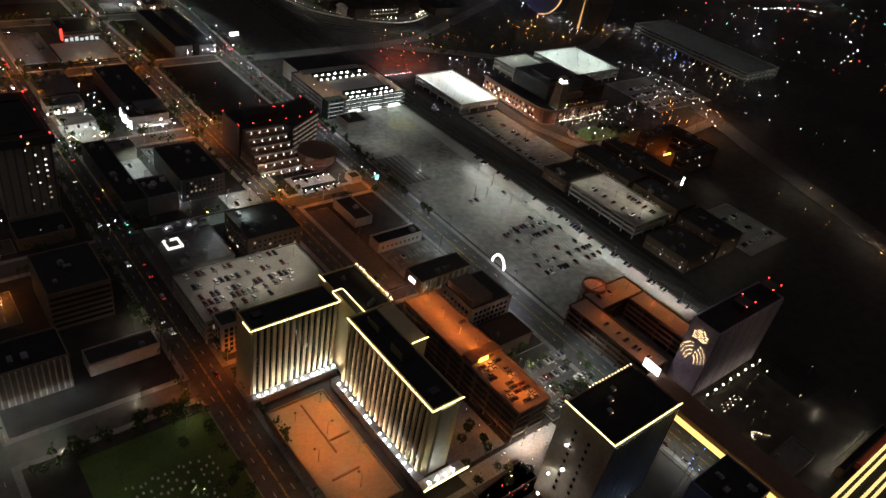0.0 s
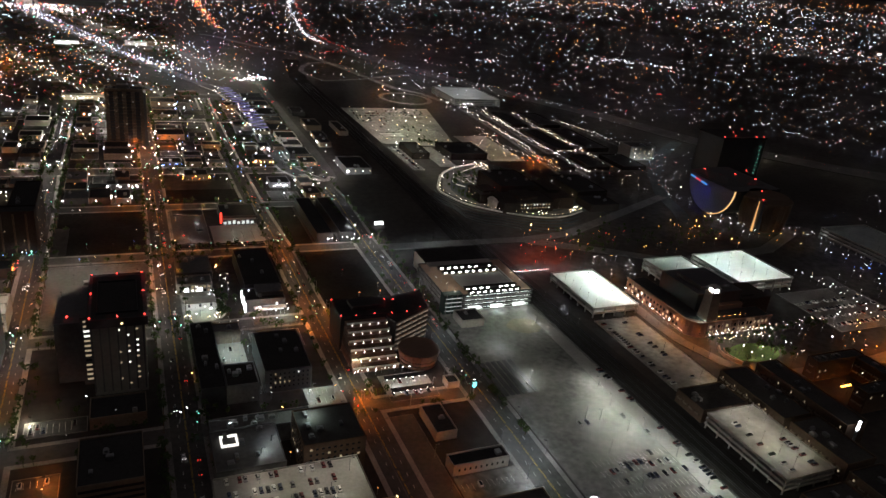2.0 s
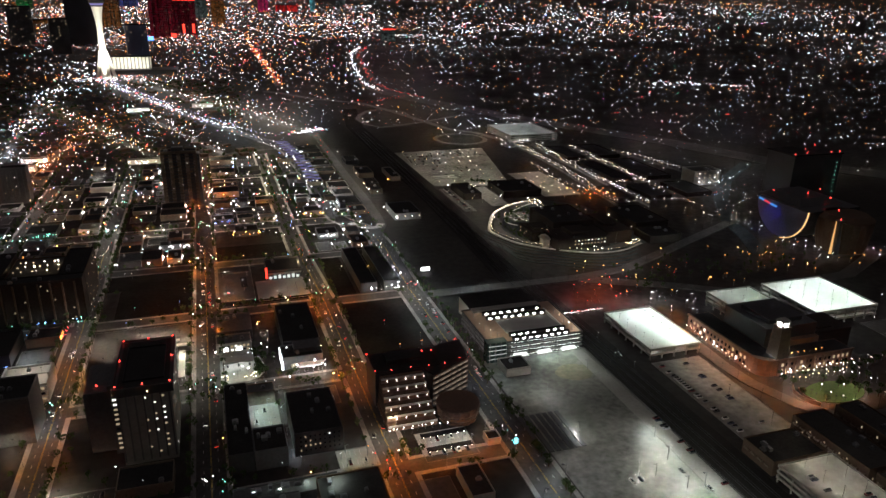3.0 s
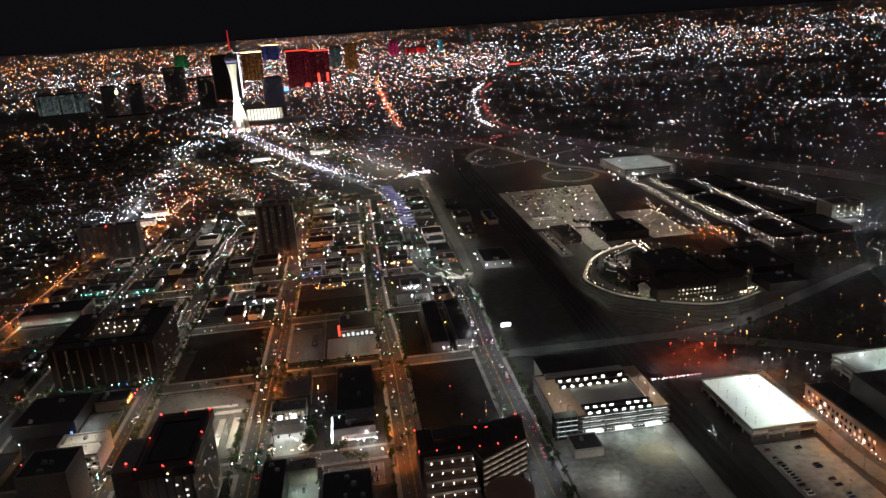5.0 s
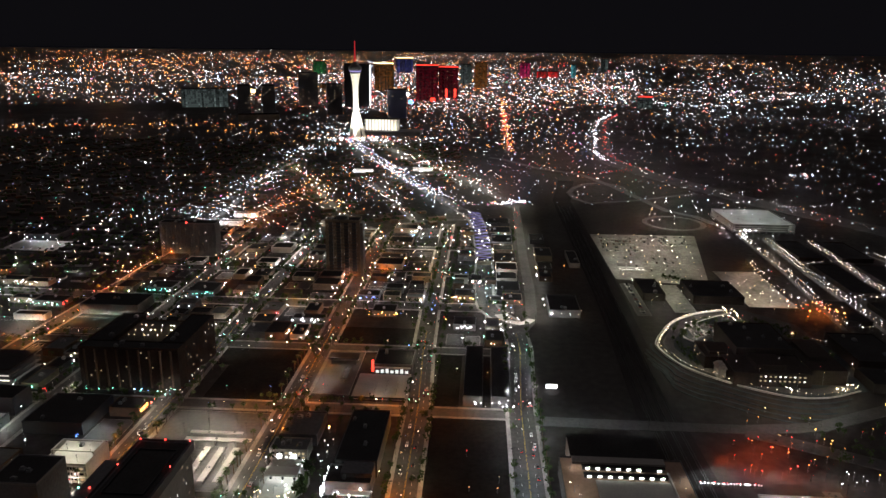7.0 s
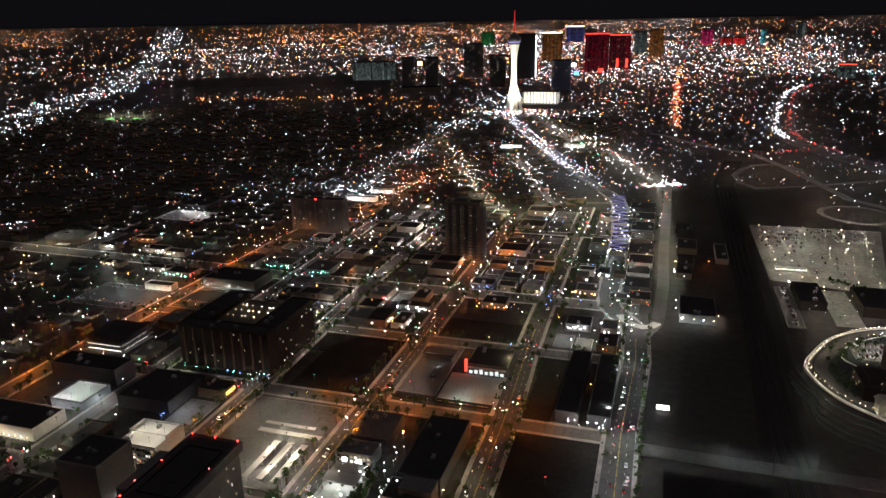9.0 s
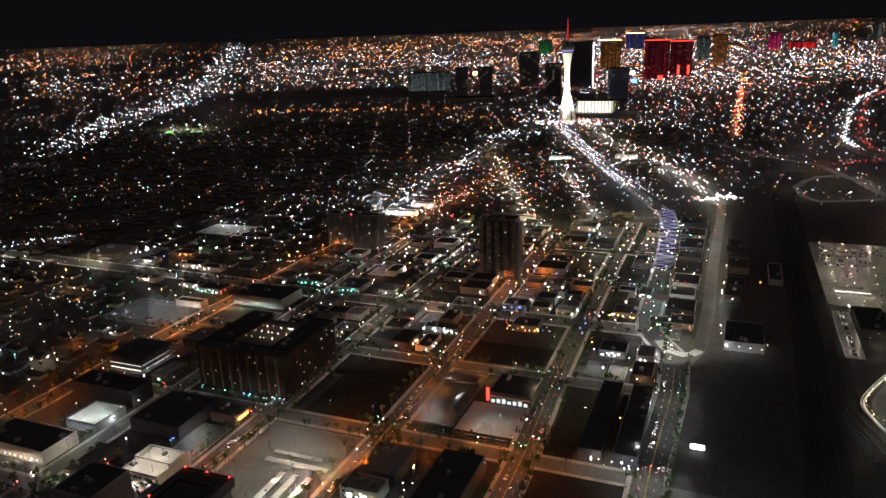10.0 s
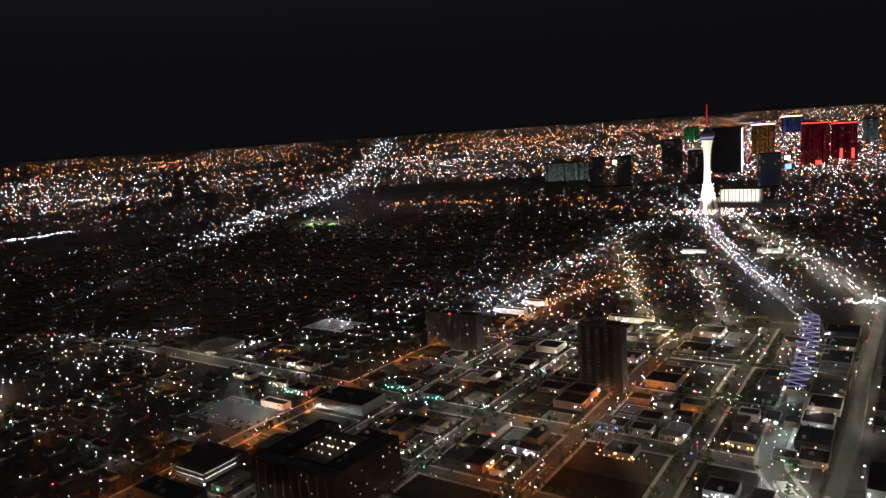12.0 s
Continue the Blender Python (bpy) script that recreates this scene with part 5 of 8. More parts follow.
# block with a small bright court and a white-lit shop
t = building(95, 119, 497, 527, 7, GREYWALL, ROOF_PALE, "grey flat-roofed store by the street", units=2)
t = building(94, 117, 479, 493, 7, STUCCO_PALE, ROOF_PALE, "white two-storey office lit on its front", units=3)
windows(t, "y", 479, 95, 116, 1, 6.5, 8, 2, .5)
for x in (100, 109):
    part("porch_light", Geo().box(x - 1.5, x + 1.5, 478.4, 478.9, 2, 4.6), ENTRANCE, t, "glowing porch")
c = thing("fuel_canopy", "filling station canopy with brilliant white lamps", "canopy", 0, 0, .14)
part("roof", Geo().box(97, 117, 455, 464, 4.6, 5.6), PALE, c)
part("lamp_panel", Geo().box(98, 116, 455.6, 463.4, 4.45, 4.58), ENTRANCE, c, "bright ceiling lamps")
for x in (100, 107, 114):
    part("post", Geo().box(x, x + .4, 459.3, 459.8, 0, 4.6), METAL, c)
    part("pump", Geo().box(x - .4, x + .8, 459, 460.2, 0, 1.7), DARKMETAL, c)
part("shop", Geo().box(97, 117, 466, 474, 0, 4), STUCCO_PALE, c)
part("shop_front", Geo().box(98, 116, 465.6, 466, .5, 2.8), SHOP_GLASS, c, "glowing shop front")
reserve(93, 124, 438, 476)
yard2 = thing("forecourt", "pale forecourt with a rounded planted corner", "forecourt", 0, 0, 0)
part("paving", Geo().prism([(94, 438), (112, 438), (119, 441), (123, 447), (124, 456), (121, 470), (94, 470)], -.2, .13), CONCRETE, yard2)
part("planting", Geo().prism([(119, 443), (122, 448), (123, 456), (120.5, 468), (118, 468), (120, 456), (118.5, 448)], .1, .5), GRASS, yard2)
for x, y in ((96, 484), (112, 470), (96, 452), (106, 446), (116, 452), (119, 480), (100, 504)):
    street_lamp("white", x, y, 4.5, 0, .24)
t = building(137, 162, 465, 527, 10, DARKWALL, ROOF_DARK, "dark hall with a flat roof", units=3)
t = building(135, 161, 446, 464, 8, GREYWALL, ROOF, "store with white-lit glass front", units=2)
part("glazing", Geo().box(142, 160, 445.4, 446, .5, 3), SHOP_GLASS, t)
part("porch_roof", Geo().box(140, 161, 441.5, 445.8, 3.4, 3.9), PALE, t)
for x, y in ((138, 441), (148, 440.5), (157, 440.5), (159, 436.5)):
    street_lamp("white", x, y, 4, 0, .3)
strip = Geo().box(-.28, .28, -.3, 0, 0, 6).mesh("light_strip", [glow("shopfront_strip", (.95, .98, 1), 6)])
for i in range(10):
    part("light_strip", strip, None, t, "upright white light strip").location = (134.2 + (i - 6) * 1.6 * (i > 6), 440.5 + min(i, 6) * 3.4, .8 + (.6 if i % 3 else 2.4))
part("upper_storey", Geo().box(143, 161, 452, 464, 8, 11), GREYWALL, t)

UNLIT_SOIL = mat("unlit_soil", (.019, .017, .015), .95, var=.6, grain=.3, broad=.05)
# vacant ground between the streets; its lack of light is put into the colour
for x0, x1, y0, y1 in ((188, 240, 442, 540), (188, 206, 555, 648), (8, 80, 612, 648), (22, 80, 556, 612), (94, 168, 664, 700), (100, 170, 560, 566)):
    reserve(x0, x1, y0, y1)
    tagged(part("vacant_lot", Geo().box(x0, x1, y0, y1, -.2, .16), UNLIT_SOIL), "vacant lot of bare earth, coloured darker as unlit ground", "ground", kind="structure")
for x in (216, 232):
    t = thing("barrier_light", "small orange light on a fence", "lamp", x, 455, .1)
    part("post", Geo().box(-.1, .1, -.1, .1, 0, 3), METAL, t), part("bulb", Geo().octa(0, 0, 3.3, .45), glow("orange_bulb", (1, .3, .1), 8, False), t)
# filling station and its forecourt
lot(128, 168, 562, 604, CONCRETE, "concrete forecourt with small white lamps", rows=(), fill=0)
for i in range(3):
    for j in range(4):
        street_lamp("white", 144 + i * 8, 567 + j * 7, 2.6, 0, .13)
t = building(138, 168, 606, 636, 7, GREYWALL, ROOF_DARK, "store with a white-lit front and a red sign", units=2)
for i in range(7):
    part("glazing", Geo().box(140 + i * 3.8, 142.4 + i * 3.8, 605.3, 605.9, .5, 2.6 + (i % 3) * .6), SHOP_GLASS, t, "white glowing glass front")
part("fascia", Geo().box(139, 167, 605.2, 605.95, 4.4, 5.6), PALE, t)
part("sign", Geo().box(137, 138.5, 604, 606, 2, 11), SIGN_RED, t, "tall red glowing sign")
lot(96, 126, 568, 645, ASPHALT_OLD, "grey lot with canopies", rows=(), fill=0)
for x, y in ((104, 585), (118, 600), (104, 620), (118, 635), (110, 570)):
    street_lamp("cool", x, y, 6, 0, .33)
c = thing("forecourt_canopy", "dark flat canopy on posts", "canopy", 0, 0, .14)
part("roof", Geo().box(100, 124, 618, 630, 5, 5.6), ROOF_DARK, c), part("low_roof", Geo().box(116, 121, 585, 606, 4, 4.5), ROOF_DARK, c)
for x, y in ((102, 620), (122, 620), (102, 628), (122, 628), (118, 588), (118, 603)):
    part("post", Geo().box(x, x + .4, y, y + .4, 0, 5), METAL, c)

# two long sheds, and the hotel court block
for x in (209, 229):
    building(x, x + 14, 556, 645, 8, DARKWALL, ROOF_DARK, "long dark storage shed with flat roof", "shed", units=0)
lot(205, 245, 552, 556, ASPHALT_OLD)
t = building(-70, 4, 562, 575, 33, DARKBROWN, ROOF_DARK, "dark courtyard hotel block with few lit windows", "hotel_block", units=3)
windows(t, "y", 562, -68, 2, 2, 32, 18, 8, .14, .22, .28, only_lit=True)
for i in range(9):
    part("pier", Geo().box(-66 + i * 8, -64.8 + i * 8, 561.2, 562, 3, 32), BROWN, t)
t = building(-70, -52, 575.5, 632, 33, DARKBROWN, ROOF_DARK, "dark wing of the courtyard hotel", "hotel_block", units=2)
t = building(-14, 4, 575.5, 632, 33, DARKBROWN, ROOF_DARK, "dark wing of the courtyard hotel", "hotel_block", units=2)
windows(t, "x", 4, 577, 630, 2, 32, 14, 8, .12, .22, .28, sign=1, only_lit=True)
deck = building(-51, -15, 576, 625, 30, BROWN, ROOF, "roof terrace of the courtyard hotel", "hotel_terrace", units=0)
for i in range(6):
    for y in (590, 600, 610):
        globe("warm", -47 + i * 6 + rng.uniform(-2, 2), y, 2, .3, 30.2)
# slabs further out
t = building(48, 86, 851, 868, 63, STUCCO, ROOF_DARK, "tall dark apartment tower with dark windows", "apartment_tower", units=4)
windows(t, "y", 851, 50, 84, 3, 62, 10, 17, .2, .2, .25, only_lit=True)
# Upright dark boxes on the front, coloured as the shade of recesses.
for i in range(4):
    part("recess", Geo().box(52 + i * 8.6, 56.5 + i * 8.6, 849.6, 851, 3, 61), DARKWALL, t)
for j in range(17):
    part("balcony_band", Geo().box(50, 84, 849.2, 851, 5 + j * 3.5, 5.4 + j * 3.5), BROWN, t)
part("side_bay", Geo().box(86, 89, 853, 866, 0, 60), GREYWALL, t), part("lift_house", Geo().box(60, 72, 855, 864, 63, 67), GREYWALL, t)
t = building(-166, -98, 910, 926, 41, GREYWALL, ROOF_DARK, "tan hotel slab with small dark windows", "hotel_slab", units=3)
windows(t, "y", 910, -164, -100, 8, 39, 16, 9, .1, .22, .3, only_lit=True)
for i in range(12):
    part("pier", Geo().box(-164 + i * 5.6, -163 + i * 5.6, 909.4, 910, 6, 39), GREYWALL, t)
for x in (-158, -140, -122, -104):
    street_lamp("warm", x, 902, 7, 0, .2)
part("bracket_lamp", Geo().octa(-132, 909, 42, 1), RED, t)
# banded and finned offices
t = building(42, 68, 272, 304, 20, STUCCO, ROOF_DARK, "pale banded office block with a dark roof", units=3)
for j in range(6):
    part("window_band", Geo().box(42.5, 67.5, 271.85, 272.1, 2 + j * 3.0, 3.3 + j * 3.0), GLASS, t)
    part("window_band", Geo().box(67.9, 68.15, 272.5, 303.5, 2 + j * 3.0, 3.3 + j * 3.0), GLASS, t)
t = building(4, 40, 236, 254, 17.5, STUCCO, ROOF_DARK, "office slab with upright fins", units=3)
fin = Geo().box(-.3, .3, -.8, 0, 1, 17.5).mesh("fin", [STUCCO_PALE])
for i in range(16):
    part("fin", fin, None, t).location = (5.2 + i * 2.25, 236, 0)
building(47, 76, 238, 248, 6, STUCCO_PALE, ROOF, "low house-like shop with a pale cornice", units=1)

# lawn with rows of seats
g = Geo().box(30, 80, 140, 198, -.2, .3)
tagged(part("lawn", g, GRASS), "dim green lawn set with rows of seats", "lawn", kind="structure")
reserve(20, 80, 130, 200)
seat = Geo().box(-.4, .4, -.4, .4, .35, .5).box(-.4, .4, .3, .4, .5, 1.0)
seat = seat.mesh("seat", [PALE])
bench = thing("seat_group", "rows of small pale seats on the lawn", "seats", 0, 0, .3)
for i in range(14):
    for j in range(9):
        if rng.random() < .8:
            part("seat", seat, None, bench).location = (40 + i * 2.4 + rng.uniform(-.5, .5), 144 + j * 4 + rng.uniform(-1, 1), 0)
for x, y in ((70, 194), (60, 160), (40, 180), (36, 150)):
    street_lamp("warm", x, y, 6, 0, .17)
for x in (18, 30, 40):
    street_lamp("cool", x, 232, 4, 0, .2)
for x, y in ((24, 205), (60, 216), (14, 250), (72, 258), (14, 130), (30, 98), (66, 100)):
    street_lamp("warm", x, y, 7, 0, .3)

# tall billboards
for x, y, m, w, up in ((274, 588, SIGN_WHITE, 8, 1.2), (245, 319, SIGN_CYAN, 2, 7)):
    t = thing("billboard", "glowing billboard on a steel post", "sign", x, y, .1)
    part("panel", Geo().box(-w / 2, w / 2, -.3, .3, up, up + 3), m, t), part("post", Geo().tube(0, .5, [(.4, 0), (.4, up + 1)], 8), METAL, t)

# big far lot and the mall with its ring road
reserve(366, 512, 850, 1076)
t = thing("parking_lot", "large pale parking lot with rows of lamps", "parking lot")
part("surface", Geo().prism([(369, 868), (466, 848), (511, 1073), (368, 1070)], -.2, .14), LOT, t)
g = Geo()
for k in range(17):
    for i in range(36):
        x, y = 376 + i * 2.7, 890 + k * 10.4
        if x < 462 + (y - 848) * .19:
            g.box(x - .06, x + .06, y - 2.3, y + 2.3, .05, .17)
tagged(part("bay_line", g, PAINT, t, "white painted bay lines"), kind="stuff")
for i in range(6):
    for j in range(8):
        x, y = 379 + i * (16.5 + j * .8) + rng.uniform(-2, 2), 874 + j * 26 + rng.uniform(-3, 3)
        street_lamp("warm", x, y, 3.3, 0, rng.choice((.33, .28, .35, .3, .22)))
        globe("warm", x + .6, y - .6, 3.3, rng.uniform(.2, .42))
for k in range(5):
    cars(374, 420, 985 + k * 16, .14, .5), cars(430, 494, 1020 + k * 10, .14, .3), cars(376, 450, 900 + k * 17, .14, .1)
c = thing("lot_canopy", "long pale canopy glowing at the edge of the lot", "canopy", 0, 0, .14)
part("roof", Geo().box(376, 406, 886, 891, 4, 4.5).box(376, 406, 896, 901, 4, 4.5), PALE, c), part("lamp_strip", Geo().box(377, 405, 893.2, 893.6, 3.4, 3.8), glow("canopy_strip", (1, .93, .78), 10), c)
for x in (379, 391, 403):
    part("post", Geo().box(x, x + .4, 893, 893.4, 0, 4), METAL, c)
reserve(366, 560, 585, 850)
tagged(part("mall_apron", Geo().prism([(384, 640), (404, 616), (432, 597), (458, 588), (484, 591), (510, 604), (520, 660), (512, 740), (470, 782), (426, 764), (400, 740), (383, 700)], -.2, .12), ASPHALT), "dark asphalt apron round the mall", "ground", kind="structure")
t = building(424, 470, 640, 697, 16, DARKBROWN, ROOF_DARK, "dark mall building with a broken outline", "mall", units=6)
part("west_wing", Geo().box(399, 423.8, 636, 668, 0, 10).box(404, 418, 642, 660, 10, 12), DARKBROWN, t)
part("east_wing", Geo().box(470.2, 498, 612, 674, 0, 12).box(476, 490, 630, 664, 12, 15), DARKBROWN, t)
part("south_wing", Geo().box(412, 469.8, 606, 639.8, 0, 11).box(430, 452, 612, 634, 11, 15), DARKBROWN, t)
part("entrance", Geo().box(404, 410, 618, 628, 0, 8).wedge(403, 411, 617, 629, 8, 11, 2), STUCCO_PALE, t)
windows(t, "y", 606, 430, 466, 3, 10, 10, 2, .8, .4, .3, only_lit=True)
windows(t, "x", 399, 638, 666, 2, 9, 6, 2, .5, .35, .3, only_lit=True)
for x0, x1, y0, y1, h in ((384, 406, 796, 846, 7), (432, 482, 790, 842, 8), (520, 560, 640, 700, 8), (512, 548, 600, 630, 7)):
    building(x0, x1, y0, y1, h, DARKBROWN, ROOF_DARK, "dark flat-roofed store beside the mall", units=3)
lot(408, 430, 764, 850, LOT, "pale paved walk between stores", rows=(), fill=0)
lot(370, 383.5, 752, 850, ASPHALT_OLD, "narrow car park by the rail yard", rows=(), fill=0)
lot(486, 534, 786, 906, LOT, "dim concrete car park with lamps", rows=(), fill=0)
cars(754, 850, 377, .14, .4, "y")
for x, y in ((412, 774), (424, 790), (412, 806), (425, 822), (414, 840), (377, 764), (377, 790), (376, 815), (378, 840), (395, 776), (442, 776), (396, 760)):
    street_lamp("warm", x, y, 5, 0, .36)
for i in range(3):
    for j in range(5):
        street_lamp("warm", 494 + i * 16, 798 + j * 23, 3.6, 0, .24)
        globe("warm", 495 + i * 16, 797 + j * 23, 3.6, .3)
RING = [(505, 604), (481, 592.5), (456, 590), (431, 599), (404, 618), (385, 638), (375.5, 661), (373, 682), (384, 709), (400, 737), (426, 760), (459, 774)]
INNER = [(407, 690), (400, 702), (407, 723), (429, 745), (463, 768)]


def curve(pts, n=5):
    """A smooth line through these places."""
    out = []
    for i in range(len(pts) - 1):
        p = [Vector(pts[min(max(i + k, 0), len(pts) - 1)]) for k in (-1, 0, 1, 2)]
        for q in range(n):
            s = q / n
            v = .5 * (2 * p[1] + (p[2] - p[0]) * s + (2 * p[0] - 5 * p[1] + 4 * p[2] - p[3]) * s * s + (3 * p[1] - p[0] - 3 * p[2] + p[3]) * s ** 3)
            out.append((v.x, v.y))
    return out + [pts[-1]]


RING = curve(RING)
tagged(part("ring_pavement", Geo().strip(RING, 1.2, .3, .3), PALE), "pale pavement along the curved mall wall", "pavement", kind="structure")
off = [(x - 2 if y < 660 else x - 1.8, y - 1.6 if y < 640 else y) for x, y in RING]
tagged(part("mall_wall", Geo().strip(off, .4, 1.1, 1.1), PALE), "pale curved boundary wall lit by lamps", "wall", kind="structure")
tagged(part("road", Geo().strip([(443 + (x - 443) * .87, 682 + (y - 682) * .9) for x, y in RING], 9, .22, .3), ASPHALT_OLD), "curving ring road of the mall", "road", kind="structure")
tagged(part("inner_kerb", Geo().strip(curve(INNER), 1.2, .4, .3), PALE), "pale inner kerb of the ring road", "pavement", kind="structure")
for i in range(0, len(RING) - 1):
    (xa, ya), (xb, yb) = RING[i], RING[i + 1]
    for f in (.25, .75):
        x, y = xa + (xb - xa) * f, ya + (yb - ya) * f
        street_lamp("warm", x + rng.uniform(-.6, .6), y + rng.uniform(-.6, .6) + .8, 2.6, 0, rng.uniform(.05, .16))
for x, y in ((410, 712), (418, 726), (430, 736), (445, 750), (412, 700), (424, 714), (438, 722), (396, 716)):
    street_lamp("warm", x, y, 5, 0, .36)
lot(409, 440, 702, 734, ASPHALT_OLD, "mall car park with parked cars", rows=(708, 718, 728), fill=.55, z=.2)
for k, (dx, dy) in enumerate(((-4, -9), (-7, -17), (-9, -25), (-10, -33), (-11, -41))):
    tagged(part("road", Geo().strip([(x + dx * (1.6 if x < 400 else 1), y + dy * (1 if y < 640 else .4)) for x, y in RING if y < 690 - k * 8 and x < 500 - k * 8], 2.2, .2, .3), ASPHALT), "curved outer parking lane below the mall", "road", kind="structure")
    for x, y in [p for p in RING if p[1] < 660 and p[0] < 495][k % 2::3]:
        street_lamp("warm", x + dx + rng.uniform(-3, 3), y + dy + rng.uniform(-2, 2), 6, 0, rng.choice((.08, .12, .17)))
for x0, x1 in ((604, 634), (655, 692), (556, 582)):
    for y0, y1 in ((740, 796), (826, 930), (958, 1036)):
        if x0 > 556 or y0 < 800:
            building(x0 + (3 if x0 == 556 else 0), x1, y0, y1, 4.5, DARKBROWN, ROOF_DARK, "long dark store roof among lamp-lit lanes", units=0)
for x, y in ((540, 778), (552, 764), (548, 788), (530, 932), (556, 925)):
    street_lamp("sodium", x, y, 8, 0, .5)
garage(570, 655, 1098, 1200, 12, 4, "long pale garage beside the freeway", rows=0)
for x in (582, 612, 642):
    for y in (1115, 1145, 1180):
        street_lamp("cool", x, y, 5, 0, .44, 12.2)
street_lamp("white", 600, 1105, 7, 0, .8)

# ---- more of the near blocks ----
# forecourt of the concert hall and the green
scatter("pink", 446, 560, 343, 351, 34, 4, .2), scatter("white", 446, 520, 338, 350, 9, 4, .18)
scatter("pink", 440, 450, 342, 420, 22, 4, .2), scatter("white", 500, 560, 300, 345, 14, 4, .18)
scatter("white", 448, 500, 300, 345, 14, 4, .24), scatter("orange", 520, 600, 296, 340, 14, 4, .24)
scatter("white", 428, 470, 440, 486, 18, 4, .2), scatter("white", 354, 364, 384, 450, 6, 4, .16)
scatter("white", 570, 650, 335, 395, 14, 5, .26), scatter("warm", 650, 735, 300, 420, 34, 5, .26), scatter("blue", 690, 720, 400, 440, 7, 4, .4)
scatter("white", 700, 735, 420, 520, 20, 4, .26)
t = thing("lawn_wall", "low curved pink wall at the edge of the lawn", "wall", 0, 0, .1)
part("wall", Geo().strip([(446, 330), (443, 322), (446, 312)], .5, 1.2, 1.2), PINKWALL, t)
# orange yard beside the bright garages
reserve(366, 425, 482, 526)
scatter("orange", 384, 444, 484, 526, 9, 4, .22), scatter("red", 370, 424, 484, 526, 9, 3, .22)
for x, y in ((374, 498), (393, 508), (408, 514), (390, 492), (405, 486)):
    street_lamp("ember", x, y, 7, 0, .6)
scatter("orange", 560, 720, 470, 560, 26, 5, .3)

# forecourt between the lit hotels
lot(150, 205, 100, 118, SIDEWALK, "paved forecourt under orange lamps", rows=(), fill=0, name="forecourt")
lot(150, 178, 120, 156, SIDEWALK, "paved forecourt under orange lamps", rows=(), fill=0, name="forecourt")
for x, y in ((174, 128), (168, 106), (155, 111), (160, 140), (190, 108)):
    street_lamp("sodium", x, y, 6, 0, .2)
scatter("white", 152, 204, 100, 156, 16, 3, .15), scatter("warm", 152, 240, 98, 118, 20, 3, .15), scatter("red", 160, 176, 96, 106, 6, 2, .18)
scatter("white", 206, 250, 110, 116, 10, 3, .2), scatter("warm", 208, 244, 120, 156, 10, 3, .18)
t = building(211, 236, 36, 56, 24, BLUEWALL, ROOF_DARK, "dark blue-grey block with roof plant", units=4)
scatter("blue", 214, 232, 57, 62, 5, 24.5, .25)
lot(237, 248, 20, 100, ASPHALT_OLD, "street beside the canopy with waiting cars", rows=(), fill=0, name="side_street")
cars(24, 98, 242, .14, .25, "y", 5.5, 90)
for y in (30, 45, 60, 75, 90):
    street_lamp("warm", 238, y, 5, 0, .3)
t = building(268, 350, -24, 21, 13, BROWN, ROOF_DARK, "low casino wing banded with gold lights", "casino_wing", units=0)
BAND = glow("gold_band", (1, .72, .28), 1.5, False)
for j in range(8):
    part("band_light", Geo().box(268, 350, 20.2 - j * 2.6 - (j // 2) * 2, 21.4 - j * 2.6 - (j // 2) * 2, 13.1, 14.2), BAND, t, "gold light band")
# Red light on the eave is put into its base colour.
part("red_eave", Geo().box(300, 350, 21.6, 24.5, 9, 12.4), mat("red_light_on_eave", (.25, .04, .03), .6), t)
for i in range(7):
    street_lamp("warm", 297 + i * 7.2, 31.5, 4, 0, .24)
building(298, 346, 25.5, 29, 5, PINKWALL, ROOF_DARK, "long low wing with wall lamps", units=0)
building(272, 294, 38, 50, 6, GREYWALL, ROOF_PALE, "low grey hall with a flat roof", units=1)
street_lamp("warm", 330, 52, 3, 0, .22)
for a in (("white", 354, 70, 5, .2), ("white", 358, 48, 5, .2)):
    globe(*a)
along_later = [("pink", 284 + i * 1.2, 78 + (i % 3) * 1.6, 2, .14) for i in range(14)] + [("warm", 281 + .8 * i, 60 + 3 * math.sin(i * .4), 2, .16) for i in range(12)]
for a in along_later:
    globe(*a)
scatter("warm", 268, 335, 60, 88, 12, 3, .16), scatter("white", 270, 330, 60, 86, 3, 4, .22)

# low blocks by the transit yard
t = building(-28, -2, 403, 429, 28, GREYWALL, ROOF_DARK, "pale grey office block with a dark roof", units=3)
street_lamp("warm", -12, 399, 7, 0, .4), street_lamp("cool", 2, 410, 7, 0, .3)
t = building(-29, -3, 447, 473, 11.5, STUCCO_PALE, PALE, "pale office block lit by floodlights", units=2)
windows(t, "y", 447, -28, -4, 1, 11, 7, 3, .3, .7, .55)
for j in range(3):
    part("balcony", Geo().box(-29, -3, 445.6, 447, 3.8 + j * 3.6, 4.2 + j * 3.6), PALE, t)
for j in range(7):
    part("column", Geo().box(-29 + j * 4.2, -28.6 + j * 4.2, 445.8, 446.2, 0, 11.5), PALE, t)
part("pergola", Geo().box(-29, -3, 457, 458, 14, 14.5).box(-29, -3, 469, 470, 14, 14.5).box(-29, -28, 458, 469, 14, 14.5).box(-28.6, -28, 457, 470, 11.5, 14).box(-4, -3, 457, 470, 11.5, 14.5), PALE, t)
for x, y in ((-24, 451), (-10, 451), (-16, 466), (-22, 462), (-8, 462)):
    street_lamp("warm", x, y, 4, 0, .25, 11.7)
for x in (-26, -16, -6):
    street_lamp("warm", x, 443, 7, 0, .4)
t = building(-74, -34, 498, 538, 8, DARKWALL, ROOF_DARK, "dark warehouse with a flat roof", units=2)
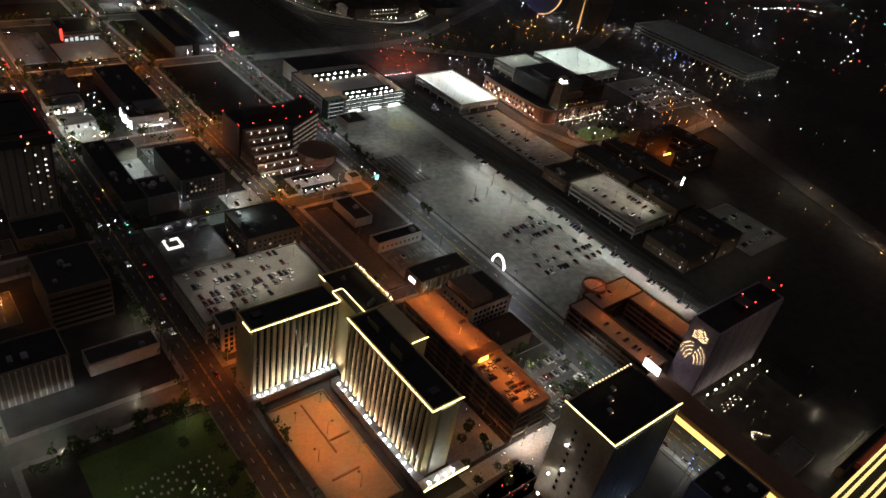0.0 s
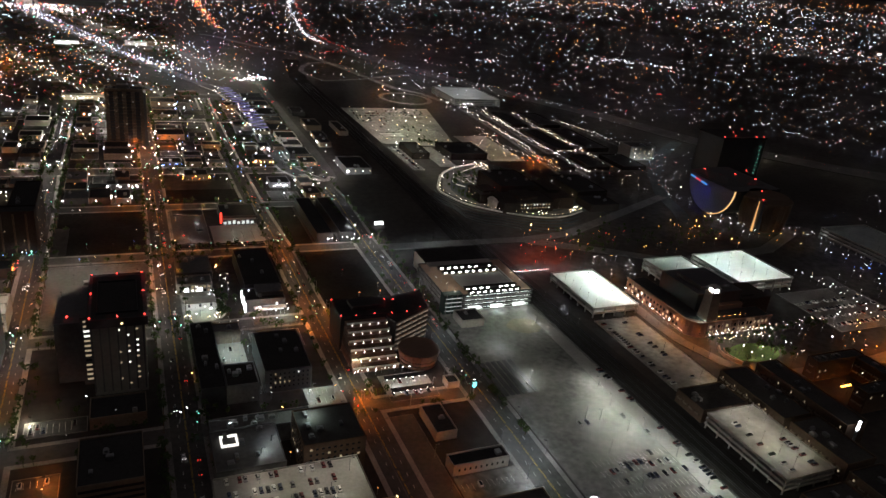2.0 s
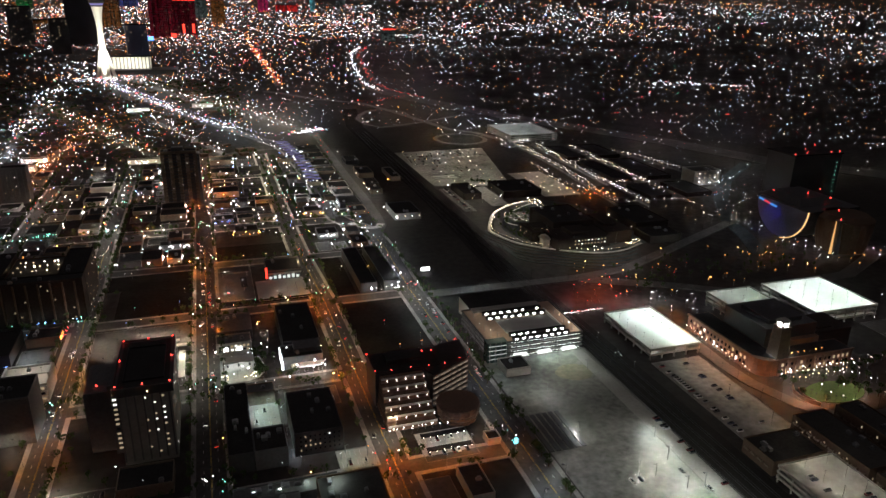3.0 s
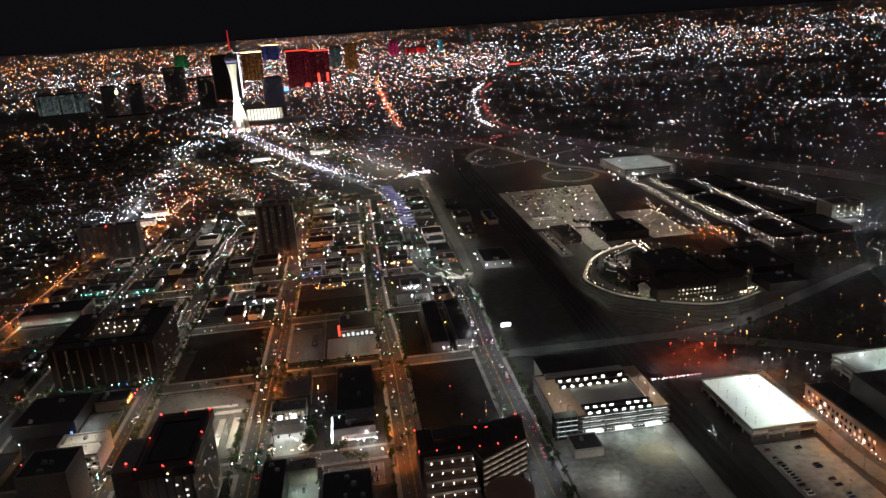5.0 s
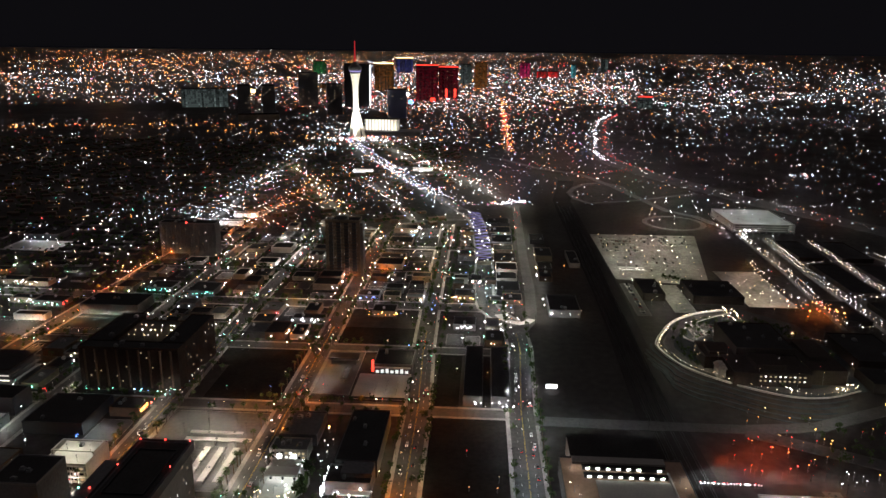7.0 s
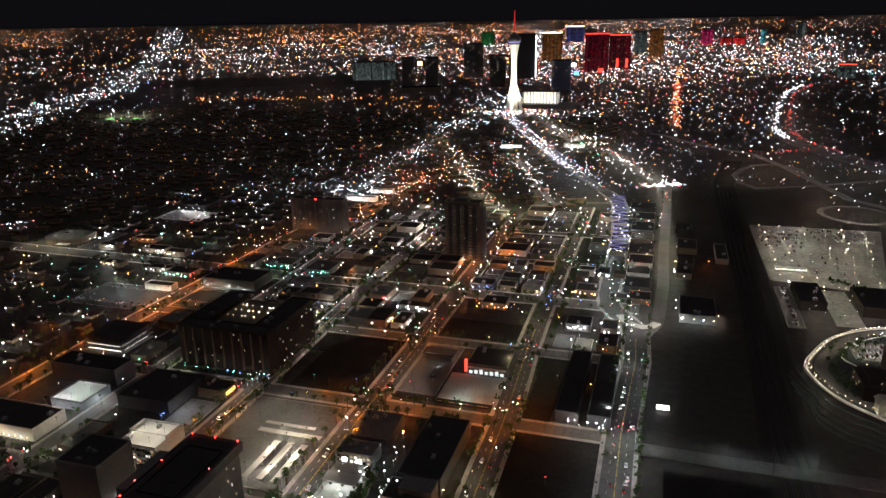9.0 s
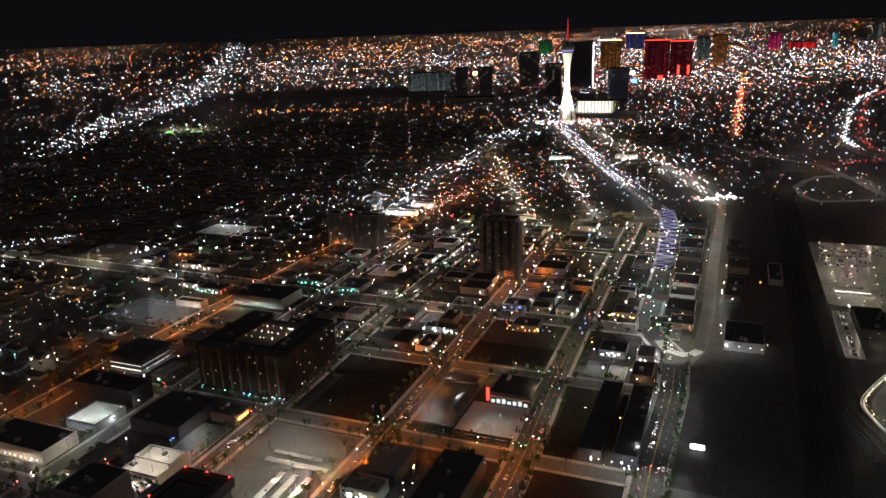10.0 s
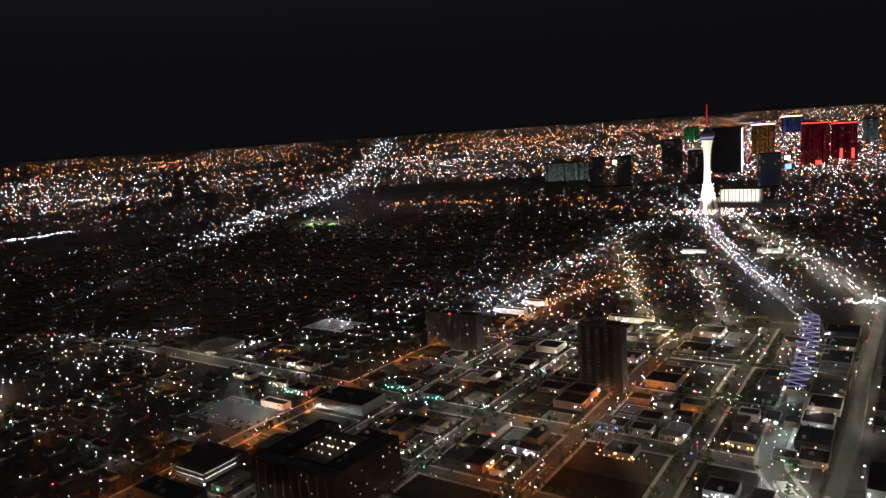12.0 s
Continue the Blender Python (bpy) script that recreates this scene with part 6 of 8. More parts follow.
lot(-32, -10, 480, 520, ASPHALT_OLD, "yard lit in bluish white light", rows=(488,), fill=.4)
street_lamp("cool", -26, 505, 6, 0, .4), street_lamp("cool", -16, 490, 6, 0, .4)
scatter("blue", -36, -30, 486, 500, 4, 3, .3)
t = building(-30, -9, 524, 540, 6, BROWN, ROOF_DARK, "corner restaurant with orange neon", units=2)
part("neon", Geo().box(-9, -8.5, 526, 536, 3, 5), glow("orange_neon", (1, .3, .06), 5, False), t, "orange neon strip")
scatter("red", -10, -6, 522, 542, 6, 4, .3), scatter("orange", -14, -6, 522, 542, 6, 4, .35)
scatter("teal", -70, 0, 555, 560, 8, 3, .28), scatter("blue", -40, 4, 556, 560, 7, 3, .28), scatter("pink", -30, 6, 555, 560, 6, 3, .26)
t = building(-118, -92, 486, 512, 6, GREYWALL, PALE, "low shop with a pale lit roof court", units=0)
for x, y in ((-113, 490), (-104, 490), (-97, 500), (-108, 506)):
    street_lamp("cool", x, y, 3.5, 0, .26, 6.2)
for x, y in ((-122, 484), (-110, 482), (-96, 482), (-90, 500), (-124, 500)):
    street_lamp("cool", x, y, 5, 0, .42)
t = building(-150, -94, 520, 540, 12, DARKWALL, ROOF_DARK, "dark hall behind a bright shop", units=3)
t = building(-150, -94, 448, 474, 8, STUCCO_PALE, ROOF_DARK, "long shop row with a lamp-lit arcade", units=4)
for i in range(12):
    globe("warm", -148 + i * 4.6, 446.5, 3, .3)
    if i % 2:
        street_lamp("warm", -148 + i * 4.6, 445.5, 4, 0, .28)
t = thing("office_block", "office block over lit parking bands", "office building", 0, 0, .1)
reserve(-160, -116, 554, 598)
part("wall", Geo().box(-155, -121, 558, 592, 0, 4).box(-153, -123, 560, 590, 4, 15), DARKWALL, t)
for j in range(3):
    part("slab", Geo().box(-156, -120, 557, 593, 3.4 + j * 3.8, 4.3 + j * 3.8), GREYWALL, t)
part("roof", Geo().box(-155, -121, 558, 592, 15, 15.6), ROOF_DARK, t)
for j, k in ((0, 3), (1, 1.2)):
    band = glow("band_lamp", (1, .95, .85), k)
    part("band_lamp", Geo().box(-153, -123, 558.8, 559, 5.6 + j * 3.8, 6.1 + j * 3.8), band, t, "lit parking band")
    part("band_lamp", Geo().box(-122.6, -122.4, 561, 589, 5.6 + j * 3.8, 6.1 + j * 3.8), band, t, "lit parking band")
for x, y in ((-158, 556), (-136, 555), (-118, 556), (-117, 592)):
    globe("white", x, y, 4, .42)
# grey-lit lot, teal shop and coloured shops farther out
lot(-256, -176, 644, 698, ASPHALT_OLD, "grey lot washed in bluish light", rows=(655, 690), fill=.15)
for x, y in ((-246, 660), (-226, 674), (-206, 656), (-188, 668), (-232, 690)):
    street_lamp("cool", x, y, 8, 0, .42)
t = building(-208, -178, 692, 702, 5, PALE, ROOF, "long pale shop front on the grey lot", units=0)
for x in (-203, -195, -188, -182):
    street_lamp("white", x, 689.5, 4.4, 0, .26)
t = building(-212, -182, 728, 746, 5, GREYWALL, ROOF_DARK, "shop washed in teal light by the avenue", units=1)
scatter("teal", -212, -182, 722, 727, 12, 4, .36), scatter("white", -212, -184, 722, 727, 8, 4, .3), scatter("red", -184, -178, 722, 730, 5, 5, .4)
t = building(-156, -100, 712, 746, 9, GREYWALL, ROOF_DARK, "dark hall with white lamps along its wall", units=3)
for x in (-152, -147, -128, -114):
    street_lamp("white", x, 709.5, 5, 0, .34)
lot(-156, -96, 664, 704, ASPHALT, "dark asphalt lot beside the orange street", rows=(676,), fill=.2)
# avenue side: round-fronted store, lit service yard, small shops
t = thing("department_store", "big low store with a rounded pale front and lit entrance", "store", 0, 0, .1)
reserve(-438, -378, 778, 836)
arc = [(-408 + 26 * math.cos(radians(a)), 806 + 22 * math.sin(radians(a))) for a in range(180, 361, 15)] + [(-386, 828), (-430, 828)]
part("wall", Geo().prism(arc, 0, 7), STUCCO, t), part("roof", Geo().prism([(-408 + (x + 408) * .97, 806 + (y - 806) * .97) for x, y in arc], 7, 7.3), ROOF_PALE, t)
part("entrance_canopy", Geo().box(-401, -386, 779, 786, 3.6, 4.2), PALE, t), part("roof_unit", Geo().box(-418, -412, 812, 818, 7.2, 9), METAL, t)
for x, y in ((-398, 780), (-392, 781), (-388, 784), (-418, 783), (-430, 793), (-434, 803)):
    street_lamp("olive", x, y - 3, 4, 0, .3)
for x, y in ((-420, 798), (-398, 815), (-410, 822)):
    street_lamp("warm", x, y, 3, 0, .3, 7.4)
scatter("white", -380, -368, 800, 850, 12, 4, .5), lot(-378, -360, 786, 850, ASPHALT_OLD, "lit lot beside the big store", rows=(), fill=0)
t = building(-374, -330, 968, 1002, 7, DARKWALL, ROOF_DARK, "hall behind a brightly lit loading yard", units=2)
lot(-376, -306, 918, 965, CONCRETE, "loading yard under greenish white lamps", rows=(925,), fill=.3, name="service_yard")
for x, y in ((-366, 962), (-356, 963), (-346, 964), (-336, 964), (-326, 960), (-318, 950), (-312, 940)):
    street_lamp("cool", x, y - 8, 6, 0, .3)
    globe("white", x, y - 2, 5, .42)
for x0, x1, y0, y1, kind in ((-290, -262, 790, 806, "white"), (-330, -300, 822, 838, "orange"), (-258, -232, 786, 800, "warm"), (-240, -214, 736, 748, "white"), (-300, -276, 738, 750, "warm"), (-350, -326, 790, 802, "white")):
    building(x0, x1, y0, y1, 4.5, STUCCO, ROOF_DARK, "low shop with small lamps along the avenue", units=1)
    scatter(kind, x0 - 2, x1 + 2, y0 - 5, y0 - 1, 7, 4, .36)
    street_lamp("sodium" if kind == "orange" else "cool", (x0 + x1) / 2, y0 - 4, 5, 0, .46)
# bright yards round the far ends of the streets
for x0, x1, y0, y1, sd in ((-168, -122, 1056, 1080, "cool"), (-10, 44, 1064, 1090, "olive"), (-48, -8, 1536, 1556, "white"), (72, 112, 1536, 1590, "olive"), (-150, -116, 1100, 1130, "cool")):
    t = building(x0, x1, y1 - 10, y1, 6, STUCCO_PALE, ROOF_DARK, "long shop with a bright forecourt far off", units=0)
    for i in range(6):
        street_lamp(sd, x0 + (x1 - x0) * (i + .5) / 6, y0 + 4, 7, 0, .5)
    scatter("white", x0, x1, y0, y1 - 11, 12, 5, .5)
for x0, x1, y0, y1, kind, lab in ((-122, -96, 778, 800, "teal", "shop washed in teal light"), (-78, -50, 770, 800, "teal", "shop washed in teal light"), (48, 78, 704, 716, "white", "shop row under white lamps"),
                                  (118, 140, 728, 748, "orange", "yard with orange fires of light"), (96, 118, 772, 790, "blue", "shop under blue-white lamps"), (194, 214, 780, 800, "orange", "shop with warm lamps"), (196, 216, 700, 720, "white", "shop under two white lamps")):
    building(x0, x1, y0, y1, 5, GREYWALL, ROOF, lab + " by the street", units=1)
    scatter(kind, x0 - 3, x1 + 3, y0 - 6, y0 - 1, 9, 4, .42), scatter("white", x0 - 4, x1 + 4, y0 - 8, y1 + 3, 4, 4, .36)
# lamps at the sheds and the signal heads of the crossings
scatter("white", 206, 246, 549, 555, 9, 5, .3), scatter("white", 92, 120, 440, 496, 22, 4, .3), scatter("warm", 94, 124, 436, 444, 16, 3, .28), scatter("white", 134, 164, 436, 446, 9, 4, .3), scatter("white", 122, 130, 446, 500, 6, 4, .26)
for x in (87, 178, 252, 2, -84):
    for y in YS[2:8]:
        scatter("teal" if rng.random() < .55 else "red", x - 8, x + 8, y - 8, y + 8, 3, 6, .26)
        scatter("white", x - 12, x + 12, y - 10, y + 10, 2, 7, .24)
# twin lamps in the yards behind the terraced hall
scatter("white", 96, 165, 222, 228, 4, 4, .2), scatter("white", 18, 75, 255, 425, 8, 5, .2), scatter("orange", 92, 170, 215, 425, 12, 5, .3)
scatter("white", -60, 60, 215, 330, 7, 5, .2)

# warm lamps along the mall wall, in its lots and along the lanes beyond
def along(kind, pts, step, off=0.0, h=3.5, r=.3, jitter=.6):
    for (xa, ya), (xb, yb) in zip(pts, pts[1:]):
        L = math.hypot(xb - xa, yb - ya)
        for i in range(int(L / step)):
            f = (i + rng.uniform(.2, .8)) * step / L
            globe(kind, xa + (xb - xa) * f + off * (yb - ya) / L + rng.gauss(0, jitter), ya + (yb - ya) * f - off * (xb - xa) / L + rng.gauss(0, jitter), h, r * rng.uniform(.7, 1.3))


along("warm", RING, 3.2, 1.4, 2.4, .2, .7), scatter("warm", 400, 505, 604, 740, 46, 12, .14), scatter("red", 410, 500, 610, 730, 8, 12, .14), along("warm", [(456, 772), (454, 740), (459, 712)], 3.5, 0, 4, .32, 1), along("warm", [(463, 770), (461, 740), (465, 716)], 3.5, 0, 4, .3, 1), along("warm", curve(INNER), 5, 0, 3, .2)
for x, y, n in ((404, 624, 8), (424, 608, 7), (452, 597, 5), (488, 600, 9), (500, 607, 7)):
    scatter("warm", x - 5, x + 5, y - 2, y + 2, n, 3, .26)
along("white", [(349, 470.5), (386, 470.5)], 1.9, 0, 2, .26, .3), along("red", [(349, 471.5), (386, 471.5)], 5, 0, 2, .24, .3)
for ln in ([(574, 1092), (568, 917), (552, 729)], [(600, 1062), (591, 900), (587, 716)], [(651, 1043), (646, 900), (640, 770)], [(591, 935), (646, 948)], [(586, 812), (642, 820)], [(700, 1000), (722, 930), (732, 850)], [(560, 729), (640, 726)], [(538, 940), (530, 850), (545, 780)]):
    along("warm", ln, 8, 1.5, 4.5, .22, 1.0), along("white", ln, 13, -2, 4.5, .26, 1.0)
along("warm", [(502, 700), (520, 690), (526, 660), (516, 640)], 4, 0, 4, .2)
scatter("warm", 372, 535, 768, 856, 40, 4, .24), scatter("orange", 520, 565, 750, 800, 18, 5, .34), scatter("red", 520, 570, 755, 800, 8, 4, .3), scatter("warm", 360, 500, 846, 856, 16, 4, .34)
scatter("warm", 560, 700, 640, 720, 16, 5, .3), scatter("white", 560, 760, 640, 900, 22, 5, .28)
scatter("white", 540, 620, 1060, 1130, 18, 5, .5), scatter("white", 480, 780, 1120, 1300, 30, 6, .4)
# lamps in yards all over the nearer districts
for i in range(26):
    x, y = rng.uniform(-260, 160), rng.uniform(660, 1060)
    if free(x - 2, x + 2, y - 2, y + 2):
        street_lamp("sodium", x, y, 6, 0, rng.uniform(.3, .55))
for i in range(1000):
    x, y = rng.uniform(-420, 250), rng.uniform(440, 1100)
    if x < -175 and rng.random() < .25:
        continue
    if free(x - 1, x + 1, y - 1, y + 1) or rng.random() < .25:
        globe(rng.choice(("white", "white", "white", "warm", "warm", "orange", "teal", "red", "blue", "pink")), x, y, rng.uniform(3, 5), (.15 + y * .00022) * rng.uniform(.6, 1.3))

scatter("white", -720, -420, 480, 765, 150, 4, .34), scatter("warm", -720, -420, 480, 765, 50, 4, .34), scatter("orange", -720, -300, 470, 765, 30, 4, .4), scatter("teal", -600, -200, 470, 740, 16, 5, .34)
for i in range(34):
    x, y = rng.uniform(-640, -200), rng.uniform(470, 740)
    if free(x - 2, x + 2, y - 2, y + 2):
        street_lamp(rng.choice(("cool", "cool", "sodium", "warm")), x, y, 6, 0, rng.uniform(.36, .6))
scatter("orange", 400, 600, 480, 575, 34, 4, .3), scatter("red", 400, 520, 480, 540, 10, 4, .26)
# lamps of the dark eastern side
scatter("white", 880, 1400, 300, 620, 50, 6, .4), scatter("orange", 850, 1200, 250, 560, 16, 6, .36), along("white", [(1040, 520), (1140, 505), (1180, 470)], 9, 0, 5, .6), along("white", [(900, 470), (925, 332), (1060, 365)], 26, 0, 5, .5)
scatter("red", 850, 1200, 300, 560, 12, 5, .5), scatter("teal", 900, 1300, 300, 600, 14, 5, .5), scatter("white", 640, 860, 100, 330, 6, 6, .26), scatter("orange", 500, 560, 100, 200, 8, 5, .24)
along("white", [(618, 430), (622, 372), (606, 315), (579, 276)], 8, 0, 5, .3), along("warm", [(628, 425), (634, 360), (620, 308), (592, 272)], 12, 0, 5, .26), scatter("white", 640, 700, 512, 560, 16, 4, .3), scatter("warm", 640, 690, 540, 580, 14, 4, .3), scatter("white", 640, 670, 600, 640, 8, 4, .3)
t = building(698, 738, 785, 812, 18, CONCRETE, ROOF, "pale lit office block among dark lanes", units=2)
windows(t, "y", 785, 700, 736, 2, 17, 9, 5, .4, .5, .45, only_lit=True)
for x in (702, 716, 730):
    street_lamp("cool", x, 779, 6, 0, .5)
along("white", [(640, 300), (700, 200), (740, 60)], 22, 0, 5, .3)

# ---- ordinary blocks ----
rng = random.Random(21)
walls = [STUCCO, STUCCO_PALE, GREYWALL, BROWN, DARKWALL, STUCCO]
roofs = [ROOF, ROOF, ROOF_DARK, ROOF_PALE, ROOF_DARK]
words = {id(STUCCO): "tan stucco", id(STUCCO_PALE): "white stucco", id(GREYWALL): "grey concrete", id(BROWN): "brown", id(DARKWALL): "dark"}
xs = [-420, -340, -252, -167, -84, 1, 87, 178, 252]
ys = [104, 212, 325, 430, 547, 653, 760, 866, 975, 1090]
small_lamps = []
for xa, xb in zip(xs, xs[1:]):
    for ya, yb in zip(ys, ys[1:]):
        if ya < 300 and xa < -90 or ya > 1000 and xa > 100 or xb <= -166:
            continue
        nx, ny = rng.choice((2, 3, 3)), rng.choice((3, 3, 4))
        w, d = (xb - xa - 24) / nx, (yb - ya - 22) / ny
        for i in range(nx):
            for j in range(ny):
                x0, y0 = xa + 12 + i * w + rng.uniform(0, 2), ya + 11 + j * d + rng.uniform(0, 3)
                x1, y1 = x0 + w - rng.uniform(1, 9), y0 + d - rng.uniform(1, 9)
                if not free(x0, x1, y0, y1):
                    continue
                q = rng.random()
                if q < 0.62:
                    h = rng.choice((4, 5, 5, 6, 8, 11)) if ya < 640 and xa > -100 else rng.choice((3.5, 4, 4, 5, 6))
                    wl, rf = rng.randrange(6), rng.randrange(5)
                    building(x0, x1, y0, y1, h, walls[wl], roofs[rf], "low %s building with a flat roof and parapet" % words[id(walls[wl])], units=rng.choice((1, 2, 3)) if ya < 640 else rng.choice((0, 0, 1)), reserve=False)
                    for u in range(rng.choice((0, 2, 3, 4))):
                        e = rng.random()
                        small_lamps.append((x0 - .6, rng.uniform(y0, y1), h * .6) if e < .2 else (x1 + .6, rng.uniform(y0, y1), h * .6) if e < .5 else (rng.uniform(x0, x1), y0 - .6, h * .6))
                elif q < .86:
                    lot(x0, x1, y0, y1, ASPHALT_OLD, "small asphalt lot between buildings", rows=(y0 + 5, y1 - 5) if ya < 640 else (), fill=.3)
                    for u in range(rng.choice((1, 1, 2))):
                        street_lamp(rng.choice(("cool", "cool", "cool", "white", "warm", "sodium")), rng.uniform(x0, x1), rng.uniform(y0, y1), rng.choice((5, 6, 7)), rng.uniform(0, 360), rng.uniform(.3, .58))
# houses, yard lamps and trees of the dark residential streets
def house(w, d, wall, what):
    t = thing("house", "small %s house with a low gabled roof among trees" % what, "house", -500, 600, .1, group="houses of the residential streets")
    part("wall", Geo().box(-w, w, -d, d, 0, 3), wall, t)
    ov = .6
    part("roof", Geo().add([(-w - ov, -d - ov, 2.8), (w + ov, -d - ov, 2.8), (w + ov, d + ov, 2.8), (-w - ov, d + ov, 2.8), (-w - ov, 0, 5), (w + ov, 0, 5)], [(0, 3, 2, 1), (0, 1, 5, 4), (2, 3, 4, 5), (1, 2, 5), (3, 0, 4)]), ROOF_DARK, t)
    part("porch", Geo().box(-w * .4, w * .3, -d - 2, -d, 2.5, 2.75), ROOF_DARK, t)
    return t


HOUSES = [house(7, 4.5, STUCCO, "tan stucco"), house(6, 5, BROWN, "brown"), house(8, 4.5, GREYWALL, "grey")]
HOUSES[0].matrix_basis, HOUSES[1].matrix_basis, HOUSES[2].matrix_basis = pose(-200, 600, .1), pose(-222, 600, .1, 0, 0, 90), pose(-244, 600, .1)
for x, y in ((-200, 600), (-222, 600), (-244, 600)):
    reserve(x - 8, x + 8, y - 8, y + 8)
for i in range(9):
    for j in range(27):
        x, y = -438 + i * 29 + rng.uniform(-4, 4), 350 + j * 27 + rng.uniform(-4, 4)
        if not free(x - 9, x + 9, y - 9, y + 9) or 745 < y < 793 or x > -186 or rng.random() < .12:
            continue
        copy_thing(rng.choice(HOUSES), pose(x, y, .1, 0, 0, rng.choice((0, 0, 90, 180))))
        for u in range(rng.choice((0, 1, 1, 2))):
            small_lamps.append((x + rng.uniform(-9, 9), y - rng.uniform(8, 10), 2.6))
        if rng.random() < .07:
            street_lamp(rng.choice(("sodium", "sodium", "cool", "warm")), x + 13, y - 9, 7, 0, .4)
# buildings between the branch street and the railway
t = building(285, 314, 740, 784, 7, GREYWALL, ROOF_DARK, "dark warehouse ringed with white lamps by the railway", "warehouse", units=2)
for x, y in ((287, 737), (296, 737), (304, 737), (312, 737), (316, 748), (282, 760), (282, 778)):
    street_lamp("cool", x, y, 5, 0, .2)
    small_lamps.append((x, y + 1.5, 4.5))
for x0, x1, y0, y1, h in ((283, 297, 850, 872, 5), (284, 300, 884, 908, 4), (284, 304, 930, 968, 6), (282, 300, 1010, 1040, 5), (322, 334, 905, 960, 5)):
    building(x0, x1, y0, y1, h, rng.choice(walls), ROOF_DARK, "dark low warehouse by the railway", "warehouse", units=1)
small_lamps += [(281, 856, 5), (282, 890, 4), (283, 940, 5), (281, 866, 4), (290, 846, 4)]
street_lamp("sodium", 313, 889, 7, 0, .2), globe("orange", 313.8, 888, 7, .7), street_lamp("white", 280, 848, 6, 0, .4)
for x0, x1, y, d in ((242, 261, 772, 22), (236, 260, 800, 30), (236, 258, 836, 26), (236, 260, 872, 30), (234, 260, 912, 34), (234, 258, 956, 26), (232, 258, 994, 40), (230, 258, 1050, 34), (226, 258, 1100, 30)):
    building(x0, x1, y, y + d, rng.choice((4, 5, 6)), rng.choice(walls), ROOF_DARK, "low dark shop between two streets", units=1)
    for u in range(2):
        small_lamps.append((x0 - .7 if u else rng.uniform(x0, x1), y + d * .5 if u else y - .7, 3))

# lamps along the roads
violet = Geo()
for name, pts, w, lamp, step in ROADS:
    if lamp == "none":
        continue
    for (xa, ya), (xb, yb) in zip(pts, pts[1:]):
        L = math.hypot(xb - xa, yb - ya)
        n = max(1, int(L / step))
        dx, dy = (xb - xa) / L, (yb - ya) / L
        for i in range(n):
            f = (i + .5) / n
            for side in (-1, 1):
                if lamp == "warmwall" and side > 0:
                    continue
                ff = f + (0.25 / n if side > 0 else -0.25 / n)
                x, y = xa + (xb - xa) * ff + side * dy * (w / 2 + 1), ya + (yb - ya) * ff - side * dx * (w / 2 + 1)
                kind = lamp
                if min(math.hypot(x - 178, y - 547), math.hypot(x - 130, y - 547) + 8, math.hypot(x - 88, y - 547), math.hypot(x - 88, y - 653), math.hypot(x - 178, y - 430), math.hypot(x - 60, y - 547) + 10) < 36:
                    kind = "sodium"
                if name == "cross325" and x > 150 or name == "cross212" and 60 < x < 110:
                    kind = "sodium"
                if name == "cross653" and abs(x - 88) < 25:
                    kind = "sodium"
                if name.startswith("cross") and name != "cross760" and (x < -90 or y > 700) and rng.random() < .5:
                    continue
                if name == "street_a" and kind == "warm":
                    kind = "olive"
                if name == "street_b" and y > 440 and rng.random() < .75 and kind == "warm":
                    kind = "sodium"
                if name == "street_c" and 330 < y < 520:
                    kind = "sodium"
                if kind not in ("warmwall", "violet", "warmrow", "sodium") and rng.random() < (.9 if name in ("cross325", "cross212", "cross104") and x < 165 else .8 if y < 430 and x < 110 else .6 if y < 430 else .2):
                    continue
                if kind == "dim":
                    street_lamp(("sodium" if rng.random() < .1 else "warm") if name in ("freeway", "ramp", "loop", "highway", "turnaround") else "cool", x, y, 10, 0, .5 if name == "highway" else .32 if name in ("freeway", "ramp", "loop") else .3)
                    continue
                if kind == "warmrow":
                    globe("warm" if rng.random() < .6 else "white", x, y, 4.5, rng.uniform(.14, .3))
                    continue
                if kind == "violet":
                    violet.octa(x, y, 6 + rise(x, y), rng.uniform(.7, 1.3))
                    if i % 2:
                        street_lamp("cool", x, y, 9, 0, .5)
                    continue
                if kind == "warmwall":
                    kind = "warm"
                    globe("warm", x, y, 3.5, .2)
                    continue
                street_lamp(kind, x, y, 9, math.degrees(math.atan2(dx * side, -dy * side)), (.56 if name in ("street_d", "strip_b") else .44 if name.startswith("side") or name == "cross760" else .25 if name in ("main_r", "main_link") else .4 if name == "street_b" and kind == "sodium" and y > 680 else .42 if kind == "sodium" and y > 400 else (.34 if name == "street_c" else .38) if kind == "sodium" else (.46 if y < 620 else .42) if name == "main" else rng.choice((.26, .34, .42)) * (.8 if x < -20 else 1)) * (1 if y < 800 else 1.2), .2)
tagged(part("boulevard_lamps", violet, CITY_VIOLET), "violet-white lamps along the boulevard", "street lamps", kind="stuff")
g = Geo()
for x, y, z in small_lamps:
    g.octa(x, y, z, rng.uniform(.26, .5) * (1 if y < 500 else 1.35))
tagged(part("wall_lamps", g, sparkle("wall_lamp", [(0, (1, .97, .92)), (.45, (.8, .93, 1)), (.65, (1, .8, .55)), (.85, (1, .45, .15)), (.93, (.2, 1, .6)), (.97, (1, .1, .1))], 6, 150)), "small lamps on walls and back yards", "lamps", kind="stuff")
bpy.data.materials["wall_lamp"].cycles.emission_sampling = "AUTO"

